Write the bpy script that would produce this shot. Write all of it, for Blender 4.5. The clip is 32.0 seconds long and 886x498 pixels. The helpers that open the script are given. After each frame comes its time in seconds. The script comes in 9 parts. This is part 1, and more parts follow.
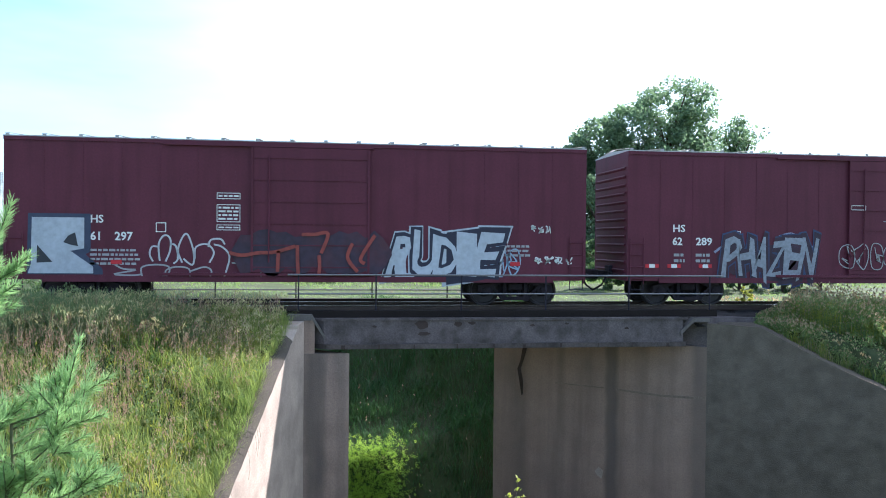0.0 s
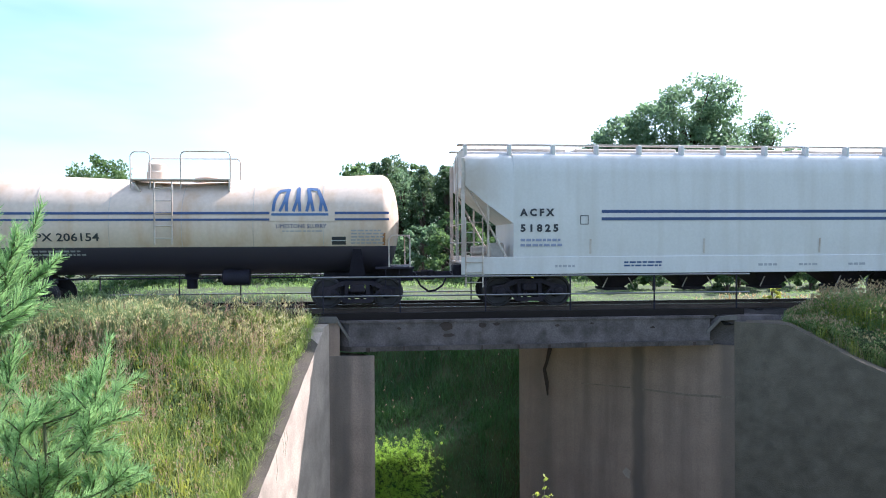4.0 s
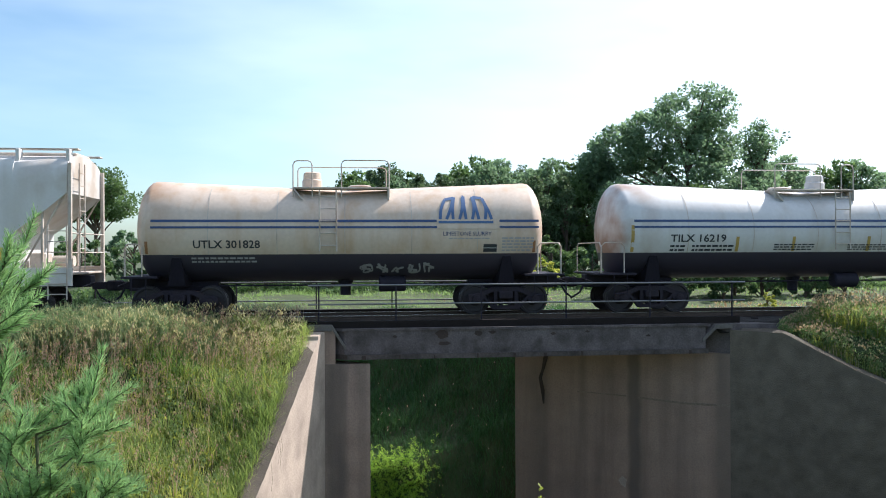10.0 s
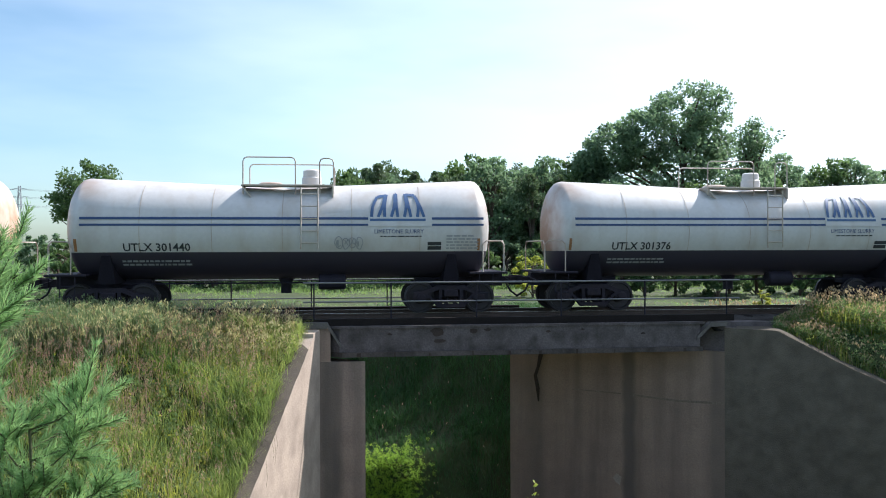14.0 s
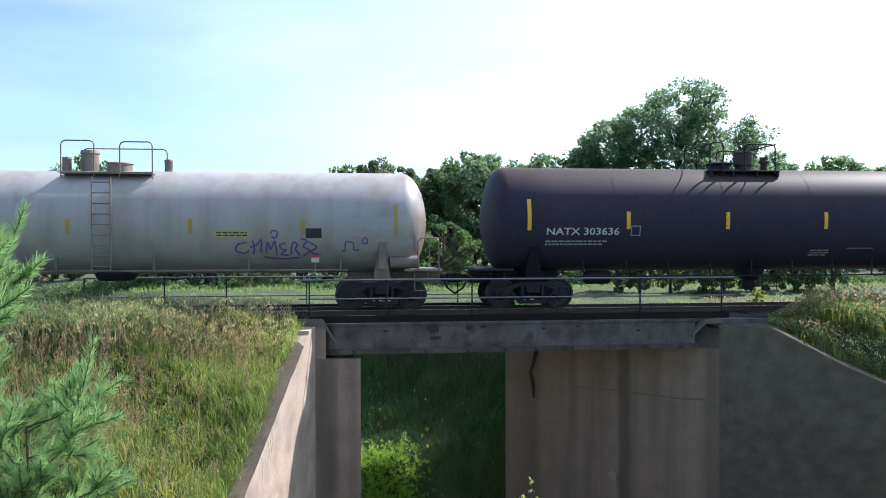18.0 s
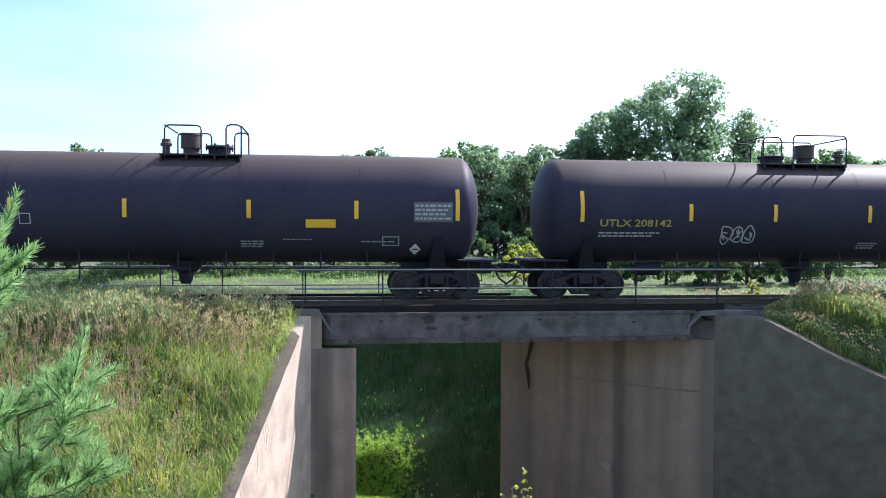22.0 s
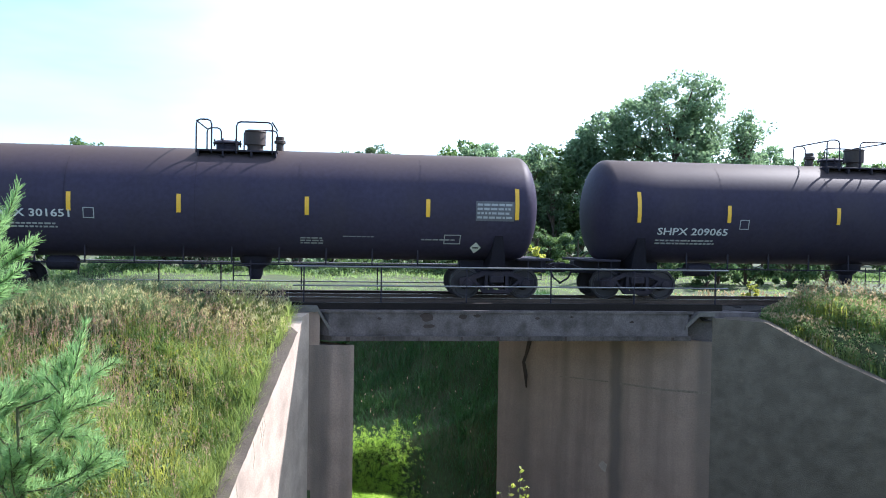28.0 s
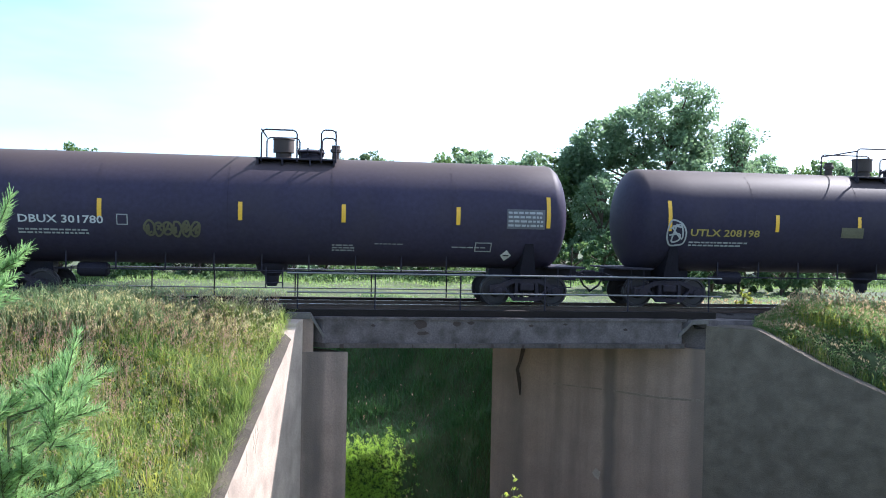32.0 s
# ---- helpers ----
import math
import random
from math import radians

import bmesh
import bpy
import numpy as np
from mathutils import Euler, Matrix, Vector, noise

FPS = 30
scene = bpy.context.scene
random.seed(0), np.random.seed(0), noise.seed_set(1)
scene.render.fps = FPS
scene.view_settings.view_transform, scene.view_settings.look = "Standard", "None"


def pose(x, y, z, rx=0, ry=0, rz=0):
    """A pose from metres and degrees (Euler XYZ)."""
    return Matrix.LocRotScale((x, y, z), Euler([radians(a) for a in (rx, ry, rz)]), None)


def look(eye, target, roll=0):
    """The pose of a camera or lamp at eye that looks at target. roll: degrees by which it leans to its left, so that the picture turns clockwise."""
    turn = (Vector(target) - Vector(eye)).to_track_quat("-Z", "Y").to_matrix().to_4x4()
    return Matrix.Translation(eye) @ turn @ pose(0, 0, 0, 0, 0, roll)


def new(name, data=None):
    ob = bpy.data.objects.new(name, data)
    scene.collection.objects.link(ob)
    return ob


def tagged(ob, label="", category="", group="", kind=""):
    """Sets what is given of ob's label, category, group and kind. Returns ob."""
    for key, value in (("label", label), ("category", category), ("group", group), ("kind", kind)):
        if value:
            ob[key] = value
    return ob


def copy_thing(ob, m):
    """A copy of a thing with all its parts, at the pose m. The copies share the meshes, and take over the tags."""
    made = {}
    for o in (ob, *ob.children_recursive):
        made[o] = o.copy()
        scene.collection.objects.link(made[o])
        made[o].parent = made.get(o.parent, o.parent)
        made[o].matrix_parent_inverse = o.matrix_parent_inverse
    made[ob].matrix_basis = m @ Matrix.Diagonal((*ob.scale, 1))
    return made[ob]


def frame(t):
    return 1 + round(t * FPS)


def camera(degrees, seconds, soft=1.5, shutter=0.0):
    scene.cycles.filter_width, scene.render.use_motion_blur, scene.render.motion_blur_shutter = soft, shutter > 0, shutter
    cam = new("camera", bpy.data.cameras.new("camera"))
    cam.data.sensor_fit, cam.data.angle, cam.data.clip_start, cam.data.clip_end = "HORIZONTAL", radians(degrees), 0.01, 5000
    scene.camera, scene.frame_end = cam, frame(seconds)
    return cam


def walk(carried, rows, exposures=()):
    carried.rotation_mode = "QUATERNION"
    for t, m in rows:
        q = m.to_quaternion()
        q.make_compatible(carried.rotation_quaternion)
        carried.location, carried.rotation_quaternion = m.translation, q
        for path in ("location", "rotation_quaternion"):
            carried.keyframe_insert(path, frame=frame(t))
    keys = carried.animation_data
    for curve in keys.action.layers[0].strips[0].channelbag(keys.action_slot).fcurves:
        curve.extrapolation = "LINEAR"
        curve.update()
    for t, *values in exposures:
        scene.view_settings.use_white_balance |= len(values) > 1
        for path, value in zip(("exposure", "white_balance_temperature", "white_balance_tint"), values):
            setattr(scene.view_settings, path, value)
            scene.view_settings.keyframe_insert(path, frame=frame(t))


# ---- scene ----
cam = camera(57.0, 32.0, soft=1.0)
PATH = [
    (0, pose(0.004, 0, 1.770, 89.444, -0.518, -7.640)),
    (0.5, pose(0.002, 0, 1.760, 89.333, -0.327, -7.529)),
    (1, pose(0.003, 0, 1.756, 89.329, -0.324, -6.851)),
    (1.5, pose(0.000, 0, 1.749, 89.138, -0.190, -6.619)),
    (2, pose(0.000, 0, 1.745, 89.293, -0.059, -6.198)),
    (2.5, pose(-0.001, 0, 1.737, 89.362, 0.049, -6.408)),
    (3, pose(0.000, 0, 1.746, 89.466, 0.274, -6.143)),
    (3.5, pose(-0.002, 0, 1.749, 89.477, 0.328, -6.022)),
    (5.5, pose(0.000, 0, 1.755, 90.058, 0.152, -6.012)),
    (6, pose(0.002, 0, 1.763, 89.954, -0.011, -5.860)),
    (6.5, pose(0.004, 0, 1.765, 89.716, 0.034, -6.087)),
    (7, pose(0.006, 0, 1.764, 89.757, -0.025, -5.929)),
    (7.5, pose(0.010, 0, 1.758, 89.915, 0.306, -6.026)),
    (8, pose(0.014, 0, 1.758, 89.937, 0.205, -6.154)),
    (8.5, pose(0.012, 0, 1.751, 90.107, 0.208, -6.309)),
    (9, pose(0.011, 0, 1.754, 90.014, 0.192, -6.414)),
    (9.5, pose(0.009, 0, 1.753, 90.009, 0.010, -6.385)),
    (10, pose(0.005, 0, 1.757, 90.127, 0.244, -6.289)),
    (10.5, pose(-0.003, 0, 1.756, 90.161, 0.155, -6.357)),
    (11, pose(-0.003, 0, 1.757, 90.102, 0.077, -6.423)),
    (11.5, pose(-0.005, 0, 1.753, 90.014, 0.089, -6.431)),
    (12, pose(-0.006, 0, 1.750, 90.032, -0.063, -6.385)),
    (12.5, pose(-0.005, 0, 1.751, 90.046, 0.122, -6.530)),
    (13, pose(0.003, 0, 1.748, 90.000, 0.000, -6.440)),
    (13.5, pose(0.009, 0, 1.746, 89.805, -0.019, -6.625)),
    (14, pose(0.008, 0, 1.748, 89.986, 0.183, -6.616)),
    (14.5, pose(0.005, 0, 1.750, 90.179, 0.135, -6.627)),
    (16.5, pose(0.006, 0, 1.749, 90.028, 0.079, -6.765)),
    (17, pose(0.001, 0, 1.751, 89.790, -0.018, -6.828)),
    (17.5, pose(-0.003, 0, 1.750, 89.842, -0.001, -6.714)),
    (18, pose(-0.001, 0, 1.750, 89.774, 0.128, -6.949)),
    (18.5, pose(0.005, 0, 1.747, 89.610, 0.062, -6.608)),
    (19, pose(0.006, 0, 1.747, 89.161, -0.023, -6.528)),
    (19.5, pose(0.010, 0, 1.747, 89.079, -0.062, -6.816)),
    (20, pose(0.011, 0, 1.750, 89.072, 0.134, -6.978)),
    (20.5, pose(0.016, 0, 1.746, 89.014, -0.003, -7.114)),
    (21, pose(0.015, 0, 1.749, 88.988, -0.103, -7.120)),
    (21.5, pose(0.016, 0, 1.752, 89.060, -0.020, -7.192)),
    (22, pose(0.013, 0, 1.750, 89.107, -0.247, -7.170)),
    (22.5, pose(0.013, 0, 1.749, 89.071, -0.207, -6.912)),
    (23, pose(0.009, 0, 1.753, 89.079, -0.395, -6.892)),
    (23.5, pose(0.009, 0, 1.749, 89.012, -0.327, -6.908)),
    (24, pose(0.007, 0, 1.745, 88.849, -0.546, -6.917)),
    (24.5, pose(0.006, 0, 1.744, 88.781, -0.709, -7.049)),
    (25, pose(0.003, 0, 1.746, 88.827, -0.670, -7.038)),
    (25.5, pose(0.003, 0, 1.746, 88.633, -0.704, -7.095)),
    (27.5, pose(0.003, 0, 1.749, 88.940, -0.861, -7.286)),
    (28, pose(0.005, 0, 1.750, 88.968, -0.942, -7.248)),
    (28.5, pose(0.009, 0, 1.753, 88.962, -0.983, -7.279)),
    (29, pose(0.012, 0, 1.751, 88.881, -0.864, -7.380)),
    (29.5, pose(0.013, 0, 1.751, 88.739, -0.910, -7.305)),
    (30, pose(0.014, 0, 1.749, 88.963, -0.940, -7.388)),
    (30.5, pose(0.012, 0, 1.752, 89.214, -1.150, -7.418)),
    (31, pose(0.009, 0, 1.754, 89.252, -0.952, -7.580)),
    (31.5, pose(0.008, 0, 1.758, 89.320, -1.107, -7.671)),
    (32, pose(0.006, 0, 1.761, 89.445, -1.128, -7.658)),
]
EXPOSURE = [(0.0, 1.40, 5650, 17), (3.5, 1.36, 5650, 17), (5.5, 1.20, 5900, 15), (8.0, 0.86, 5900, 14), (10.0, 0.72, 5950, 13), (12.0, 0.66, 5950, 13), (14.5, 0.68, 5950, 13), (17.0, 0.76, 5900, 14), (19.0, 0.95, 5800, 16), (21.0, 1.15, 5750, 17), (25.0, 1.42, 5650, 17), (32.0, 1.42, 5650, 17)]
walk(cam, PATH, EXPOSURE)

# ---- sky and sun ----
SUN_DIR = Vector((0.90, 0.45, 1.0)).normalized()
world = bpy.data.worlds.new("sky")
scene.world = world
world.use_nodes = True
wn, wl = world.node_tree.nodes, world.node_tree.links
wn.clear()
w_out = wn.new("ShaderNodeOutputWorld")
w_bg = wn.new("ShaderNodeBackground")
w_sky = wn.new("ShaderNodeTexSky")
w_sky.sky_type = "NISHITA"
w_sky.sun_disc = False
w_sky.sun_elevation = math.asin(SUN_DIR.z)
w_sky.sun_rotation = math.atan2(SUN_DIR.x, SUN_DIR.y)
w_sky.air_density, w_sky.dust_density, w_sky.ozone_density = 1.0, 1.2, 1.0
# thin high cloud in long soft streaks, and bright haze round the sun
w_tc = wn.new("ShaderNodeTexCoord")
w_map = wn.new("ShaderNodeMapping")
w_map.inputs["Scale"].default_value = (1.0, 1.0, 4.0)
w_map.inputs["Rotation"].default_value = (0.0, 0.25, 0.3)
w_noise = wn.new("ShaderNodeTexNoise")
w_noise.inputs["Scale"].default_value = 1.5
w_noise.inputs["Detail"].default_value = 5.0
w_noise.inputs["Roughness"].default_value = 0.5
w_cloud = wn.new("ShaderNodeMapRange")
w_cloud.inputs["From Min"].default_value = 0.42
w_cloud.inputs["From Max"].default_value = 0.68
w_cloud.inputs["To Min"].default_value = 0.0
w_cloud.inputs["To Max"].default_value = 0.26
w_dot = wn.new("ShaderNodeVectorMath")
w_dot.operation = "DOT_PRODUCT"
w_dot.inputs[1].default_value = SUN_DIR
w_haze = wn.new("ShaderNodeMapRange")
w_haze.interpolation_type = "SMOOTHSTEP"
w_haze.inputs["From Min"].default_value = 0.26
w_haze.inputs["From Max"].default_value = 0.85
w_haze.inputs["To Min"].default_value = 0.0
w_haze.inputs["To Max"].default_value = 0.52
w_sum = wn.new("ShaderNodeMath")
w_sum.operation = "ADD"
w_sum.use_clamp = True
w_mix = wn.new("ShaderNodeMix")
w_mix.data_type = "RGBA"
w_mix.inputs["B"].default_value = (14.5, 15.5, 16.5, 1)
w_tint = wn.new("ShaderNodeMix")
w_tint.data_type = "RGBA"
w_tint.blend_type = "MULTIPLY"
w_tint.inputs["Factor"].default_value = 1.0
w_tint.inputs["B"].default_value = (1.42, 1.70, 1.68, 1)
wl.new(w_tc.outputs["Generated"], w_map.inputs["Vector"])
wl.new(w_map.outputs["Vector"], w_noise.inputs["Vector"])
wl.new(w_noise.outputs["Fac"], w_cloud.inputs["Value"])
wl.new(w_tc.outputs["Generated"], w_dot.inputs[0])
wl.new(w_dot.outputs["Value"], w_haze.inputs["Value"])
wl.new(w_cloud.outputs["Result"], w_sum.inputs[0])
wl.new(w_haze.outputs["Result"], w_sum.inputs[1])
wl.new(w_sum.outputs[0], w_mix.inputs["Factor"])
wl.new(w_sky.outputs["Color"], w_tint.inputs["A"])
wl.new(w_tint.outputs["Result"], w_mix.inputs["A"])
wl.new(w_mix.outputs["Result"], w_bg.inputs["Color"])
w_bg.inputs["Strength"].default_value = 0.063
wl.new(w_bg.outputs["Background"], w_out.inputs["Surface"])

sun_data = bpy.data.lights.new("sun", "SUN")
sun_data.energy, sun_data.angle, sun_data.color = 5.0, radians(0.55), (1.0, 0.93, 0.83)
sun = new("sun", sun_data)
sun.matrix_world = look(SUN_DIR * 60, (0, 0, 0))

# ---- materials ----
def mat(name, col, rough=0.6, metal=0.0, var=0.18, grain=30.0, stain=None, stain_scale=1.3, stain_amount=0.5,
        bump=0.15, streak=False, rand=0.0, spec=0.5, ends=None, below=None, dust=None):
    """A surface with fine grain, larger patches and an optional second colour as stain or vertical streak."""
    m = bpy.data.materials.new(name)
    m.use_nodes = True
    n, l = m.node_tree.nodes, m.node_tree.links
    b = n["Principled BSDF"]
    b.inputs["Roughness"].default_value = rough
    b.inputs["Metallic"].default_value = metal
    b.inputs["Specular IOR Level"].default_value = spec
    tc = n.new("ShaderNodeTexCoord")
    big = n.new("ShaderNodeTexNoise")
    big.inputs["Scale"].default_value, big.inputs["Detail"].default_value = grain / 18.0, 5.0
    fine = n.new("ShaderNodeTexNoise")
    fine.inputs["Scale"].default_value, fine.inputs["Detail"].default_value = grain, 4.0
    l.new(tc.outputs["Object"], big.inputs["Vector"])
    l.new(tc.outputs["Object"], fine.inputs["Vector"])
    add = n.new("ShaderNodeMath")
    add.operation = "ADD"
    l.new(big.outputs["Fac"], add.inputs[0])
    l.new(fine.outputs["Fac"], add.inputs[1])
    mr = n.new("ShaderNodeMapRange")
    mr.inputs["From Min"].default_value, mr.inputs["From Max"].default_value = 0.65, 1.35
    mr.inputs["To Min"].default_value, mr.inputs["To Max"].default_value = 1 - var, 1 + var
    l.new(add.outputs[0], mr.inputs["Value"])
    val = mr.outputs["Result"]
    if rand:
        oi = n.new("ShaderNodeObjectInfo")
        r2 = n.new("ShaderNodeMapRange")
        r2.inputs["To Min"].default_value, r2.inputs["To Max"].default_value = 1 - rand, 1 + rand
        l.new(oi.outputs["Random"], r2.inputs["Value"])
        mu = n.new("ShaderNodeMath")
        mu.operation = "MULTIPLY"
        l.new(val, mu.inputs[0])
        l.new(r2.outputs["Result"], mu.inputs[1])
        val = mu.outputs[0]
    base = n.new("ShaderNodeVectorMath")
    base.operation = "SCALE"
    base.inputs[0].default_value = col
    l.new(val, base.inputs["Scale"])
    colour = base.outputs["Vector"]
    if stain:
        st = n.new("ShaderNodeTexNoise")
        st.inputs["Scale"].default_value, st.inputs["Detail"].default_value = stain_scale, 7.0
        if streak:
            mp = n.new("ShaderNodeMapping")
            mp.inputs["Scale"].default_value = (3.0, 3.0, 0.25)
            l.new(tc.outputs["Object"], mp.inputs["Vector"])
            l.new(mp.outputs["Vector"], st.inputs["Vector"])
        else:
            l.new(tc.outputs["Object"], st.inputs["Vector"])
        sr = n.new("ShaderNodeMapRange")
        sr.inputs["From Min"].default_value, sr.inputs["From Max"].default_value = 0.45, 0.75
        sr.inputs["To Max"].default_value = stain_amount
        l.new(st.outputs["Fac"], sr.inputs["Value"])
        mx = n.new("ShaderNodeMix")
        mx.data_type = "RGBA"
        mx.inputs["B"].default_value = (*stain, 1)
        l.new(sr.outputs["Result"], mx.inputs["Factor"])
        l.new(colour, mx.inputs["A"])
        colour = mx.outputs["Result"]
    if ends:
        # rust run along both ends of the thing, broken up by noise
        x0, x1, rust, much = ends
        sx = n.new("ShaderNodeSeparateXYZ")
        l.new(tc.outputs["Object"], sx.inputs[0])
        ab = n.new("ShaderNodeMath")
        ab.operation = "ABSOLUTE"
        l.new(sx.outputs["X"], ab.inputs[0])
        er = n.new("ShaderNodeMapRange")
        er.inputs["From Min"].default_value, er.inputs["From Max"].default_value, er.inputs["To Max"].default_value = x0, x1, 1.0
        l.new(ab.outputs[0], er.inputs["Value"])
        en = n.new("ShaderNodeTexNoise")
        en.inputs["Scale"].default_value, en.inputs["Detail"].default_value = 0.9, 5.0
        l.new(tc.outputs["Object"], en.inputs["Vector"])
        e2 = n.new("ShaderNodeMapRange")
        e2.inputs["From Min"].default_value, e2.inputs["From Max"].default_value, e2.inputs["To Max"].default_value = 0.38, 0.62, much
        l.new(en.outputs["Fac"], e2.inputs["Value"])
        ml = n.new("ShaderNodeMath")
        ml.operation = "MULTIPLY"
        l.new(er.outputs["Result"], ml.inputs[0])
        l.new(e2.outputs["Result"], ml.inputs[1])
        mx = n.new("ShaderNodeMix")
        mx.data_type = "RGBA"
        mx.inputs["B"].default_value = (*rust, 1)
        l.new(ml.outputs[0], mx.inputs["Factor"])
        l.new(colour, mx.inputs["A"])
        colour = mx.outputs["Result"]
    if below:
        # a second coat of paint up to a level line
        level, coat = below
        sz = n.new("ShaderNodeSeparateXYZ")
        l.new(tc.outputs["Object"], sz.inputs[0])
        lt = n.new("ShaderNodeMath")
        lt.operation = "LESS_THAN"
        lt.inputs[1].default_value = level
        l.new(sz.outputs["Z"], lt.inputs[0])
        mx = n.new("ShaderNodeMix")
        mx.data_type = "RGBA"
        mx.inputs["B"].default_value = (*coat, 1)
        l.new(lt.outputs[0], mx.inputs["Factor"])
        l.new(colour, mx.inputs["A"])
        colour = mx.outputs["Result"]
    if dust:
        # brown dust on upward faces, with the sunlit top band put into its colour
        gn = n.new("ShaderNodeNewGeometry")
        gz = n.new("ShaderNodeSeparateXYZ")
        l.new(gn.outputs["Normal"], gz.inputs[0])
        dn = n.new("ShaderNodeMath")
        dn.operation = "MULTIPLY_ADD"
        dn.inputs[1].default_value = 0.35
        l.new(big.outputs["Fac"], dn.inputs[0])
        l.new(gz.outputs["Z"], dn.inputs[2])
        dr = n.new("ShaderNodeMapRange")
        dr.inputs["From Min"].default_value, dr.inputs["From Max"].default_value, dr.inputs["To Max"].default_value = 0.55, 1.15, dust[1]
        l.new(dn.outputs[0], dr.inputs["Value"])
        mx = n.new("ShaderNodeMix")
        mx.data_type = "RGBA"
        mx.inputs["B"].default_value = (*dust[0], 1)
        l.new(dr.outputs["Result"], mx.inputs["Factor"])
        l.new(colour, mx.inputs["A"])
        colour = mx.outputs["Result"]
    l.new(colour, b.inputs["Base Color"])
    if bump:
        bp = n.new("ShaderNodeBump")
        bp.inputs["Strength"].default_value, bp.inputs["Distance"].default_value = bump, 0.02
        l.new(add.outputs[0], bp.inputs["Height"])
        l.new(bp.outputs["Normal"], b.inputs["Normal"])
    return m


def damp_bands(m, way, origin, bands, coat):
    """Soft-edged damp runs down a wall: each (distance along the wall, half width, strength)."""
    n, l = m.node_tree.nodes, m.node_tree.links
    b = n["Principled BSDF"]
    colour = b.inputs["Base Color"].links[0].from_socket
    tc = n.new("ShaderNodeTexCoord")
    sub = n.new("ShaderNodeVectorMath")
    sub.operation = "SUBTRACT"
    sub.inputs[1].default_value = origin
    dt = n.new("ShaderNodeVectorMath")
    dt.operation = "DOT_PRODUCT"
    dt.inputs[1].default_value = way
    l.new(tc.outputs["Object"], sub.inputs[0])
    l.new(sub.outputs["Vector"], dt.inputs[0])
    ns = n.new("ShaderNodeTexNoise")
    ns.inputs["Scale"].default_value, ns.inputs["Detail"].default_value = 1.1, 5.0
    l.new(tc.outputs["Object"], ns.inputs["Vector"])
    wob = n.new("ShaderNodeMath")
    wob.operation = "MULTIPLY_ADD"
    wob.inputs[1].default_value = 0.22
    l.new(ns.outputs["Fac"], wob.inputs[0])
    l.new(dt.outputs["Value"], wob.inputs[2])
    for at, half, much in bands:
        d = n.new("ShaderNodeMath")
        d.operation = "SUBTRACT"
        d.inputs[1].default_value = at + 0.11
        l.new(wob.outputs[0], d.inputs[0])
        ab = n.new("ShaderNodeMath")
        ab.operation = "ABSOLUTE"
        l.new(d.outputs[0], ab.inputs[0])
        mr = n.new("ShaderNodeMapRange")
        mr.interpolation_type = "SMOOTHSTEP"
        mr.inputs["From Min"].default_value, mr.inputs["From Max"].default_value = half * 0.3, half
        mr.inputs["To Min"].default_value, mr.inputs["To Max"].default_value = much, 0.0
        l.new(ab.outputs[0], mr.inputs["Value"])
        mx = n.new("ShaderNodeMix")
        mx.data_type = "RGBA"
        mx.inputs["B"].default_value = (*coat, 1)
        l.new(mr.outputs["Result"], mx.inputs["Factor"])
        l.new(colour, mx.inputs["A"])
        colour = mx.outputs["Result"]
    l.new(colour, b.inputs["Base Color"])
    return m


def leafy(name, col, col2, trans=0.5, rough=0.55):
    """Leaves and blades: reflect some light and let some through; colour varies from piece to piece."""
    m = bpy.data.materials.new(name)
    m.use_nodes = True
    n, l = m.node_tree.nodes, m.node_tree.links
    b, out = n["Principled BSDF"], n["Material Output"]
    geo = n.new("ShaderNodeNewGeometry")
    tc = n.new("ShaderNodeTexCoord")
    ns = n.new("ShaderNodeTexNoise")
    ns.inputs["Scale"].default_value = 0.6
    l.new(tc.outputs["Object"], ns.inputs["Vector"])
    av = n.new("ShaderNodeMath")
    av.operation = "MULTIPLY_ADD"
    av.inputs[1].default_value = 0.6
    l.new(geo.outputs["Random Per Island"], av.inputs[0])
    sub = n.new("ShaderNodeMath")
    sub.operation = "MULTIPLY_ADD"
    sub.inputs[1].default_value, sub.inputs[2].default_value = 1.4, -0.5
    l.new(ns.outputs["Fac"], sub.inputs[0])
    l.new(sub.outputs[0], av.inputs[2])
    mx = n.new("ShaderNodeMix")
    mx.data_type = "RGBA"
    mx.inputs["A"].default_value, mx.inputs["B"].default_value = (*col, 1), (*col2, 1)
    l.new(av.outputs[0], mx.inputs["Factor"])
    l.new(mx.outputs["Result"], b.inputs["Base Color"])
    b.inputs["Roughness"].default_value = rough
    b.inputs["Specular IOR Level"].default_value = 0.3
    tr = n.new("ShaderNodeBsdfTranslucent")
    hs = n.new("ShaderNodeHueSaturation")
    hs.inputs["Hue"].default_value, hs.inputs["Saturation"].default_value, hs.inputs["Value"].default_value = 0.485, 1.1, 1.7
    l.new(mx.outputs["Result"], hs.inputs["Color"])
    l.new(hs.outputs["Color"], tr.inputs["Color"])
    ms = n.new("ShaderNodeMixShader")
    ms.inputs["Fac"].default_value = trans
    l.new(b.outputs["BSDF"], ms.inputs[1])
    l.new(tr.outputs["BSDF"], ms.inputs[2])
    l.new(ms.outputs["Shader"], out.inputs["Surface"])
    return m


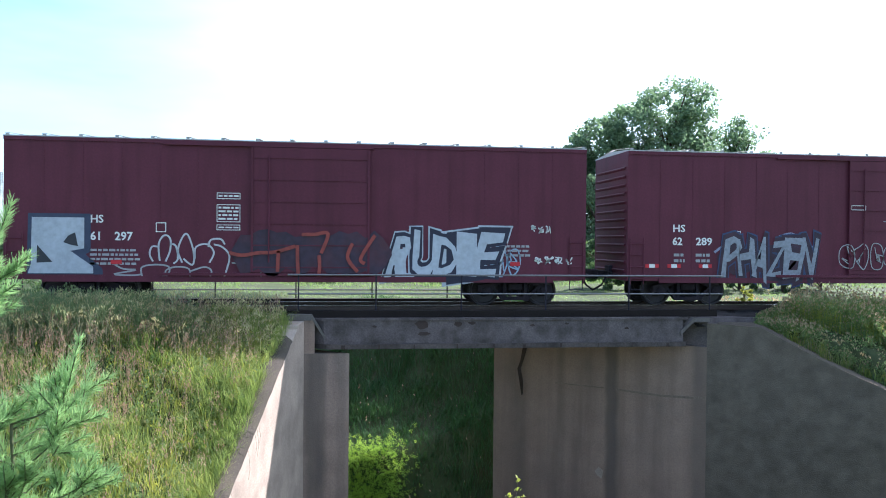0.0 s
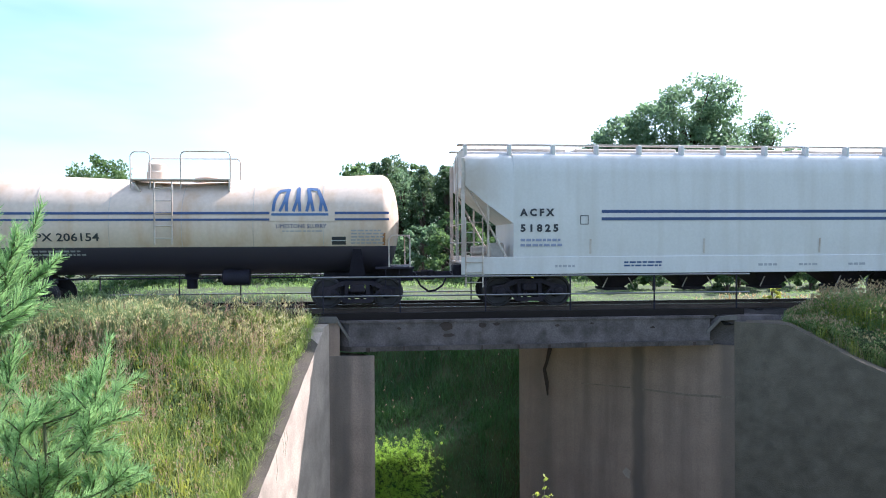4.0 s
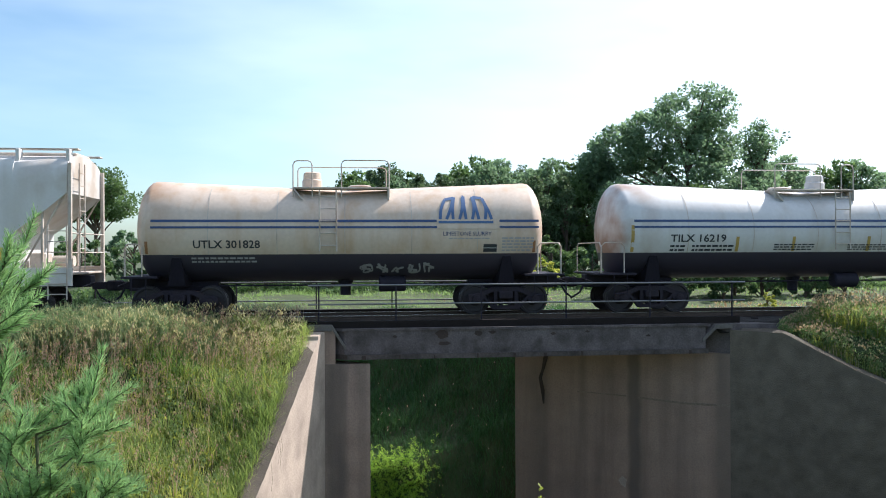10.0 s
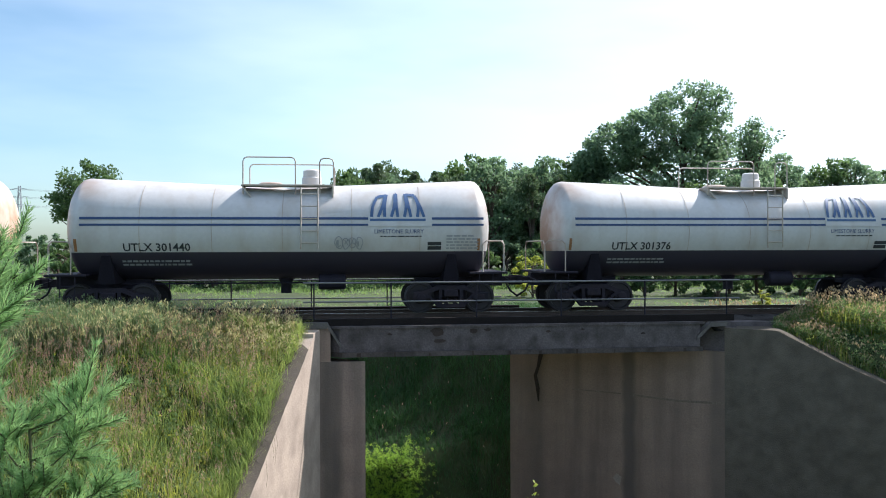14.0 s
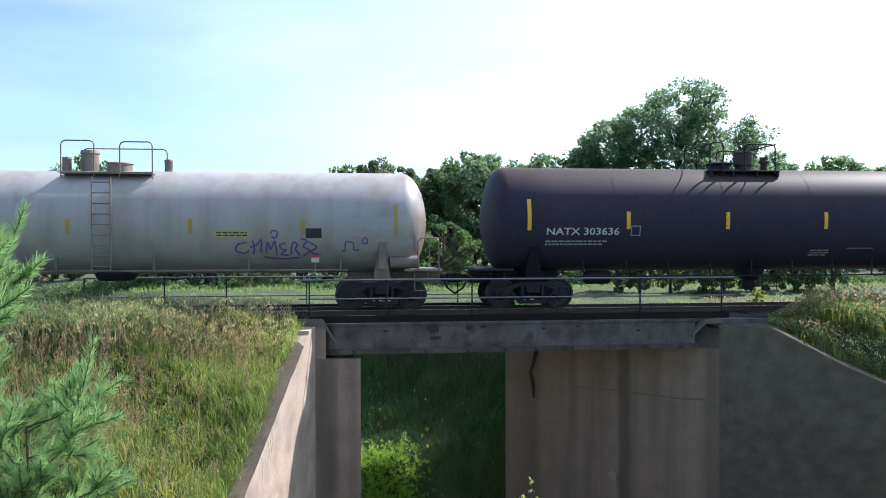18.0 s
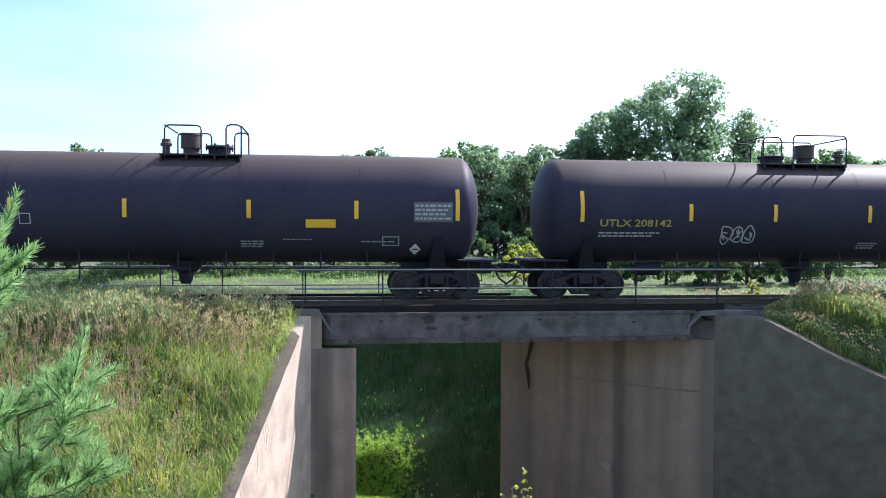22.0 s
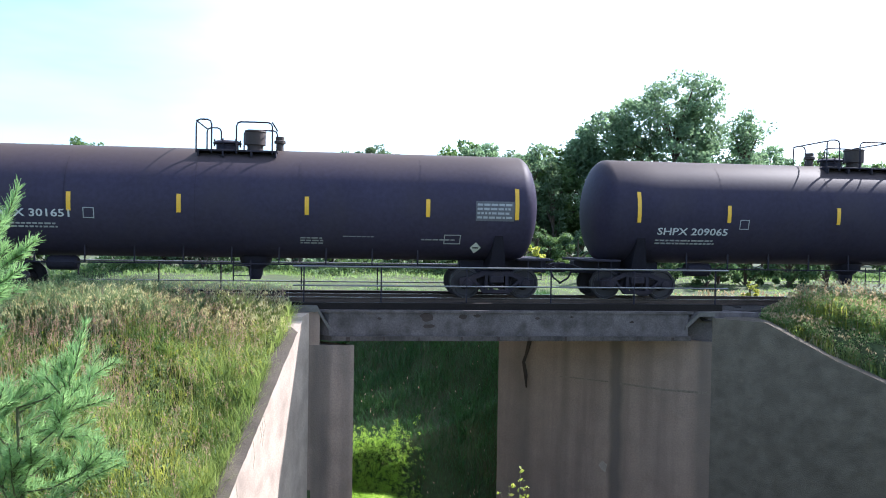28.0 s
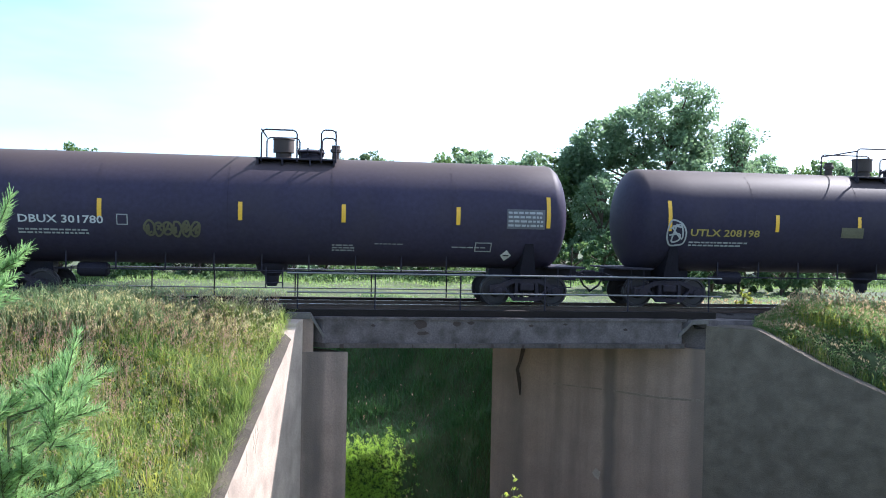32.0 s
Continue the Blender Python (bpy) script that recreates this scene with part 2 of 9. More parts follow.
RUST = (0.12, 0.045, 0.02)
M = {
    "concrete": mat("weathered concrete", (0.36, 0.255, 0.20), 0.9, var=0.22, grain=26, stain=(0.20, 0.14, 0.115), stain_scale=0.9, stain_amount=0.75, bump=0.5, streak=True),
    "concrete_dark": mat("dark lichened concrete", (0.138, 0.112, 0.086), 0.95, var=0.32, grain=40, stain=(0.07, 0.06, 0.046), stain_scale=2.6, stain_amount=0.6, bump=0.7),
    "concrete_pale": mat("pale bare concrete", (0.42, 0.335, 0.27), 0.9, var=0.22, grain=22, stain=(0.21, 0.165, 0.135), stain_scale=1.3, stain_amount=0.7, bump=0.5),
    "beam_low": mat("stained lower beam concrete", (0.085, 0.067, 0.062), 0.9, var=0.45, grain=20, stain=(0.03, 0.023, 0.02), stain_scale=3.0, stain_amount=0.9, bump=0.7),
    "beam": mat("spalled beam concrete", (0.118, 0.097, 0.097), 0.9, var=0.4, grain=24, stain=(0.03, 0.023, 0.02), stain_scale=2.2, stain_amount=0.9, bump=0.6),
    "spall": mat("rust-stained spall", (0.045, 0.03, 0.025), 0.95, var=0.4, grain=40, bump=0.8),
    "timber": mat("creosoted timber", (0.017, 0.013, 0.012), 0.9, var=0.35, grain=30, bump=0.4, rand=0.2, spec=0.2),
    "ballast": mat("grey ballast stone", (0.034, 0.028, 0.026), 0.95, var=0.45, grain=22, stain=(0.018, 0.014, 0.013), stain_scale=6, bump=1.0),
    "rail": mat("worn rail steel", (0.10, 0.07, 0.055), 0.6, 0.6, var=0.3, grain=40, bump=0.1),
    "railhead": mat("polished rail head", (0.55, 0.54, 0.52), 0.25, 1.0, var=0.1, bump=0.0),
    "galv": mat("galvanised railing pipe", (0.20, 0.20, 0.21), 0.45, 0.6, var=0.2, bump=0.05),
    "twig": mat("green-brown young bark", (0.09, 0.10, 0.045), 0.9, var=0.3, grain=40, bump=0.3),
    "ground": mat("grassy soil", (0.045, 0.065, 0.02), 0.95, var=0.4, grain=10, stain=(0.07, 0.052, 0.028), stain_scale=1.2, bump=0.6),
    "box_red": mat("box car red paint", (0.110, 0.025, 0.042), 0.6, var=0.16, grain=18, stain=(0.07, 0.016, 0.025), stain_scale=1.1, stain_amount=0.6, bump=0.05, streak=True, spec=0.25),
    "box_maroon": mat("maroon box car paint", (0.115, 0.024, 0.041), 0.6, var=0.16, grain=18, stain=(0.09, 0.02, 0.03), stain_scale=1.0, stain_amount=0.6, bump=0.05, streak=True),
    "box_blue": mat("dark blue box car paint", (0.036, 0.033, 0.074), 0.6, var=0.18, grain=18, stain=(0.02, 0.02, 0.04), stain_scale=1.2, stain_amount=0.6, bump=0.05, streak=True),
    "interior": mat("dark bare interior", (0.10, 0.072, 0.07), 0.9, var=0.3, bump=0.1),
    "roof_metal": mat("galvanised roof sheet", (0.42, 0.41, 0.40), 0.45, 0.5, var=0.2, stain=RUST, stain_amount=0.4, bump=0.1),
    "hop_white": mat("white hopper paint", (0.60, 0.58, 0.56), 0.5, var=0.06, grain=14, stain=(0.48, 0.44, 0.39), stain_scale=0.9, stain_amount=0.5, bump=0.04, streak=True, ends=(7.3, 8.7, (0.36, 0.27, 0.19), 0.75)),
    "hop_rusty": mat("rust-stained white steel", (0.50, 0.44, 0.38), 0.6, var=0.15, grain=14, stain=(0.25, 0.14, 0.08), stain_scale=1.5, stain_amount=0.7, bump=0.05),
    "hop_black": mat("faded black hopper paint", (0.034, 0.029, 0.042), 0.6, var=0.25, grain=12, stain=(0.05, 0.043, 0.056), stain_scale=0.8, stain_amount=0.6, bump=0.06, streak=True, spec=0.25),
    "tank_white": mat("white tank paint", (0.585, 0.565, 0.55), 0.45, var=0.06, grain=10, stain=(0.45, 0.39, 0.33), stain_scale=0.8, stain_amount=0.55, bump=0.03, streak=True, ends=(4.9, 6.0, (0.29, 0.14, 0.07), 0.8), below=(1.675, (0.045, 0.039, 0.058))),
    "tank_cream": mat("dust-stained cream tank paint", (0.60, 0.485, 0.39), 0.55, var=0.09, grain=10, stain=(0.46, 0.29, 0.16), stain_scale=0.8, stain_amount=0.7, bump=0.03, streak=True, ends=(4.6, 6.0, (0.36, 0.17, 0.07), 0.8), below=(1.675, (0.045, 0.039, 0.058))),
    "tank_pale": mat("weathered light grey tank paint", (0.36, 0.345, 0.345), 0.45, var=0.07, grain=10, stain=(0.22, 0.17, 0.13), stain_scale=0.6, stain_amount=0.6, bump=0.03, streak=True, ends=(6.9, 8.9, (0.17, 0.105, 0.06), 0.75)),
    "tank_frame": mat("sooty tan steel", (0.21, 0.17, 0.145), 0.65, var=0.2, grain=14, stain=(0.08, 0.06, 0.05), stain_scale=1.5, stain_amount=0.7, bump=0.05),
    "ochre_paint": mat("faded ochre paint", (0.40, 0.27, 0.07), 0.6, var=0.15, bump=0.0),
    "straw_paint": mat("faded straw-yellow paint", (0.46, 0.40, 0.19), 0.6, var=0.15, bump=0.0),
    "tank_grey": mat("light grey tank paint", (0.47, 0.47, 0.46), 0.45, var=0.06, grain=10, stain=(0.28, 0.22, 0.17), stain_scale=0.6, stain_amount=0.5, bump=0.03, streak=True, ends=(6.6, 8.6, (0.20, 0.12, 0.08), 0.6)),
    # its dust colour also lightens the tops as sunlight would
    "tank_black": mat("dusty black tank paint with a sunlit top band", (0.038, 0.032, 0.055), 0.55, var=0.2, grain=8, stain=(0.055, 0.045, 0.055), stain_scale=0.7, stain_amount=0.5, bump=0.03, rand=0.15, spec=0.1, dust=((0.062, 0.046, 0.036), 0.9)),
    "black": mat("black painted steel", (0.026, 0.022, 0.032), 0.7, var=0.3, bump=0.05, spec=0.2),
    "underframe": mat("underframe steel darkened for shade", (0.015, 0.013, 0.018), 0.85, var=0.3, bump=0.05, spec=0.1),
    "truck": mat("rusty cast truck steel", (0.028, 0.023, 0.03), 0.8, 0.0, var=0.4, grain=24, stain=(0.055, 0.038, 0.038), stain_scale=3, bump=0.2, spec=0.2),
    "dome": mat("rust-brown valve casing", (0.05, 0.035, 0.03), 0.7, var=0.3, bump=0.1),
    "wheel": mat("worn wheel steel", (0.04, 0.032, 0.034), 0.5, 0.3, var=0.3, bump=0.1),
    "white": mat("white lettering paint", (0.72, 0.72, 0.70), 0.6, var=0.12, bump=0.0),
    "mark_white": mat("dulled white lettering paint", (0.50, 0.50, 0.52), 0.6, var=0.15, bump=0.0),
    "dim_white": mat("faded white lettering paint", (0.33, 0.33, 0.34), 0.6, var=0.2, bump=0.0),
    "panel_grey": mat("dull grey panel paint", (0.10, 0.095, 0.11), 0.6, var=0.25, bump=0.0),
    "panel_tan": mat("dull tan panel paint", (0.10, 0.09, 0.055), 0.6, var=0.25, bump=0.0),
    "violet": mat("violet spray paint", (0.13, 0.07, 0.33), 0.6, var=0.2, bump=0.0),
    "panel_green": mat("dim green panel paint", (0.085, 0.115, 0.075), 0.6, var=0.2, bump=0.0),
    "panel_maroon": mat("dim maroon panel paint", (0.06, 0.018, 0.024), 0.6, var=0.2, bump=0.0),
    "panel_pine": mat("dark green panel paint", (0.03, 0.07, 0.03), 0.6, var=0.2, bump=0.0),
    "chrome": mat("pale silver spray paint", (0.40, 0.43, 0.48), 0.5, var=0.2, grain=8, bump=0.0),
    "dusk_blue": mat("dark blue spray paint", (0.035, 0.045, 0.085), 0.6, var=0.3, grain=6, bump=0.0),
    "night": mat("dull near-black spray paint", (0.040, 0.024, 0.042), 0.7, var=0.4, grain=5, stain=(0.09, 0.024, 0.03), stain_scale=1.6, stain_amount=0.6, bump=0.0),
    "ember": mat("dull orange spray paint", (0.25, 0.045, 0.035), 0.6, var=0.3, grain=8, bump=0.0),
    "steel_blue": mat("muted blue spray paint", (0.075, 0.15, 0.25), 0.6, var=0.25, grain=6, bump=0.0),
    "deep_blue": mat("dark blue outline paint", (0.03, 0.05, 0.12), 0.6, var=0.25, grain=6, bump=0.0),
    "haze_violet": mat("faded violet-grey spray paint", (0.24, 0.26, 0.37), 0.6, var=0.2, grain=6, bump=0.0),
    "soot": mat("near-black navy spray paint", (0.018, 0.018, 0.04), 0.6, var=0.2, bump=0.0),
    "ink": mat("dark lettering paint", (0.03, 0.032, 0.04), 0.6, var=0.15, bump=0.0),
    "yellow": mat("yellow reflective sheet", (0.75, 0.42, 0.03), 0.4, var=0.12, bump=0.0),
    "yellow_text": mat("yellow lettering paint", (0.62, 0.45, 0.08), 0.5, var=0.15, bump=0.0),
    "mark_blue": mat("muted blue mark paint", (0.06, 0.12, 0.25), 0.5, var=0.12, bump=0.0),
    "blue": mat("blue stripe paint", (0.03, 0.10, 0.36), 0.5, var=0.1, bump=0.0),
    "dim_yellow": mat("faded yellow lettering paint", (0.33, 0.25, 0.06), 0.5, var=0.2, bump=0.0),
    "blue_light": mat("faded light blue stripe paint", (0.06, 0.22, 0.48), 0.5, var=0.12, bump=0.0),
    "navy": mat("navy stripe paint", (0.03, 0.06, 0.16), 0.5, var=0.12, bump=0.0),
    "dull_teal": mat("dull teal spray paint", (0.05, 0.14, 0.15), 0.6, var=0.35, grain=8, bump=0.0),
    "teal": mat("teal spray paint", (0.03, 0.18, 0.24), 0.6, var=0.2, grain=12, bump=0.0),
    "silver": mat("silver spray paint", (0.24, 0.26, 0.30), 0.5, var=0.35, grain=10, bump=0.0),
    "pale_blue": mat("pale blue spray paint", (0.30, 0.42, 0.55), 0.6, var=0.2, bump=0.0),
    "orange": mat("orange spray paint", (0.50, 0.09, 0.02), 0.6, var=0.2, bump=0.0),
    "red": mat("red spray paint", (0.50, 0.02, 0.03), 0.6, var=0.2, bump=0.0),
    "pink": mat("faded pink spray paint", (0.55, 0.40, 0.50), 0.6, var=0.2, bump=0.0),
    "bark": mat("grey-brown bark", (0.10, 0.075, 0.055), 0.95, var=0.4, grain=16, bump=0.8),
    # blue-grey haze of distance is mixed into this leaf colour
    "leaf": leafy("broad leaves", (0.085, 0.14, 0.085), (0.18, 0.265, 0.145), 0.5),
    "leaf_dark": leafy("dark wood leaves", (0.06, 0.11, 0.045), (0.12, 0.19, 0.07), 0.4),
    "conifer": leafy("conifer needles in clumps", (0.055, 0.095, 0.05), (0.11, 0.16, 0.075), 0.35),
    "grass": leafy("meadow grass", (0.085, 0.16, 0.04), (0.31, 0.37, 0.13), 0.5),
    "grass_far": leafy("sunlit field grass", (0.14, 0.24, 0.075), (0.25, 0.34, 0.13), 0.45),
    "grass_shaded": leafy("lush bank grass with shade in its colour", (0.030, 0.085, 0.028), (0.065, 0.145, 0.045), 0.3),
    "seed": leafy("dry seed heads", (0.30, 0.205, 0.14), (0.50, 0.39, 0.28), 0.45),
    "lush": leafy("lush yellow-green herb leaves brightened for sun", (0.20, 0.36, 0.06), (0.36, 0.50, 0.11), 0.5),
    "dry_weed": leafy("straw-coloured dry weeds", (0.30, 0.23, 0.14), (0.50, 0.43, 0.26), 0.45),
    "rust_stain": mat("orange rust stain", (0.30, 0.14, 0.06), 0.8, var=0.3, grain=20, bump=0.0),
    "wet_stain": mat("dark damp stain on concrete", (0.20, 0.15, 0.115), 0.9, var=0.35, grain=20, bump=0.4),
    "straw": leafy("pale straw grass", (0.34, 0.33, 0.15), (0.60, 0.56, 0.34), 0.45),
    "weed": leafy("yellow-green weeds", (0.19, 0.25, 0.05), (0.38, 0.39, 0.11), 0.55),
    "herb": leafy("small herb leaves", (0.11, 0.19, 0.07), (0.22, 0.29, 0.12), 0.45),
    "scrub": leafy("grey-green scrub leaves", (0.13, 0.20, 0.09), (0.26, 0.31, 0.16), 0.45),
    "kerb": mat("grey broken kerb concrete", (0.13, 0.115, 0.105), 0.9, var=0.3, grain=20, stain=(0.09, 0.08, 0.07), stain_scale=3, bump=0.5),
    "dirt": mat("dry gravelly dirt", (0.085, 0.068, 0.052), 0.95, var=0.45, grain=30, stain=(0.09, 0.08, 0.04), stain_scale=4, bump=0.9),
    "needle": leafy("fresh pine needles", (0.10, 0.19, 0.075), (0.225, 0.36, 0.155), 0.5, 0.8),
    # leaf green darkened so that the colour itself holds the hedge's shade
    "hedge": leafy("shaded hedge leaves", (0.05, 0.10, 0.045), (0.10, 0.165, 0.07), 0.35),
    "steel_far": mat("pylon steel", (0.30, 0.31, 0.33), 0.6, 0.4, bump=0.0),
}

# ---- mesh tools ----
class Geo:
    """Collects vertices and faces of one part; slot numbers pick among several materials."""

    def __init__(self):
        self.v, self.f, self.s = [], [], []

    def add(self, verts, faces, slot=0):
        o = len(self.v)
        self.v.extend(verts)
        self.f.extend([tuple(i + o for i in f) for f in faces])
        self.s.extend([slot] * len(faces))
        return self

    def box(self, x0, x1, y0, y1, z0, z1, slot=0):
        v = [(x, y, z) for x in (x0, x1) for y in (y0, y1) for z in (z0, z1)]
        return self.add(v, [(0, 1, 3, 2), (4, 6, 7, 5), (0, 4, 5, 1), (2, 3, 7, 6), (0, 2, 6, 4), (1, 5, 7, 3)], slot)

    def slab(self, x0, x1, y0, y1, z0, z1, b=0.01, slot=0):
        """A box with its edges chamfered by b."""
        v, ids = [], {}
        lo, hi = (x0, y0, z0), (x1, y1, z1)
        for c in range(8):
            s = [(c >> k) & 1 for k in range(3)]
            for a in range(3):
                p = [0, 0, 0]
                for k in range(3):
                    e = hi[k] if s[k] else lo[k]
                    p[k] = e if k == a else e + (-b if s[k] else b)
                ids[c, a] = len(v)
                v.append(tuple(p))
        f = []
        for a in range(3):
            i, j = (a + 1) % 3, (a + 2) % 3
            for s in (0, 1):
                q = [(s << a) | (p << i) | (r << j) for p, r in ((0, 0), (1, 0), (1, 1), (0, 1))]
                f.append(tuple(ids[c, a] for c in (q if s else q[::-1])))
        for a in range(3):
            i, j = (a + 1) % 3, (a + 2) % 3
            for p in (0, 1):
                for r in (0, 1):
                    c0 = (p << i) | (r << j)
                    c1 = c0 | (1 << a)
                    q = (ids[c0, i], ids[c1, i], ids[c1, j], ids[c0, j])
                    f.append(q if p == r else q[::-1])
        for c in range(8):
            t = (ids[c, 0], ids[c, 1], ids[c, 2])
            f.append(t if bin(c).count("1") % 2 else t[::-1])
        return self.add(v, f, slot)

    def rod(self, pts, r, n=8, slot=0, caps=True):
        """A round bar of radius r through the points."""
        pts = [Vector(p) for p in pts]
        rings = []
        up = Vector((0.31, 0.17, 0.93)).normalized()
        for i, p in enumerate(pts):
            d = (pts[min(i + 1, len(pts) - 1)] - pts[max(i - 1, 0)])
            d = d.normalized() if d.length > 1e-9 else Vector((0, 0, 1))
            u = up.cross(d)
            u = u.normalized() if u.length > 1e-4 else Vector((1, 0, 0))
            w = d.cross(u)
            rr = r[i] if isinstance(r, (list, tuple)) else r
            rings.append([tuple(p + (u * math.cos(2 * math.pi * k / n) + w * math.sin(2 * math.pi * k / n)) * rr) for k in range(n)])
        v = [q for g in rings for q in g]
        f = [(i * n + k, i * n + (k + 1) % n, (i + 1) * n + (k + 1) % n, (i + 1) * n + k) for i in range(len(pts) - 1) for k in range(n)]
        if caps:
            f += [tuple(range(n))[::-1], tuple((len(pts) - 1) * n + k for k in range(n))]
        return self.add(v, f, slot)

    def lathe(self, prof, axis="z", c=(0, 0, 0), n=16, slot=0):
        """Turns a profile of (distance along the axis, radius) round the axis through c."""
        v = []
        for a, r in prof:
            for k in range(n):
                p, q = r * math.cos(2 * math.pi * k / n), r * math.sin(2 * math.pi * k / n)
                o = {"x": (a, p, q), "y": (q, a, p), "z": (p, q, a)}[axis]
                v.append((c[0] + o[0], c[1] + o[1], c[2] + o[2]))
        m = len(prof)
        f = [(i * n + k, i * n + (k + 1) % n, (i + 1) * n + (k + 1) % n, (i + 1) * n + k) for i in range(m - 1) for k in range(n)]
        f += [tuple(range(n))[::-1], tuple((m - 1) * n + k for k in range(n))]
        return self.add(v, f, slot)

    def prism(self, poly, axis, a0, a1, slot=0):
        """A flat outline, drawn in the two other axes, carried from a0 to a1 along the axis."""
        put = {"x": lambda a, p: (a, p[0], p[1]), "y": lambda a, p: (p[0], a, p[1]), "z": lambda a, p: (p[0], p[1], a)}[axis]
        m = len(poly)
        v = [put(a0, p) for p in poly] + [put(a1, p) for p in poly]
        f = [tuple(range(m))[::-1], tuple(range(m, 2 * m))] + [(k, (k + 1) % m, m + (k + 1) % m, m + k) for k in range(m)]
        return self.add(v, f, slot)

    def hull(self, low, high, slot=0):
        """Joins two outlines of equal length, face by face, and closes both."""
        m = len(low)
        f = [tuple(range(m))[::-1], tuple(range(m, 2 * m))] + [(k, (k + 1) % m, m + (k + 1) % m, m + k) for k in range(m)]
        return self.add(list(low) + list(high), f, slot)

    def mesh(self, name, mats, smooth=False):
        me = bpy.data.meshes.new(name)
        me.from_pydata([tuple(map(float, p)) for p in self.v], [], self.f)
        for m in mats:
            me.materials.append(m)
        if len(mats) > 1:
            me.polygons.foreach_set("material_index", self.s)
        bm = bmesh.new()
        bm.from_mesh(me)
        bmesh.ops.recalc_face_normals(bm, faces=bm.faces)
        bm.to_mesh(me)
        bm.free()
        if smooth:
            me.polygons.foreach_set("use_smooth", [True] * len(me.polygons))
            me.set_sharp_from_angle(angle=radians(38))
        me.update()
        return me


def part(name, geo, material, parent=None, label="", smooth=False, loc=None):
    """One mesh object: a Geo or a ready mesh, under its thing or part."""
    mats = material if isinstance(material, (list, tuple)) else [material]
    me = geo if isinstance(geo, bpy.types.Mesh) else geo.mesh(name, mats, smooth)
    ob = new(name, me)
    if parent:
        ob.parent = parent
    if loc:
        ob.location = loc
    if label:
        ob["label"] = label
    return ob


def thing(name, label, category, group="", kind="", at=(0, 0, 0)):
    ob = new(name)
    ob.empty_display_size = 0.3
    ob.location = at
    return tagged(ob, label, category, group, kind)


def array_mesh(name, verts, faces, material, smooth=False):
    """A large mesh straight from numpy arrays; faces all of one size."""
    me = bpy.data.meshes.new(name)
    k = faces.shape[1]
    me.vertices.add(len(verts))
    me.vertices.foreach_set("co", np.asarray(verts, dtype=np.float32).ravel())
    me.loops.add(faces.size)
    me.loops.foreach_set("vertex_index", faces.astype(np.int32).ravel())
    me.polygons.add(len(faces))
    me.polygons.foreach_set("loop_start", np.arange(0, faces.size, k, dtype=np.int32))
    me.materials.append(material)
    me.update(calc_edges=True)
    me.validate()
    if smooth:
        me.polygons.foreach_set("use_smooth", [True] * len(me.polygons))
    return me


_text = {}


def letters(s, size, fat=0.0, tall=1.0):
    """Flat glyph outlines of the built-in font as points and faces, left end at 0, base line at 0."""
    key = (s, size, fat, tall)
    if key not in _text:
        cu = bpy.data.curves.new("glyphs", "FONT")
        cu.body, cu.size, cu.offset, cu.resolution_u = s, size, fat, 2
        ob = bpy.data.objects.new("glyphs", cu)
        me = bpy.data.meshes.new_from_object(ob)
        v = [(p.co.x, p.co.y * tall) for p in me.vertices]
        f = [tuple(p.vertices) for p in me.polygons]
        bpy.data.objects.remove(ob)
        bpy.data.meshes.remove(me)
        bpy.data.curves.remove(cu)
        _text[key] = (v, f)
    return _text[key]

# ---- the plan: track along x at TY, the crossing skewed ----
TY = 25.2
RAIL_Z = -0.165                           # rail tops
CHAN_D = Vector((-0.747, 0.664))          # way of the passage under the bridge
CHAN_N = Vector((0.664, 0.747))
CHAN_W = 6.93
LA = Vector((0.46, 22.7))                 # near corner, left abutment
RA = Vector((10.9, 22.7))                 # near corner, right abutment
FLOOR_Z = -7.8
FIELD_Z = -1.35


def bank_profile(y):
    """Height of the ground across the line of the track, away from the passage."""
    pts = ((-60, 0.3), (2.8, 0.15), (5.0, -0.5), (10.5, -4.9), (14.5, -5.2), (22.4, -0.62), (23.2, -0.5), (27.4, -0.5),
           (28.3, -0.75), (30.0, FIELD_Z), (45, FIELD_Z + 0.3), (60, FIELD_Z + 0.5), (140, FIELD_Z + 0.9), (4000, FIELD_Z + 1.4))
    return np.interp(y, [p[0] for p in pts], [p[1] for p in pts])


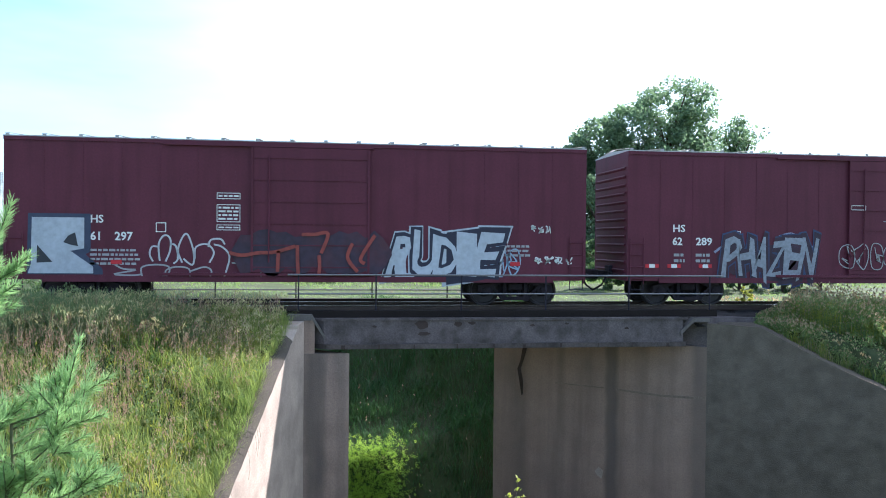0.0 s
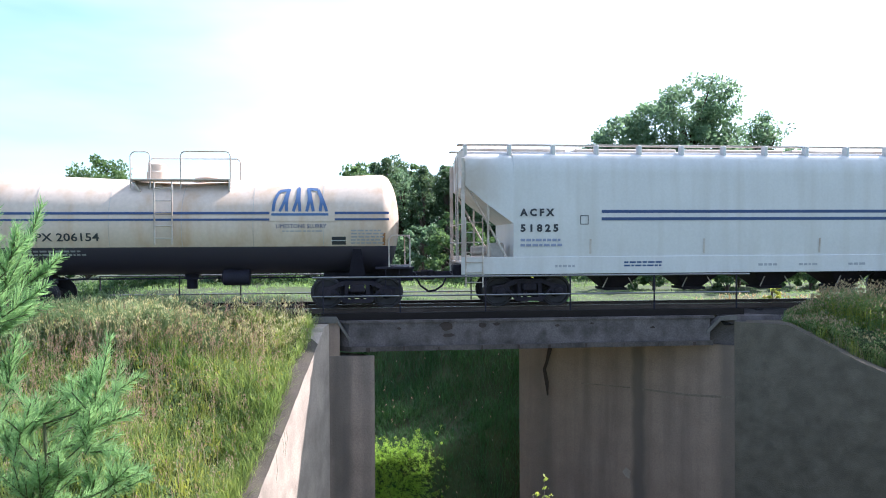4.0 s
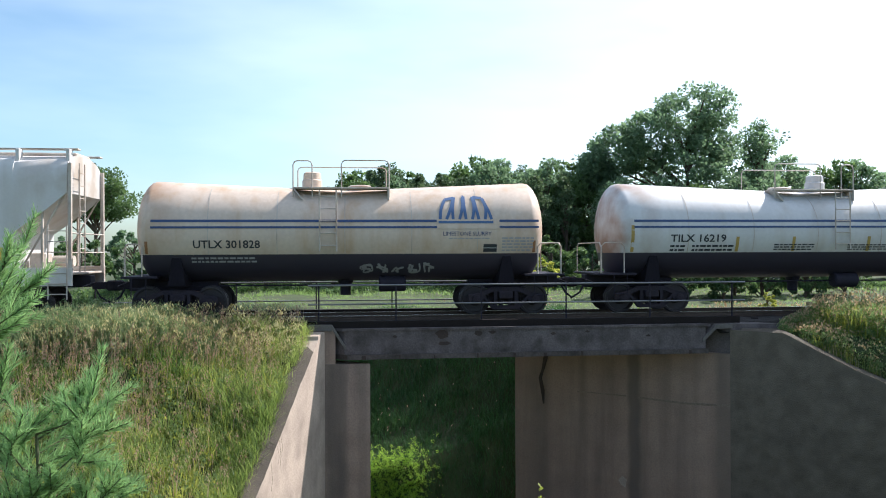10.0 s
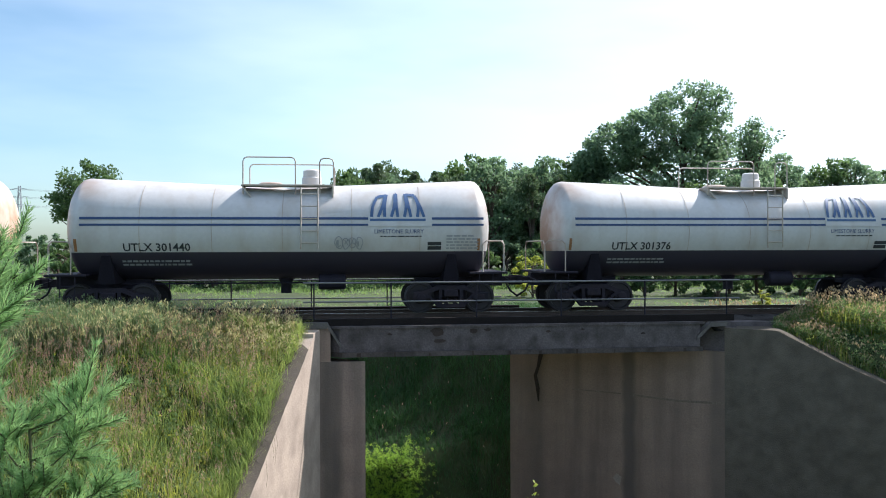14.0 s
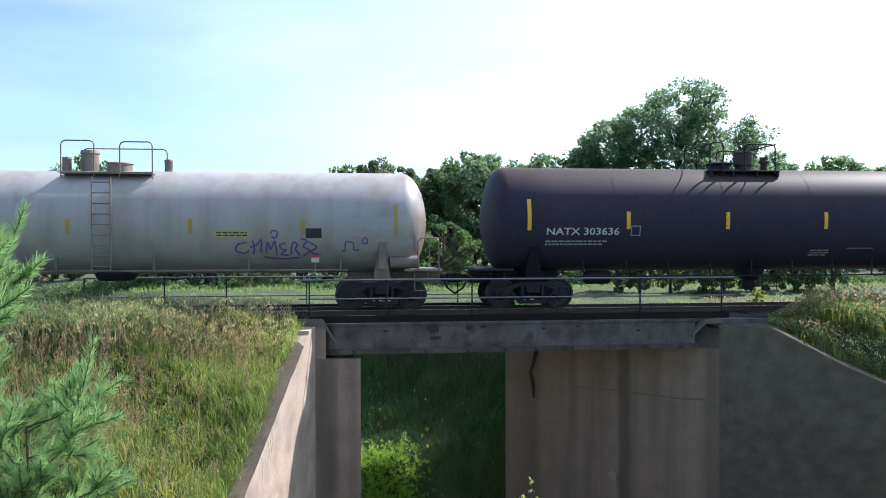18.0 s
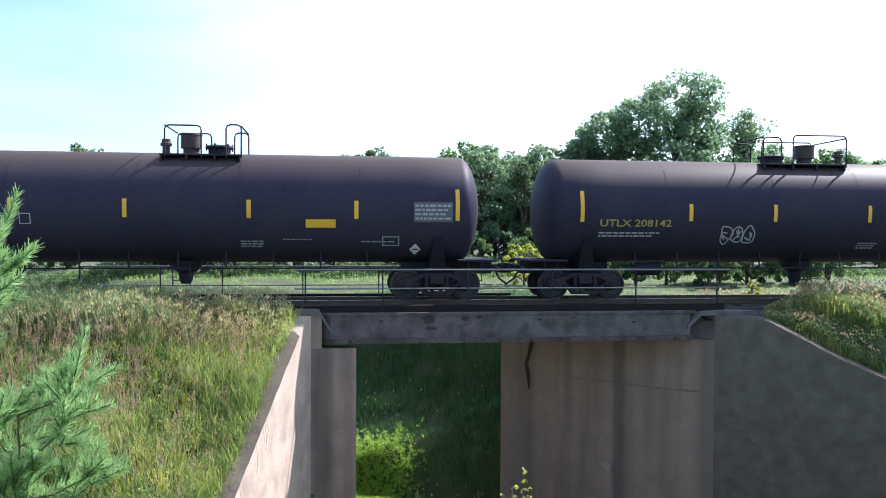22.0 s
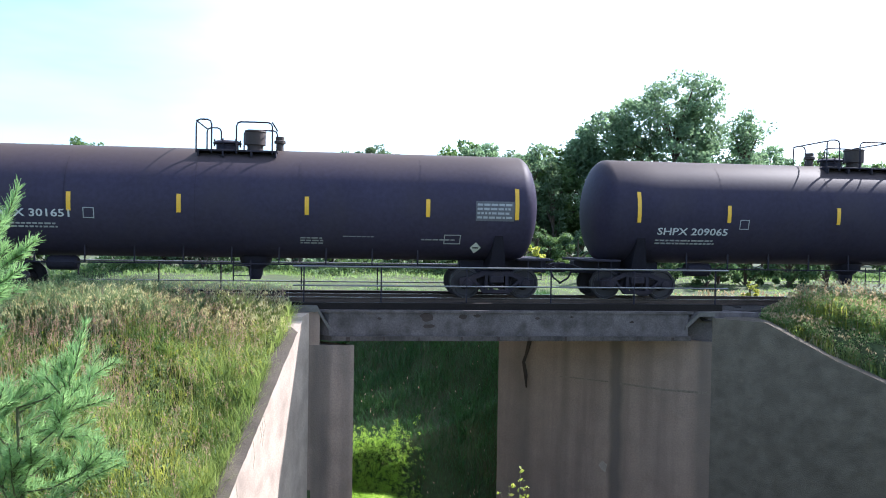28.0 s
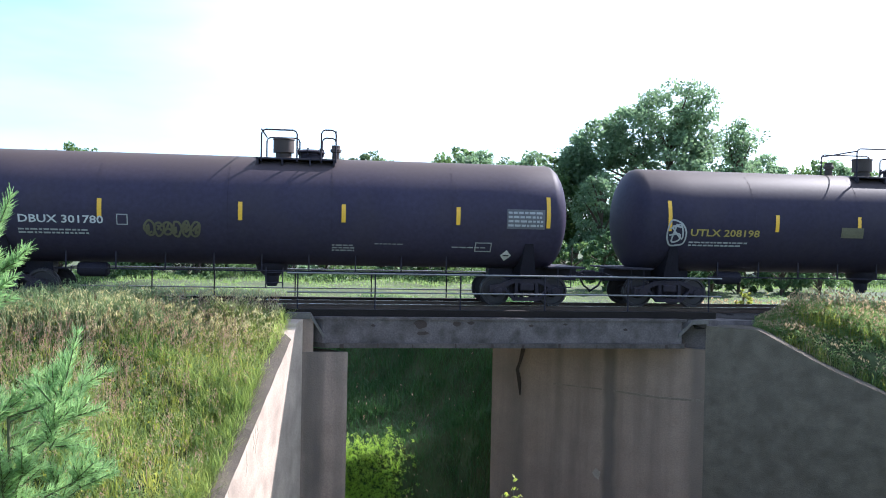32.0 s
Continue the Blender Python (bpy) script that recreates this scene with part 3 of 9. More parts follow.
def ground_z(x, y):
    x, y = np.asarray(x, float), np.asarray(y, float)
    z = bank_profile(y)
    q = (x - LA.x) * CHAN_N.x + (y - LA.y) * CHAN_N.y
    # beyond the bridge the passage goes on between grassy banks
    foot = np.interp(y, [27.4, 29.8], [7.6, 4.2])
    far = np.maximum(np.interp(q - foot, [0, 1.4, 5.3, 7.4, 27.4], [FLOOR_Z, FLOOR_Z + 1.25, FLOOR_Z + 3.5, FLOOR_Z + 6.45, FLOOR_Z + 20]), FLOOR_Z + np.maximum(0, (-q - 0.6) / 1.2))
    z = np.where(y > 27.5, np.minimum(z, far), z)
    # between the abutments
    mid = (y > 22.6) & (y <= 27.5) & (q > -0.6) & (q < CHAN_W + 0.7)
    # between the wing walls on the near side
    near = (y <= 22.6) & (y > 11) & (x > -1.12 - 0.247 * (22.5 - y)) & (x < 11.84 + 1.6 * (22.7 - y))
    # fill behind the right wing wall, level with its top
    l = (x - 10.9) * 0.85 - (y - 22.7) * 0.53
    fill = np.interp(l, [0, 1.44, 3.3, 10], [-0.70, -0.72, -1.66, -4.5])
    z = np.where((x > 10.9) & (y < 23.0) & (y > 11), np.maximum(z, np.minimum(fill, -0.6)), z)
    z = np.where(mid, np.minimum(z, far), np.where(near, np.minimum(z, FLOOR_Z), z))
    bump = 0.10 * np.sin(x * 0.9 + 1.3 * np.sin(y * 0.7)) + 0.07 * np.sin(y * 1.7 + x * 0.6)
    flat = (y > 22.3) & (y < 28.2)
    return z + np.where(flat, 0.0, bump)


def build_ground():
    def axis(lo, hi, step, reach):
        a = list(np.arange(lo, hi + 1e-6, step))
        d, p = step, hi
        while p < reach:
            d *= 1.25
            p += d
            a.append(p)
        d, p = step, lo
        while p > -reach:
            d *= 1.25
            p -= d
            a.insert(0, p)
        return np.array(a)
    xs, ys = axis(-16, 18, 0.3, 3500), axis(1, 42, 0.3, 3500)
    gx, gy = np.meshgrid(xs, ys)
    gz = ground_z(gx, gy)
    v = np.stack([gx.ravel(), gy.ravel(), gz.ravel()], 1)
    w = len(xs)
    i = np.arange(len(ys) - 1)[:, None] * w + np.arange(w - 1)[None, :]
    i = i.ravel()
    f = np.stack([i, i + 1, i + w + 1, i + w], 1)
    ob = new("ground", array_mesh("ground", v, f, M["ground"], True))
    tagged(ob, "grassy ground with a track bank and a passage cut", "ground", kind="structure")


build_ground()


def wall_strip(name, a, b, tops, thick_dir, material, label, base=-9.0, parent=None):
    """A wall from a to b in plan, with its top through (share, height) points, and thickness along thick_dir."""
    g = Geo()
    a, b, n = Vector(a), Vector(b), Vector(thick_dir)
    for (s0, z0), (s1, z1) in zip(tops, tops[1:]):
        p0, p1 = a.lerp(b, s0), a.lerp(b, s1)
        q0, q1 = p0 + n, p1 + n
        low = [(p0.x, p0.y, base), (p1.x, p1.y, base), (q1.x, q1.y, base), (q0.x, q0.y, base)]
        high = [(p0.x, p0.y, z0), (p1.x, p1.y, z1), (q1.x, q1.y, z1), (q0.x, q0.y, z0)]
        g.hull(low, high)
    ob = part(name, g, material, parent)
    if not parent:
        tagged(ob, label, "wall", kind="structure")
    return ob


def flat_prism(name, pts, z0, z1, material, label="", category="", kind="structure", parent=None):
    g = Geo()
    g.prism([tuple(p) for p in pts], "z", z0, z1)
    ob = part(name, g, material, parent)
    if label:
        tagged(ob, label, category, kind=kind)
    return ob


M["abutment"] = damp_bands(mat("brown abutment concrete", (0.31, 0.215, 0.165), 0.9, var=0.2, grain=26, stain=(0.17, 0.12, 0.098), stain_scale=0.7, stain_amount=0.7, bump=0.4, streak=True),
                           (CHAN_D.x, CHAN_D.y, 0), (RA.x, RA.y, 0), ((0.15, 0.45, 0.55), (2.95, 0.30, 0.75), (4.7, 0.25, 0.3), (6.3, 0.6, 0.35)), (0.115, 0.09, 0.075))
M["abutment_shade"] = damp_bands(mat("grey-stained abutment concrete", (0.30, 0.222, 0.18), 0.9, var=0.25, grain=26, stain=(0.13, 0.10, 0.09), stain_scale=0.9, stain_amount=0.8, bump=0.5, streak=True),
                                 (1, 0, 0), (LA.x, LA.y, 0), ((-0.95, 0.35, 0.6), (-0.2, 0.2, 0.3)), (0.10, 0.085, 0.075))
# abutments: a seat for the beam, and a back wall behind its end
BACK = CHAN_D * (4.8 / 0.664)
seat_z = -1.36
flat_prism("abutment_left", [LA, LA + BACK, LA + BACK + Vector((-1.35, 0)), LA + Vector((-1.24, 0))], -9, seat_z,
           M["abutment_shade"], "stained concrete bridge abutment with a worn corner", "abutment")
flat_prism("back_wall_left", [LA + Vector((-0.95, 0.02)), LA + BACK + Vector((-0.95, 0)), LA + BACK + Vector((-1.35, 0)), LA + Vector((-1.24, 0.02))], seat_z, -0.42,
           M["concrete"], "low concrete back wall behind the beam end", "wall")
flat_prism("abutment_right", [RA, RA + Vector((1.6, 0)), RA + BACK + Vector((1.6, 0)), RA + BACK], -9, -1.28,
           M["abutment"], "brown water-stained concrete bridge abutment", "abutment")
flat_prism("back_wall_right", [RA + Vector((0.05, 0.05)), RA + Vector((1.6, 0.05)), RA + BACK + Vector((1.6, 0)), RA + BACK + Vector((0.5, 0))], -1.28, -0.42,
           M["beam"], "low concrete back wall behind the beam end", "wall")
# stains, cracks and a root on the right abutment's face: (way along the face, height)
ab_face = bpy.data.objects["abutment_right"]


def on_face(name, ring, m, proud=0.006):
    g = Geo()
    at = lambda s, d: RA + CHAN_D * s - CHAN_N * d
    g.hull([(*at(s, -0.01), z) for s, z in ring], [(*at(s, proud), z) for s, z in ring])
    part(name, g, m, ab_face)


on_face("construction_joint", [(2.8, -2.80), (1.4, -2.83), (0.02, -2.76), (0.02, -2.83), (1.4, -2.89), (2.8, -2.85)], M["wet_stain"], 0.007)
on_face("construction_joint", [(4.9, -2.82), (3.2, -2.80), (3.2, -2.84), (4.9, -2.85)], M["wet_stain"], 0.007)
root_line = [(6.02, -1.3), (6.03, -1.8), (6.13, -2.2), (6.24, -2.5), (6.15, -2.92), (6.12, -3.36)]
on_face("hanging_root", [(s - w, z) for (s, z), w in zip(root_line, (0.10, 0.07, 0.045, 0.05, 0.06, 0.01))] + [(s + w, z) for (s, z), w in list(zip(root_line, (0.10, 0.07, 0.045, 0.05, 0.06, 0.01)))[::-1]], M["spall"], 0.05)
on_face("pale_chip", [(3.25, -5.7), (3.2, -5.45), (3.36, -5.35), (3.48, -5.5), (3.4, -5.62)], M["concrete_pale"], 0.008)
# wing walls
wl_a, wl_b = Vector((-0.78, 22.68)), Vector((-0.78 - 0.247 * 8.0, 14.68))
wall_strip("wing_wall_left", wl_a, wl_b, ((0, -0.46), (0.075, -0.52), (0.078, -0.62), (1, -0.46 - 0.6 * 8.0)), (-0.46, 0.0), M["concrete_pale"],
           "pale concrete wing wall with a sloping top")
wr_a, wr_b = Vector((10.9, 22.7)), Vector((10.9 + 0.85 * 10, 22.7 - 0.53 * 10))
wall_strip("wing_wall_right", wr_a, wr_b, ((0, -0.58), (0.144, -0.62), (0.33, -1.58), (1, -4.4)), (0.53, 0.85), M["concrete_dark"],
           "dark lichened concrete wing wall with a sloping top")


def build_bridge():
    root = thing("bridge", "short concrete beam railway bridge with steel pipe railings", "bridge")
    yn, yf = 22.68, 27.45
    sk = BACK.x / BACK.y
    x0, x1 = -0.24, 10.15
    def slabx(name, ya, yb, xa, xb, z0, z1, m, label=""):
        g = Geo()
        o = lambda y: sk * (y - yn)
        g.prism([(xa + o(ya), ya), (xb + o(ya), ya), (xb + o(yb), yb), (xa + o(yb), yb)], "z", z0, z1)
        return part(name, g, m, root, label)
    beam = slabx("edge_beam", yn, yn + 0.45, x0, x1, -1.10, -0.46, M["beam"], "spalled grey concrete edge beam")
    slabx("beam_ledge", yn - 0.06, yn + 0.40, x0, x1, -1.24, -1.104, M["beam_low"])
    slabx("beam_coping", yn - 0.035, yn + 0.42, x0 - 0.1, x1 + 0.1, -0.456, -0.39, M["beam"])
    slabx("edge_beam", yf - 0.45, yf, x0, x1, -1.24, -0.42, M["beam"])
    slabx("deck_slab", yn + 0.46, yf - 0.46, x0, x1, -0.95, -0.45, M["concrete"])
    rng = random.Random(5)
    # spalled hollows in the beam's face
    for cx, cz, w, h in ((2.42, -0.58, 0.30, 0.20), (3.45, -0.56, 0.24, 0.12), (3.85, -0.53, 0.18, 0.08), (2.5, -0.83, 0.26, 0.10),
                         (5.6, -0.60, 0.14, 0.07), (6.6, -0.56, 0.1, 0.05), (8.4, -0.7, 0.12, 0.06), (1.1, -0.62, 0.10, 0.06)):
        g = Geo()
        ring = []
        for k in range(11):
            a = 2 * math.pi * k / 11
            r = 0.6 + 0.4 * rng.random()
            ring.append((cx + math.cos(a) * w * r * 0.5 + 0.03, cz + math.sin(a) * h * r * 0.5))
        ring = [(cx + (p - cx) * 1.45, cz + (q - cz) * 1.35) for p, q in ring]
        g.prism(ring, "y", yn - 0.006, yn + 0.02)
        part("spall", g, M["spall"], beam)
    # joints of the ledge
    for k in range(10):
        g = Geo()
        xx = x0 + 0.5 + k * 1.03 + rng.uniform(-0.1, 0.1)
        g.box(xx, xx + rng.uniform(0.02, 0.12), yn - 0.064, yn - 0.05, -1.238, -1.11 - rng.random() * 0.04)
        part("joint", g, M["spall"], beam)
    # railings
    def railing(name, y, posts, rails, xa, xb, foot):
        rail_root = part(name, Geo().rod([(xa, y, rails[0]), (xb, y, rails[0])], 0.026), M["galv"], root, "thin steel pipe railing")
        for z in rails[1:]:
            part("rail", Geo().rod([(xa, y, z), (xb, y, z)], 0.022), M["galv"], rail_root)
        for px in posts:
            part("post", Geo().slab(px - 0.02, px + 0.02, y - 0.02, y + 0.02, foot, rails[0], 0.006), M["black"], rail_root)
    yr = yn + 0.30
    railing("railing", yr, [-0.95, 1.2, 3.63, 6.1, 8.6, 11.1], (0.80, 0.27), -1.25, 11.5, -0.25)
    yr2 = yf + 0.05
    railing("railing", yr2, [-8.3, -5.8, -3.83, -1.22, 1.3, 3.85], (0.73, 0.11), -8.3, 5.2, -0.6)
    # timber curb and ties
    slabx("curb_timber", yn + 0.16, yn + 0.42, x0 - 0.6, x1 + 1.3, -0.386, -0.20, M["timber"])
    slabx("curb_timber", yf - 0.4, yf - 0.14, x0 - 0.6, x1 + 0.5, -0.386, -0.16, M["timber"])


build_bridge()


def curb(name, pts, w, h, y0, y1):
    """A low kerb of cast pieces along (x, z) points."""
    root = thing(name, "pale broken concrete kerb round the abutment end", "kerb", kind="structure")
    for (xa, za), (xb, zb) in zip(pts, pts[1:]):
        g = Geo()
        g.hull([(xa, y0, za - h), (xb, y0, zb - h), (xb, y1, zb - h), (xa, y1, za - h)], [(xa, y0, za), (xb, y0, zb), (xb, y1, zb), (xa, y1, za)])
        part("kerb_piece", g, M["kerb"], root)


curb("kerb_left", [(-1.42, -0.50), (-1.22, -0.30)], 0.1, 0.16, 22.70, 23.05)
curb("kerb_left_top", [(-1.22, -0.28), (-1.02, -0.275), (-0.82, -0.275), (-0.58, -0.28)], 0.1, 0.17, 22.66, 23.05)
curb("kerb_left_slope", [(-0.58, -0.28), (-0.20, -0.88)], 0.1, 0.12, 22.66, 22.9)
curb("kerb_right", [(10.05, -0.80), (10.45, -0.42), (10.95, -0.40)], 0.1, 0.12, 22.62, 22.9)


def build_track():
    # ballast shoulders beside the bridge, each its own bed
    for nm, xa, xb in (("ballast_left", -60.0, -1.2), ("ballast_right", 10.6, 90.0)):
        g = Geo()
        rng = random.Random(3)
        xs = np.arange(xa, xb + 0.01, 0.6)
        prof = [(-2.45, -0.68), (-1.75, -0.40), (-1.2, -0.35), (1.2, -0.35), (1.75, -0.40), (2.45, -0.68)]
        v = [(x, TY + y + rng.uniform(-0.05, 0.05), z + rng.uniform(-0.03, 0.03)) for x in xs for y, z in prof]
        k = len(prof)
        f = [(i * k + j, (i + 1) * k + j, (i + 1) * k + j + 1, i * k + j + 1) for i in range(len(xs) - 1) for j in range(k - 1)]
        g.add(v, f)
        tagged(part(nm, g, M["ballast"]), "dark dirty stone ballast bed under the track", "ballast", kind="structure")
    g = Geo()
    g.prism([(-1.2 + 0.3, 23.3), (10.4, 23.3), (5.3, 27.1), (-5.9, 27.1)], "z", -0.446, -0.36)
    tagged(part("ballast_bridge", g, M["ballast"]), "dark ballast filling the bridge deck", "ballast", kind="structure")
    # rails
    for sy in (-1, 1):
        y = TY + sy * 0.755
        r = thing("track_rail", "rust-brown steel rail with a polished head", "rail", "rails of the track", at=(0, 0, 0))
        g = Geo()
        prof = [(-0.07, -0.17), (0.07, -0.17), (0.07, -0.155), (0.012, -0.135), (0.012, -0.05), (0.036, -0.04), (0.036, -0.006), (-0.036, -0.006), (-0.036, -0.04), (-0.012, -0.05), (-0.012, -0.135), (-0.07, -0.155)]
        g.prism([(y + a, z + RAIL_Z) for a, z in prof], "x", -120, 160)
        part("rail_web", g, M["rail"], r)
        part("rail_head", Geo().box(-120, 160, y - 0.03, y + 0.03, RAIL_Z - 0.0058, RAIL_Z), M["railhead"], r)
    # ties
    rng = random.Random(9)
    me = Geo().slab(-0.115, 0.115, -1.3, 1.3, -0.33, -0.172, 0.012).mesh("tie", [M["timber"]])
    k = 0
    x = -34.0
    while x < 46:
        ob = new("tie", me)
        ob.location = (x, TY + rng.uniform(-0.04, 0.04), RAIL_Z + rng.uniform(-0.01, 0.0))
        ob.rotation_euler = (0, 0, rng.uniform(-0.02, 0.02))
        tagged(ob, "dark creosoted timber railway tie", "railway tie", "ties under the rails")
        x += 0.52
        k += 1


build_track()


def build_dirt_strip():
    """Bare dirt between the wing wall's top and the grass."""
    g = Geo()
    rng = random.Random(4)
    v, f = [], []
    n = 40
    for k in range(n + 1):
        l = 0.3 + 7.4 * k / n
        x = -0.78 - 0.247 * l - 0.455
        y = 22.68 - l
        z = -0.62 - 0.629 * (l - 0.62) - 0.03
        for j in range(5):
            v.append((x - 0.02 - 0.12 * j + rng.uniform(-0.02, 0.02), y, z + rng.uniform(-0.03, 0.03) - 0.012 * j * j))
    f = [(k * 5 + j, k * 5 + j + 1, k * 5 + j + 6, k * 5 + j + 5) for k in range(n) for j in range(4)]
    g.add(v, f)
    tagged(part("dirt_strip", g, M["dirt"], smooth=True), "strip of dry gravelly dirt behind the wing wall", "dirt", kind="structure")


build_dirt_strip()


def build_wall_dirt():
    """Dark dirt and moss lying on the sloping top of the left wing wall."""
    rng = random.Random(8)
    v = []
    n = 46
    for k in range(n + 1):
        l = 0.9 + 6.9 * k / n
        x, y, z = -0.78 - 0.247 * l, 22.68 - l, -0.62 - 0.629 * (l - 0.62)
        edge = -0.004 + 0.02 * rng.random() + (0.25 if k == 0 else 0)
        for j, d in enumerate((edge, 0.2, 0.33, 0.48)):
            v.append((x - d, y, z + (0.006 if j == 0 else 0.02 + rng.uniform(0, 0.02))))
    g = Geo()
    g.add(v, [(k * 4 + j, k * 4 + j + 1, k * 4 + j + 5, k * 4 + j + 4) for k in range(n) for j in range(3)])
    tagged(part("wall_top_dirt", g, M["dirt"], smooth=True), "grey dirt lying on the wing wall's top", "dirt", kind="structure")


build_wall_dirt()


def build_right_wall_dirt():
    """Brown dirt and moss lying along the sloping top of the right wing wall."""
    rng = random.Random(18)
    v = []
    n = 48
    for k in range(n + 1):
        l = 0.3 + 9.4 * k / n
        z = float(np.interp(l, [0, 1.44, 3.3, 10], [-0.58, -0.62, -1.58, -4.4]))
        for j, d in enumerate((0.02 + 0.07 * rng.random(), 0.3, 0.6, 0.98)):
            v.append((10.9 + 0.85 * l + 0.53 * d, 22.7 - 0.53 * l + 0.85 * d, z + (0.008 if j == 0 else 0.03 + rng.uniform(0, 0.03))))
    g = Geo()
    g.add(v, [(k * 4 + j, (k + 1) * 4 + j, (k + 1) * 4 + j + 1, k * 4 + j + 1) for k in range(n) for j in range(3)])
    tagged(part("wall_top_soil", g, M["dirt"], smooth=True), "dark soil lying on the wing wall's sloping top", "dirt", kind="structure")


build_right_wall_dirt()

# ---- the train: shared running gear ----
S_CO = (559.696, 23.06, 38.936, -65.424, 32.089)


def run(t):
    """Metres that the train has rolled by t seconds."""
    return sum(c * (t / 32.0) ** (k + 1) for k, c in enumerate(S_CO))


WHEEL_R = 0.457
CARS, WHEELS = [], []


def make_wheelset():
    g = Geo()
    for s in (-1, 1):
        prof = [(0.66, 0.10), (0.665, 0.16), (0.70, 0.19), (0.715, 0.37), (0.69, 0.40), (0.69, 0.485), (0.722, 0.482), (0.73, 0.46), (0.825, 0.452), (0.825, 0.395), (0.775, 0.375), (0.765, 0.20), (0.83, 0.15), (0.84, 0.10)]
        g.lathe([(s * a, r) for a, r in prof], "y", n=28)
        g.lathe([(s * 0.84, 0.075), (s * 1.10, 0.075), (s * 1.12, 0.11), (s * 1.17, 0.11), (s * 1.19, 0.06)], "y", n=12)
        for k in range(3):
            a = 2 * math.pi * k / 3
            g.lathe([(s * 1.185, 0.018), (s * 1.205, 0.018)], "y", c=(0.07 * math.sin(a), 0, 0.07 * math.cos(a)), n=6)
    g.rod([(0, -0.7, 0), (0, 0.7, 0)], 0.085, 10)
    return g.mesh("wheelset", [M["wheel"]], True)


def make_side_frame(s):
    g = Geo()
    y0, y1 = s * 0.98, s * 1.16
    # upper chord in three runs, so that each outline stays convex enough
    g.prism([(-1.12, 0.42), (-1.12, 0.62), (-0.80, 0.67), (-0.66, 0.58), (-0.68, 0.42)], "y", y0, y1)
    g.prism([(1.12, 0.42), (1.12, 0.62), (0.80, 0.67), (0.66, 0.58), (0.68, 0.42)], "y", y0, y1)
    g.prism([(-0.80, 0.67), (-0.42, 0.82), (0.42, 0.82), (0.80, 0.67), (0.66, 0.58), (0.38, 0.70), (-0.38, 0.70), (-0.66, 0.58)], "y", y0, y1)
    g.prism([(-0.68, 0.50), (-0.66, 0.58), (-0.36, 0.28), (0.36, 0.28), (0.66, 0.58), (0.68, 0.50), (0.40, 0.17), (-0.40, 0.17)], "y", y0, y1)
    for sx in (-1, 1):
        g.box(sx * 0.26, sx * 0.36, y0, y1, 0.28, 0.70)
    return g.mesh("side_frame", [M["truck"]])


def make_bolster():
    g = Geo()
    g.slab(-0.22, 0.22, -1.2, 1.2, 0.48, 0.70, 0.03)
    g.lathe([(0.70, 0.2), (0.95, 0.2)], "z", n=16)
    # brake rigging and spring planks that fill the middle
    g.slab(-0.34, 0.34, -0.93, 0.93, 0.30, 0.48, 0.02)
    for sx in (-1, 1):
        g.hull([(sx * 0.34, -0.9, 0.26), (sx * 0.47, -0.9, 0.36), (sx * 0.47, 0.9, 0.36), (sx * 0.34, 0.9, 0.26)], [(sx * 0.34, -0.9, 0.66), (sx * 0.47, -0.9, 0.62), (sx * 0.47, 0.9, 0.62), (sx * 0.34, 0.9, 0.66)])
    for sx in (-1, 1):
        g.rod([(sx * 0.36, -0.95, 0.33), (sx * 0.36, 0.95, 0.33)], 0.045, 6)
        g.box(sx * 0.40, sx * 0.46, -0.86, -0.62, 0.30, 0.62)
        g.box(sx * 0.40, sx * 0.46, 0.62, 0.86, 0.30, 0.62)
    return g.mesh("truck", [M["truck"]])


def make_spring(n):
    g = Geo()
    pts = []
    for k in range(25):
        a = 2 * math.pi * k / 6
        pts.append((0.06 * math.cos(a), 0.06 * math.sin(a), 0.28 + 0.2 * k / 24))
    g.rod(pts, 0.016, 5)
    return g.mesh("spring", [M["truck"]])


def make_bearing(s):
    g = Geo()
    g.slab(-0.15, 0.15, s * 0.97 if s > 0 else -1.17, 1.17 if s > 0 else s * 0.97, 0.36, 0.56, 0.03)
    g.lathe([(s * 1.16, 0.135), (s * 1.215, 0.13), (s * 1.225, 0.10)], "y", c=(0, 0, 0.457), n=14)
    return g.mesh("bearing_adapter", [M["truck"]], True)


WHEELSET, BOLSTER, SPRING = make_wheelset(), make_bolster(), make_spring(0)
SIDE_FRAMES = {s: make_side_frame(s) for s in (-1, 1)}
BEARINGS = {s: make_bearing(s) for s in (-1, 1)}


def truck(root, x, car):
    b = part("truck", BOLSTER, None, root, loc=(x, 0, RAIL_Z))
    for s in (-1, 1):
        part("side_frame", SIDE_FRAMES[s], None, b)
        for sx in (-1, 1):
            part("bearing_adapter", BEARINGS[s], None, b, loc=(sx * 0.89, 0, 0))
            part("spring", SPRING, None, b, loc=(sx * 0.13, s * 1.07, 0))
    for sx in (-1, 1):
        w = part("wheelset", WHEELSET, None, b, loc=(sx * 0.89, 0, WHEEL_R))
        WHEELS.append((w, car, x + sx * 0.89, sx * 0.89))


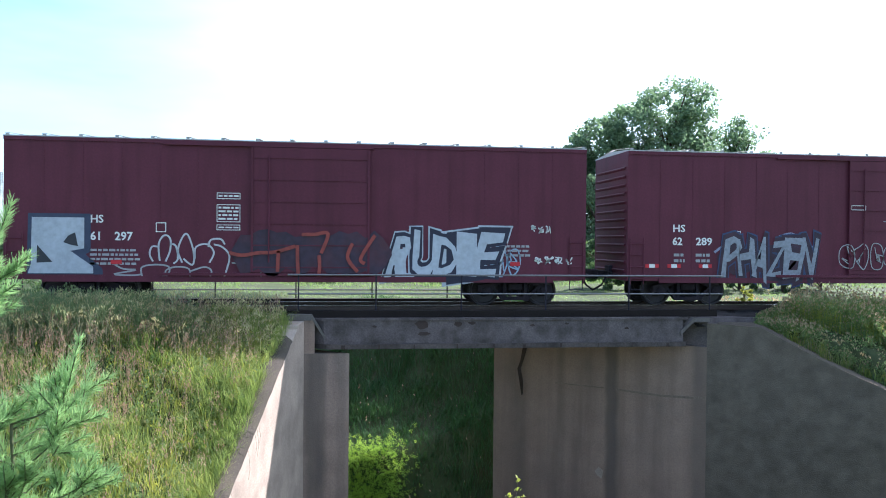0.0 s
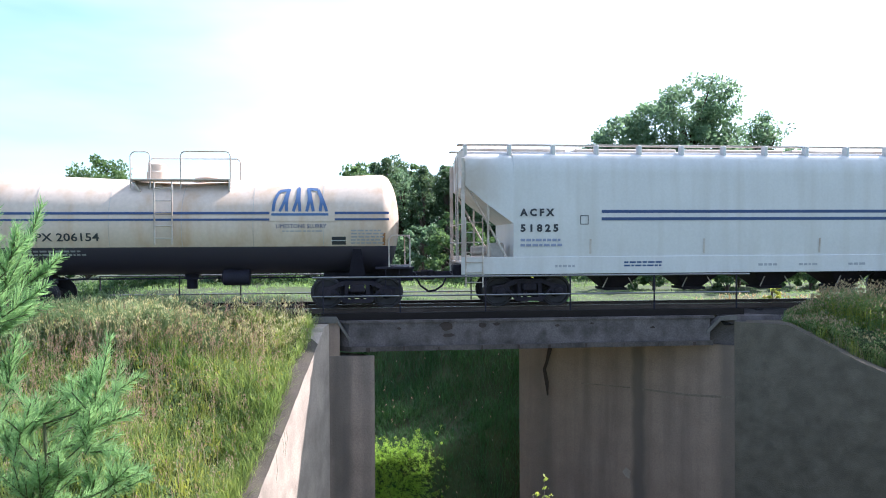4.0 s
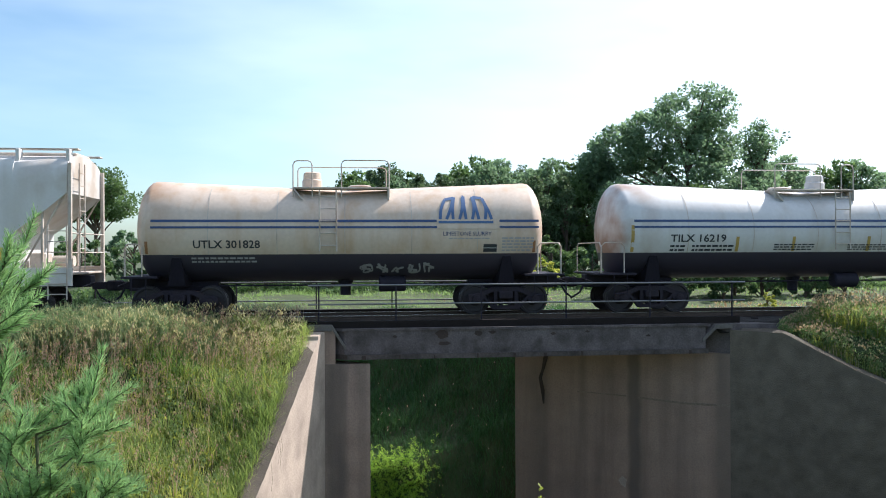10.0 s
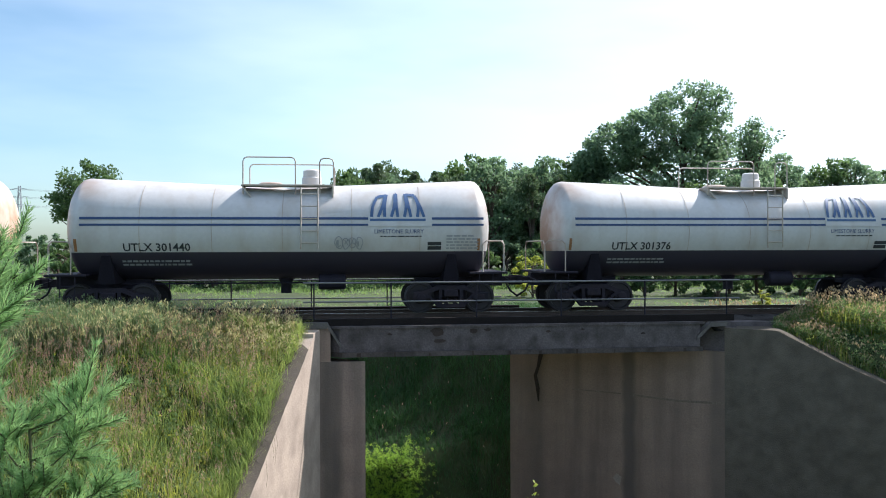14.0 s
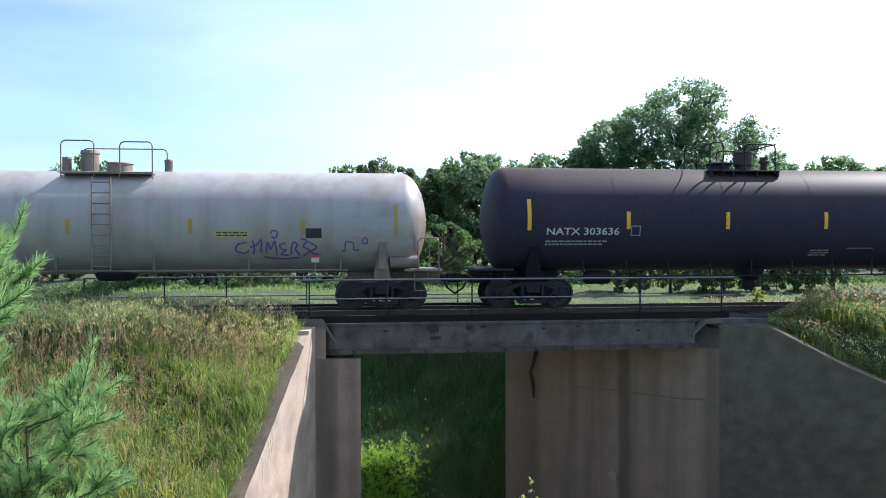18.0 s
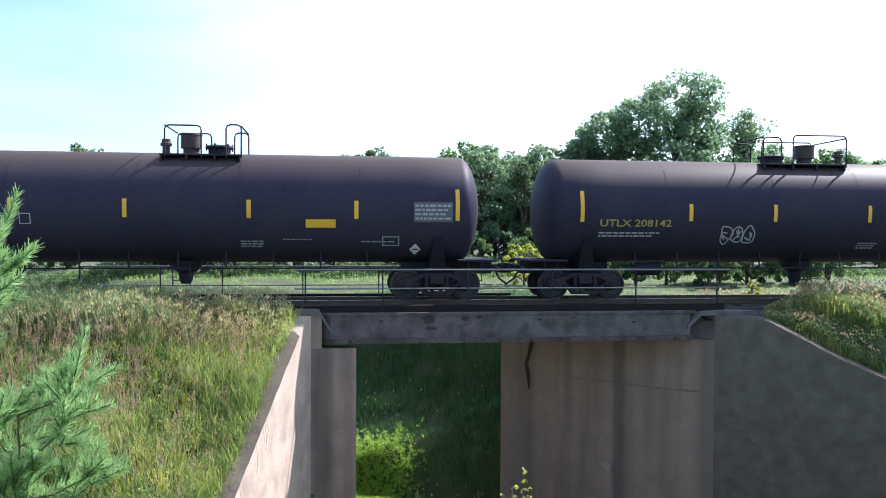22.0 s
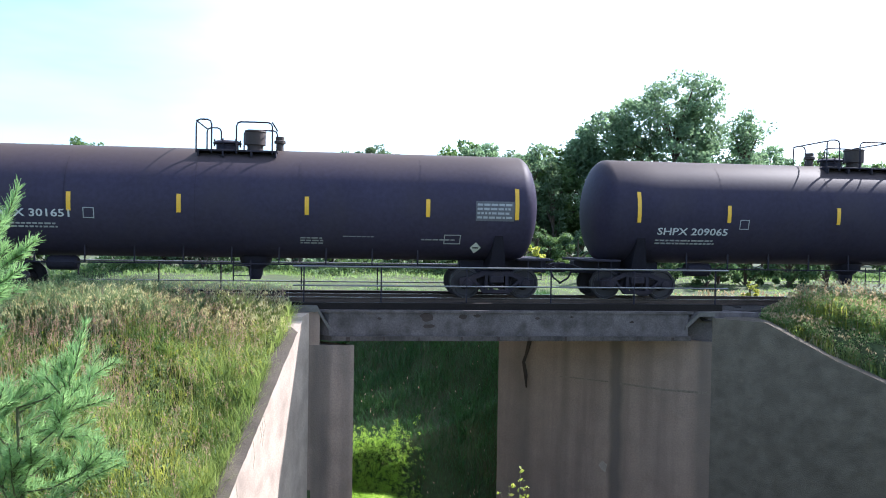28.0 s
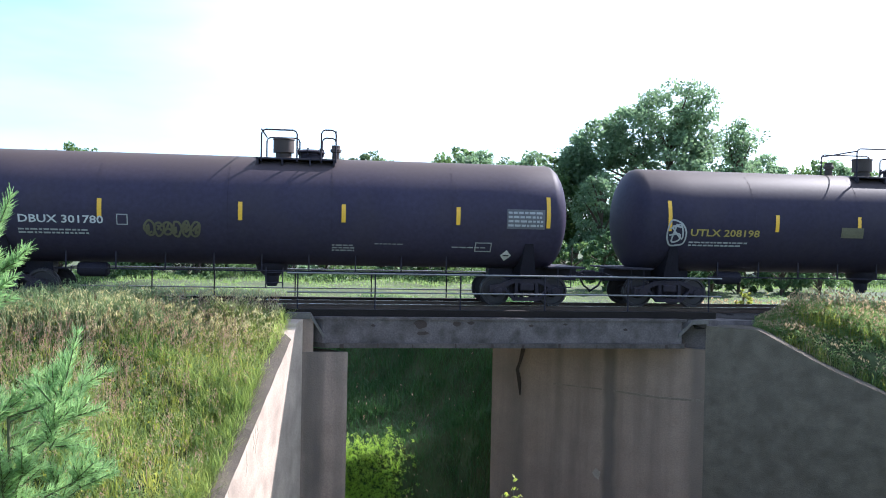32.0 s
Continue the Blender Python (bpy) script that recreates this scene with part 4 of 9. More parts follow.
def coupler(root, x_in, x_out, s, z=0.77):
    g = Geo()
    g.slab(min(x_in, x_out), max(x_in, x_out), -0.09, 0.09, z - 0.11, z + 0.11, 0.02)
    g.slab(min(x_out - s * 0.22, x_out + s * 0.06), max(x_out - s * 0.22, x_out + s * 0.06), -0.17, 0.15, z - 0.15, z + 0.15, 0.04)
    part("coupler", g, M["truck"], root)
    h = Geo()
    xa = x_in + (x_out - x_in) * 0.3
    h.rod([(xa, -0.35, z - 0.1), (xa + s * 0.12, -0.36, z - 0.32), (xa + s * 0.32, -0.3, z - 0.46), (x_out, -0.2, z - 0.5)], 0.03, 6)
    part("air_hose", h, M["black"], root, "black rubber air hose")
    c = Geo()
    c.rod([(x_in + s * 0.1, -1.25, z + 0.02), (x_in + s * 0.1, -0.2, z + 0.1)], 0.016, 5)
    part("cut_lever", c, M["truck"], root)


# ---- paint on a car's near side: u along the car, v above the rail ----
def flat_side(y):
    return lambda u, v: (u, y, v)


def put(name, pts, faces, surf, m, root, label=""):
    g = Geo()
    g.add([surf(u, v) for u, v in pts], faces)
    me = bpy.data.meshes.new(name)
    me.from_pydata(g.v, [], g.f)
    me.materials.append(m)
    me.update()
    return part(name, me, None, root, label)


def word(root, s, u, v, size, m, surf, fat=0.0, tall=1.0, wide=1.0, name="lettering", slant=0.0, span=None):
    """A word at u, v; span stretches it to that length."""
    pts, faces = letters(s, size, fat, tall)
    if span:
        wide = span / max(p[0] for p in pts)
    # words apart become pieces of their own
    cols = sorted((min(pts[i][0] for i in f), max(pts[i][0] for i in f), f) for f in faces)
    runs, end = [], None
    for a, b, f in cols:
        if end is None or (a - end > 0.55 * size and " " in s):
            runs.append([])
        runs[-1].append(f)
        end = b if end is None else max(end, b)
    for fs in runs:
        ids = sorted({i for f in fs for i in f})
        at = {i: k for k, i in enumerate(ids)}
        ob = put(name, [(u + pts[i][0] * wide + slant * pts[i][1], v + pts[i][1]) for i in ids], [tuple(at[i] for i in f) for f in fs], surf, m, root)
    return ob


def spray(root, s, u, v, w, h, coats, surf, seed, label="", slant=0.0, over=1.18, wild=1.0):
    """Piece lettering: each letter stretched, turned and bent by itself; coats = (fat, material) from the back."""
    rng = random.Random(seed)
    n = len(s)
    cw = w / n
    how = [(rng.uniform(-0.16, 0.16) * wild, rng.uniform(0.92, 1.12) * over, rng.uniform(0.88, 1.1), rng.uniform(-0.06, 0.06), rng.uniform(0, 6.3)) for _ in s]
    for c, (fat, m) in enumerate(coats):
        for k, ch in enumerate(s):
            pts, faces = letters(ch, 1.0, fat, 1.0)
            x0, x1 = min(p[0] for p in pts) + fat, max(p[0] for p in pts) - fat
            y0, y1 = min(p[1] for p in pts) + fat, max(p[1] for p in pts) - fat
            turn, sx, sy, up, ph = how[k]
            kx, ky = cw * sx / max(x1 - x0, 0.15), h * sy / max(y1 - y0, 0.2)
            kx = min(kx, 2.2 * ky)
            out = []
            for px, py in pts:
                a = (px - (x0 + x1) / 2) * kx
                b = (py - (y0 + y1) / 2) * ky
                a += 0.07 * h * math.sin(3.2 * b / h + ph) + 0.02 * h * math.sin(11 * b / h + ph)
                b += 0.06 * h * math.sin(3.0 * a / cw + ph * 2) + 0.02 * h * math.sin(9 * a / cw)
                out.append((u + cw * (k + 0.5) + a * math.cos(turn) - b * math.sin(turn) + slant * b, v + h / 2 + up * h + a * math.sin(turn) + b * math.cos(turn)))
            lift = 0.005 * c + 0.0007 * k
            put("graffiti", out, faces, lambda p, q: (surf(p, q)[0], surf(p, q)[1] - lift, surf(p, q)[2]), m, root, label if not c else "")


def patch(root, u0, u1, v0, v1, m, surf, name="stripe", label="", slant=0.0, nu=1, nv=1):
    pts = [(u0 + (u1 - u0) * i / nu + slant * (v1 - v0) * j / nv, v0 + (v1 - v0) * j / nv) for j in range(nv + 1) for i in range(nu + 1)]
    f = [(j * (nu + 1) + i, j * (nu + 1) + i + 1, (j + 1) * (nu + 1) + i + 1, (j + 1) * (nu + 1) + i) for j in range(nv) for i in range(nu)]
    return put(name, pts, f, surf, m, root, label)


def print_rows(root, u, v, w, h, rows, m, surf, seed=0, name="small_print"):
    """Lettering too small to read: rows of short bars."""
    rng = random.Random(seed)
    pts, faces = [], []
    for r in range(rows):
        z = v + h - (r + 0.75) * h / rows
        b = 0.5 * h / rows
        x = u
        while x < u + w * rng.uniform(0.86, 1.0):
            ln = min(rng.uniform(0.06, 0.2), u + w - x)
            o = len(pts)
            pts += [(x, z), (x + ln, z), (x + ln, z + b), (x, z + b)]
            faces.append((o, o + 1, o + 2, o + 3))
            x += ln + 0.035
    return put(name, pts, faces, surf, m, root)


def outline(root, u0, u1, v0, v1, w, m, surf, name="stencil_box"):
    pts = [(u0, v0), (u1, v0), (u1, v1), (u0, v1), (u0 + w, v0 + w), (u1 - w, v0 + w), (u1 - w, v1 - w), (u0 + w, v1 - w)]
    return put(name, pts, [(0, 1, 5, 4), (1, 2, 6, 5), (2, 3, 7, 6), (3, 0, 4, 7)], surf, m, root)


def ribbon(lines, w):
    """Flat strokes of width w along each line of points; closed lines repeat their first point."""
    pts, faces = [], []
    for ln in lines:
        o = len(pts)
        for i, p in enumerate(ln):
            a, b = ln[max(i - 1, 0)], ln[min(i + 1, len(ln) - 1)]
            if ln[0] == ln[-1] and i in (0, len(ln) - 1):
                a, b = ln[-2], ln[1]
            dx, dy = b[0] - a[0], b[1] - a[1]
            d = math.hypot(dx, dy) or 1.0
            pts += [(p[0] - dy / d * w / 2, p[1] + dx / d * w / 2), (p[0] + dy / d * w / 2, p[1] - dx / d * w / 2)]
        faces += [(o + 2 * i, o + 2 * i + 1, o + 2 * i + 3, o + 2 * i + 2) for i in range(len(ln) - 1)]
    return pts, faces


def smooth_line(ctrl, n=6, closed=False):
    """A round curve through control points."""
    k = len(ctrl)
    out = []
    rng = range(k if closed else k - 1)
    for i in rng:
        p = [ctrl[(i + j) % k] if closed else ctrl[min(max(i + j, 0), k - 1)] for j in (-1, 0, 1, 2)]
        for s in range(n):
            t = s / n
            out.append(tuple(0.5 * (2 * p[1][c] + (p[2][c] - p[0][c]) * t + (2 * p[0][c] - 5 * p[1][c] + 4 * p[2][c] - p[3][c]) * t * t + (3 * p[1][c] - p[0][c] - 3 * p[2][c] + p[3][c]) * t ** 3) for c in (0, 1)))
    out.append(out[0] if closed else tuple(ctrl[-1]))
    return out


def scrawl(root, u, v, w, h, n, m, surf, seed, width=0.035, name="graffiti", label="", loops=True):
    """A spray-can tag: n letter-like bubble outlines and strokes."""
    rng = random.Random(seed)
    lines = []
    cw = w / n
    for i in range(n):
        cx = u + cw * (i + 0.5)
        k = rng.randint(6, 9)
        ring = []
        for j in range(k):
            a = 2 * math.pi * j / k
            r = rng.uniform(0.72, 1.08)
            ring.append((cx + math.cos(a) * cw * 0.56 * r, v + h / 2 + math.sin(a) * h * 0.5 * r))
        if loops:
            lines.append(smooth_line(ring, 5, True))
        for _ in range(2 if loops else 3):
            st = [(cx + rng.uniform(-0.4, 0.4) * cw, v + h * rng.uniform(0.15, 0.85)) for _ in range(rng.randint(3, 5))]
            lines.append(smooth_line(st, 5))
    pts, faces = ribbon(lines, width)
    return put(name, pts, faces, surf, m, root, label)


def blob(root, u, v, w, h, m, surf, seed, name="graffiti", label="", nv=6, rough=0.12):
    """A sprayed patch with an uneven edge."""
    rng = random.Random(seed)
    nu = max(6, int(w / 0.25))
    pts, faces = [], []
    top = [h * (1 - rough * rng.random() * 2) for _ in range(nu + 1)]
    bot = [h * rough * rng.random() * 2 for _ in range(nu + 1)]
    top[0] = top[-1] = h * 0.55
    bot[0] = bot[-1] = h * 0.45
    for i in range(nu + 1):
        for j in range(nv + 1):
            pts.append((u + w * i / nu, v + bot[i] + (top[i] - bot[i]) * j / nv))
    for i in range(nu):
        for j in range(nv):
            a = i * (nv + 1) + j
            faces.append((a, a + nv + 1, a + nv + 2, a + 1))
    return put(name, pts, faces, surf, m, root, label)


def shape(root, ring, m, surf, name="graffiti", label=""):
    """A flat sprayed outline filled with one colour."""
    return put(name, ring, [tuple(range(len(ring)))], surf, m, root, label)


def strokes(root, lines, w, m, surf, label=""):
    """Curved spray strokes, each through its own points."""
    for ln in lines:
        pts, faces = ribbon([smooth_line(ln, 5)], w)
        ob = put("graffiti", pts, faces, surf, m, root, label)
    return ob


def ladder(root, x0, x1, y, z0, z1, m, n=6, r=0.014):
    g = Geo()
    for x in (x0, x1):
        g.rod([(x, y, z0), (x, y, z1)], r * 1.3, 6)
    lad = part("ladder", g, m, root)
    for k in range(n):
        z = z0 + (z1 - z0) * (k + 0.5) / n
        part("rung", Geo().rod([(x0, y - 0.01, z), (x1, y - 0.01, z)], r, 5), m, lad)


def car_root(i, name, label, category, group):
    xc = CAR_X[i] + CAR_L[i] / 2
    root = thing(name, label, category, group, at=(xc, TY, 0))
    CARS.append((root, xc))
    return root


def gaps(i):
    """Half the gap to the car before and to the car after."""
    a = (CAR_X[i] - CAR_X[i - 1] - CAR_L[i - 1]) / 2 if i else 0.65
    b = (CAR_X[i + 1] - CAR_X[i] - CAR_L[i]) / 2 if i < len(CAR_X) - 1 else 0.85
    return a, b


CAR_X = (-8.92, 8.79, 26.69, 44.41, 59.24, 73.42, 92.8, 114.11, 133.21, 152.28, 171.54, 185.59, 200.43, 214.53, 228.49, 242.61, 256.77, 270.76, 289.85, 308.44, 328.6, 347.59, 366.64, 385.69, 404.7, 423.83, 442.88, 461.95, 481.02, 500.15, 519.32, 538.72, 558.51, 577.96, 597.33)
CAR_L = (16.41, 16.53, 16.48, 13.04, 12.42, 17.56, 19.69, 17.75, 17.7, 17.77, 12.1, 12.93, 12.38, 12.34, 12.38, 12.36, 12.21, 18.08, 17.2, 18.39, 17.24, 17.3, 17.26, 17.19, 17.22, 17.18, 17.24, 17.36, 17.43, 17.5, 17.54, 17.82, 17.55, 17.57, 17.5)


# ---- tank cars ----
def tank_shell(L, R, zc, hd, dip=0.0, zs=None, mats=(), nseg=48):
    g = Geo()
    st = [(-L / 2 + hd * (1 - math.cos(a)), R * math.sin(a)) for a in [radians(90) * k / 7 for k in range(8)]]
    st[0] = (-L / 2, 0.05)
    mid = [(-L / 2 + hd + (L - 2 * hd) * k / 12, R) for k in range(1, 12)]
    prof = st + mid + [(-x, r) for x, r in st[::-1]]
    zs = zc - R if zs is None else zs
    v, f, s = [], [], []
    for x, r in prof:
        for k in range(nseg):
            a = 2 * math.pi * k / nseg
            z = zc + r * math.sin(a)
            z -= dip * (1 - abs(x) / (L / 2)) * max(0.0, (z - zs) / (zc + R - zs))
            v.append((x, -r * math.cos(a), z))
    n = nseg
    for i in range(len(prof) - 1):
        for k in range(n):
            q = (i * n + k, i * n + (k + 1) % n, (i + 1) * n + (k + 1) % n, (i + 1) * n + k)
            f.append(q)
            zm = zc + R * math.sin(2 * math.pi * (k + 0.5) / n)
            s.append(1 if len(mats) > 1 and zm < zs else 0)
    f += [tuple(range(n)), tuple((len(prof) - 1) * n + k for k in range(n))]
    s += [0, 0]
    g.v, g.f, g.s = v, f, s
    return g.mesh("tank", mats, True)


def tank_side(L, R, zc, dip, zs):
    def surf(u, v, off=0.012):
        z0 = v
        for _ in range(4):
            z0 = v + dip * (1 - abs(u) / (L / 2)) * max(0.0, (z0 - zs) / (zc + R - zs))
        d = max(R * R - (z0 - zc) ** 2, 0.01)
        return (u, -(math.sqrt(d) + off), v)
    return surf


def pipe_rail(root, xs, y, z0, z1, m, name="handrail", r=0.02, bend=0.12):
    """A hooped rail: up at the first x, along, and down at the last."""
    a, b = xs
    g = Geo()
    g.rod([(a, y, z0), (a, y, z1 - bend), (a + bend * 0.3, y, z1 - bend * 0.3), (a + bend, y, z1), (b - bend, y, z1), (b - bend * 0.3, y, z1 - bend * 0.3), (b, y, z1 - bend), (b, y, z0)], r, 6)
    return part(name, g, m, root)


def end_gear(root, L, R, zc, tx, gl, gr, m_frame, rails=None):
    for s, gap in ((-1, gl), (1, gr)):
        sill = Geo()
        xa, xb = s * (tx - 1.0), s * (L / 2 + gap - 0.45)
        sill.slab(min(xa, xb), max(xa, xb), -0.22, 0.22, 0.60, 1.0, 0.015)
        part("stub_sill", sill, m_frame, root)
        deck = Geo()
        xa, xb = s * (L / 2 - 0.75), s * (L / 2 + gap - 0.5)
        deck.slab(min(xa, xb), max(xa, xb), -1.35, 1.35, 1.0, 1.06, 0.01)
        part("end_platform", deck, m_frame, root)
        sad = Geo()
        x0 = s * tx
        low = [(x0 - 0.25, -1.25, 0.78), (x0 + 0.25, -1.25, 0.78), (x0 + 0.25, 1.25, 0.78), (x0 - 0.25, 1.25, 0.78)]
        high = [(x0 - 0.12, -R * 0.86, zc - R * 0.52), (x0 + 0.12, -R * 0.86, zc - R * 0.52), (x0 + 0.12, R * 0.86, zc - R * 0.52), (x0 - 0.12, R * 0.86, zc - R * 0.52)]
        sad.hull(low, high)
        # the near-black colour paints the shade below the tank onto the saddle
        part("saddle", sad, m_frame if rails and m_frame is not M["black"] else M["underframe"], root)
        coupler(root, s * (L / 2 + gap - 0.5), s * (L / 2 + gap), s)
        step = Geo()
        xs = s * (L / 2 - 0.25)
        for dx in (-0.2, 0.2):
            step.rod([(xs + dx, -1.33, 1.0), (xs + dx, -1.36, 0.42)], 0.015, 5)
        for z in (0.44, 0.72):
            step.rod([(xs - 0.2, -1.36, z), (xs + 0.2, -1.36, z)], 0.015, 5)
        part("step", step, m_frame, root)
        if rails:
            xo = s * (L / 2 + gap - 0.62)
            xi = s * (L / 2 - 0.35)
            g = Geo()
            zt = 1.98
            g.rod([(xi, -1.36, 1.06), (xi, -1.36, zt - 0.1), (xi + s * 0.1, -1.36, zt), (xo - s * 0.1, -1.36, zt), (xo, -1.36, zt - 0.1), (xo, -1.36, 1.06)], 0.02, 6)
            part("end_handrail", g, rails, root)
            g = Geo()
            g.rod([(xo, -1.30, 1.06), (xo, -1.30, 1.86), (xo, -1.15, zt), (xo, 1.15, zt), (xo, 1.3, 1.86), (xo, 1.3, 1.06)], 0.02, 6)
            part("end_handrail", g, rails, root)


def slurry_logo(root, u, v, w, m, surf):
    """The firm's mark as plain bent bars in an arched outline."""
    def at(a, b):
        return (u + a * w, v + b * w * 0.40)
    lines = []
    for k in range(9):
        foot = 0.03 + 0.94 * k / 8
        head = 0.5 + (foot - 0.5) * 0.74
        rise = 1.08 * math.sqrt(1 - (1.5 * (head - 0.5)) ** 2)
        lean = 0.05 if k % 2 else -0.02
        lines.append(smooth_line([at(foot, 0.0), at(foot + (head - foot) * 0.35 + lean, rise * 0.5), at(head + lean, rise)], 5))
    for k in (0, 3, 6):
        lines.append(smooth_line([lines[k][-1], lines[k + 1][-1]], 3))
    for ln in lines:
        pts, faces = ribbon([ln], 0.085)
        put("firm_mark", pts, faces, surf, m, root, "bent blue bar of an arched firm mark")
    patch(root, u, u + w, v - 0.12, v - 0.05, m, surf, "firm_mark_bar", nu=4)


def slurry_tank(i, mark, style="utlx", cream=False, tag=None, mark_u=2.5, span=1.85, sx=1):
    L = CAR_L[i]
    R, zc, dip, zs = 1.51, 2.37, 0.27, 1.675
    body = M["tank_cream"] if cream else M["tank_white"]
    root = car_root(i, "tank_car", ("dust-stained cream" if cream else "white") + " slurry tank car with blue stripes and a black underside", "tank car", "cars of the freight train")
    part("tank", tank_shell(L, R, zc, 0.55, dip, zs, (body,)), None, root, "two-tone welded tank, sloping to its middle", True)
    surf = tank_side(L, R, zc, dip, zs)
    gl, gr = gaps(i)
    tx = L / 2 - 1.28
    truck(root, -tx, i)
    truck(root, tx, i)
    end_gear(root, L, R, zc, tx, gl, gr, M["black"], M["hop_rusty"])
    # weld seams
    nseam = 5
    for k in range(1, nseam + 1):
        u = -L / 2 + 0.25 + (L - 0.5) * k / (nseam + 1)
        pts = [(u + du, zs + (zc + R * 0.97 - zs - dip * (1 - abs(u) / (L / 2)) * 0.93) * j / 14) for j in range(15) for du in (-0.012, 0.012)]
        put("weld_seam", pts, [(2 * j, 2 * j + 1, 2 * j + 3, 2 * j + 2) for j in range(14)], surf, M["hop_rusty"], root)
    # stripes
    lo, hi = -L / 2 + 0.62, L / 2 - 0.35
    patch(root, lo, hi, 2.60, 2.67, M["navy"], surf, nu=16)
    patch(root, lo, hi, 2.42, 2.48, M["navy"], surf, nu=16)
    mu = mark_u
    patch(root, mu - 0.05, mu + 1.8, 2.40, 2.7, body, lambda u, v: surf(u, v, 0.016), "stripe_break", nu=4, nv=2)
    slurry_logo(root, mu, 2.68, 1.62, M["mark_blue"], lambda u, v: surf(u, v, 0.022))
    word(root, "LIMESTONE SLURRY", mu + 0.12, 2.20, 0.17, M["navy"], surf, wide=0.95)
    print_rows(root, mu + 0.3, 2.08, 1.2, 0.07, 1, M["dim_white"] if cream else M["ink"], surf, i)
    base = {"tilx": 2.0, "utlx": 1.71, "shpx": 1.86}[style]
    word(root, mark, -L / 2 + 1.76, base, 0.34, M["ink"], surf, fat=0.006, tall=0.92, span=span)
    if style == "tilx":
        print_rows(root, -L / 2 + 1.76, 1.69, 0.5, 0.24, 2, M["ink"], surf, i + 50)
        print_rows(root, -L / 2 + 2.45, 1.69, 1.35, 0.24, 2, M["ink"], surf, i + 51)
    else:
        print_rows(root, -L / 2 + 1.7, base - 0.44, 1.9, 0.2, 2, M["dim_white"], lambda u, v: surf(u, v, 0.014), i + 50)
    if style == "tilx":
        for fu in (0.045, 0.30, 0.44, 0.63, 0.81, 0.965):
            u = -L / 2 + L * fu
            tall = 0.45
            patch(root, u - 0.05, u + 0.05, 1.70, 1.70 + tall + (0.35 if fu in (0.045, 0.965) else 0), M["ochre_paint"], surf, "reflector", nv=2)
        print_rows(root, 0.2 - 1.6, 1.72, 1.3, 0.22, 3, M["ink"], surf, i + 7)
        print_rows(root, 1.0, 1.72, 1.5, 0.2, 3, M["ink"], surf, i + 8)
    else:
        for fu in (0.04, 0.96):
            u = -L / 2 + L * fu
            patch(root, u - 0.04, u + 0.04, 1.70, 2.05, M["rust_stain"], surf, "rust_run", nv=3)
    patch(root, L / 2 - 2.0, L / 2 - 1.6, 1.72, 1.95, M["ink"], surf, "data_panel", nv=2)
    patch(root, L / 2 - 2.02, L / 2 - 1.58, 1.83, 1.845, M["white"], lambda u, v: surf(u, v, 0.016), "data_rule")
    print_rows(root, L / 2 - 1.45, 1.72, 0.95, 0.45, 5, M["dim_white"], surf, i + 9)
    # top works
    zt = zc + R - dip
    top = M["hop_rusty"]
    pa, pb = (-1.2, 1.45) if sx > 0 else (-1.5, 1.3)
    p = part("top_platform", Geo().slab(pa, pb, -1.1, -0.5, zt - 0.02, zt + 0.03, 0.008), top, root, "narrow rust-stained walkway beside the dome")
    part("top_platform", Geo().slab(pa, pb, 0.5, 1.1, zt - 0.02, zt + 0.03, 0.008), top, root, "narrow rust-stained walkway beside the dome")
    pipe_rail(p, (-1.15, 0.35) if sx > 0 else (-0.1, 1.3), -1.05, zt - 0.25, zt + 0.82, top)
    pipe_rail(p, (1.05, 1.45) if sx > 0 else (-1.5, -0.95), -1.05, zt - 0.25, zt + 0.80, top)
    pipe_rail(p, (pa, pb), 1.05, zt - 0.25, zt + 0.82, top)
    part("platform_bracket", Geo().hull([(pa, -1.12, zt - 0.02), (pa + 0.05, -1.12, zt - 0.02), (pa + 0.05, -0.4, zt - 0.02), (pa, -0.4, zt - 0.02)],
                                        [(pa + 0.25, -1.12, zt - 0.34), (pa + 0.3, -1.12, zt - 0.34), (pa + 0.3, -1.0, zt - 0.34), (pa + 0.25, -1.0, zt - 0.34)]), top, root)
    part("platform_bracket", Geo().slab(pb - 0.05, pb, -1.12, -0.4, zt - 0.34, zt - 0.02, 0.006), top, root)
    dome = Geo()
    dome.lathe([(zt - 0.1, 0.30), (zt + 0.30, 0.30), (zt + 0.33, 0.27), (zt + 0.52, 0.26), (zt + 0.56, 0.20), (zt + 0.57, 0.03)], "z", (0.78 if sx > 0 else -1.0, 0, 0), 20)
    part("dome", dome, body, root, "white round dome cover", True)
    man = Geo()
    man.lathe([(zt - 0.08, 0.34), (zt + 0.08, 0.34), (zt + 0.12, 0.36), (zt + 0.16, 0.30), (zt + 0.18, 0.03)], "z", (-0.45 * sx, 0, 0), 20)
    part("manway", man, top, root, "", True)
    lu = 0.77 if sx > 0 else -0.48
    ladder(root, lu - 0.24, lu + 0.24, -R - 0.06, 1.75, zt - 0.1, top, 5, 0.018)
    # underframe pipes
    g = Geo()
    g.lathe([(-0.4, 0.2), (-0.36, 0.24), (0.36, 0.24), (0.4, 0.2)], "x", (1.4, -0.6, 0.78), 12)
    part("air_reservoir", g, M["black"], root, "", True)
    g = Geo()
    g.rod([(-tx, -0.5, 0.75), (tx, -0.5, 0.75)], 0.025, 6)
    part("brake_pipe", g, M["black"], root)
    g = Geo()
    g.lathe([(0.42, 0.16), (0.70, 0.16), (0.98, 0.3)], "z", (0, 0, 0), 12)
    part("outlet", g, M["black"], root, "", True)
    if tag:
        tag(root, surf, L)
    return root


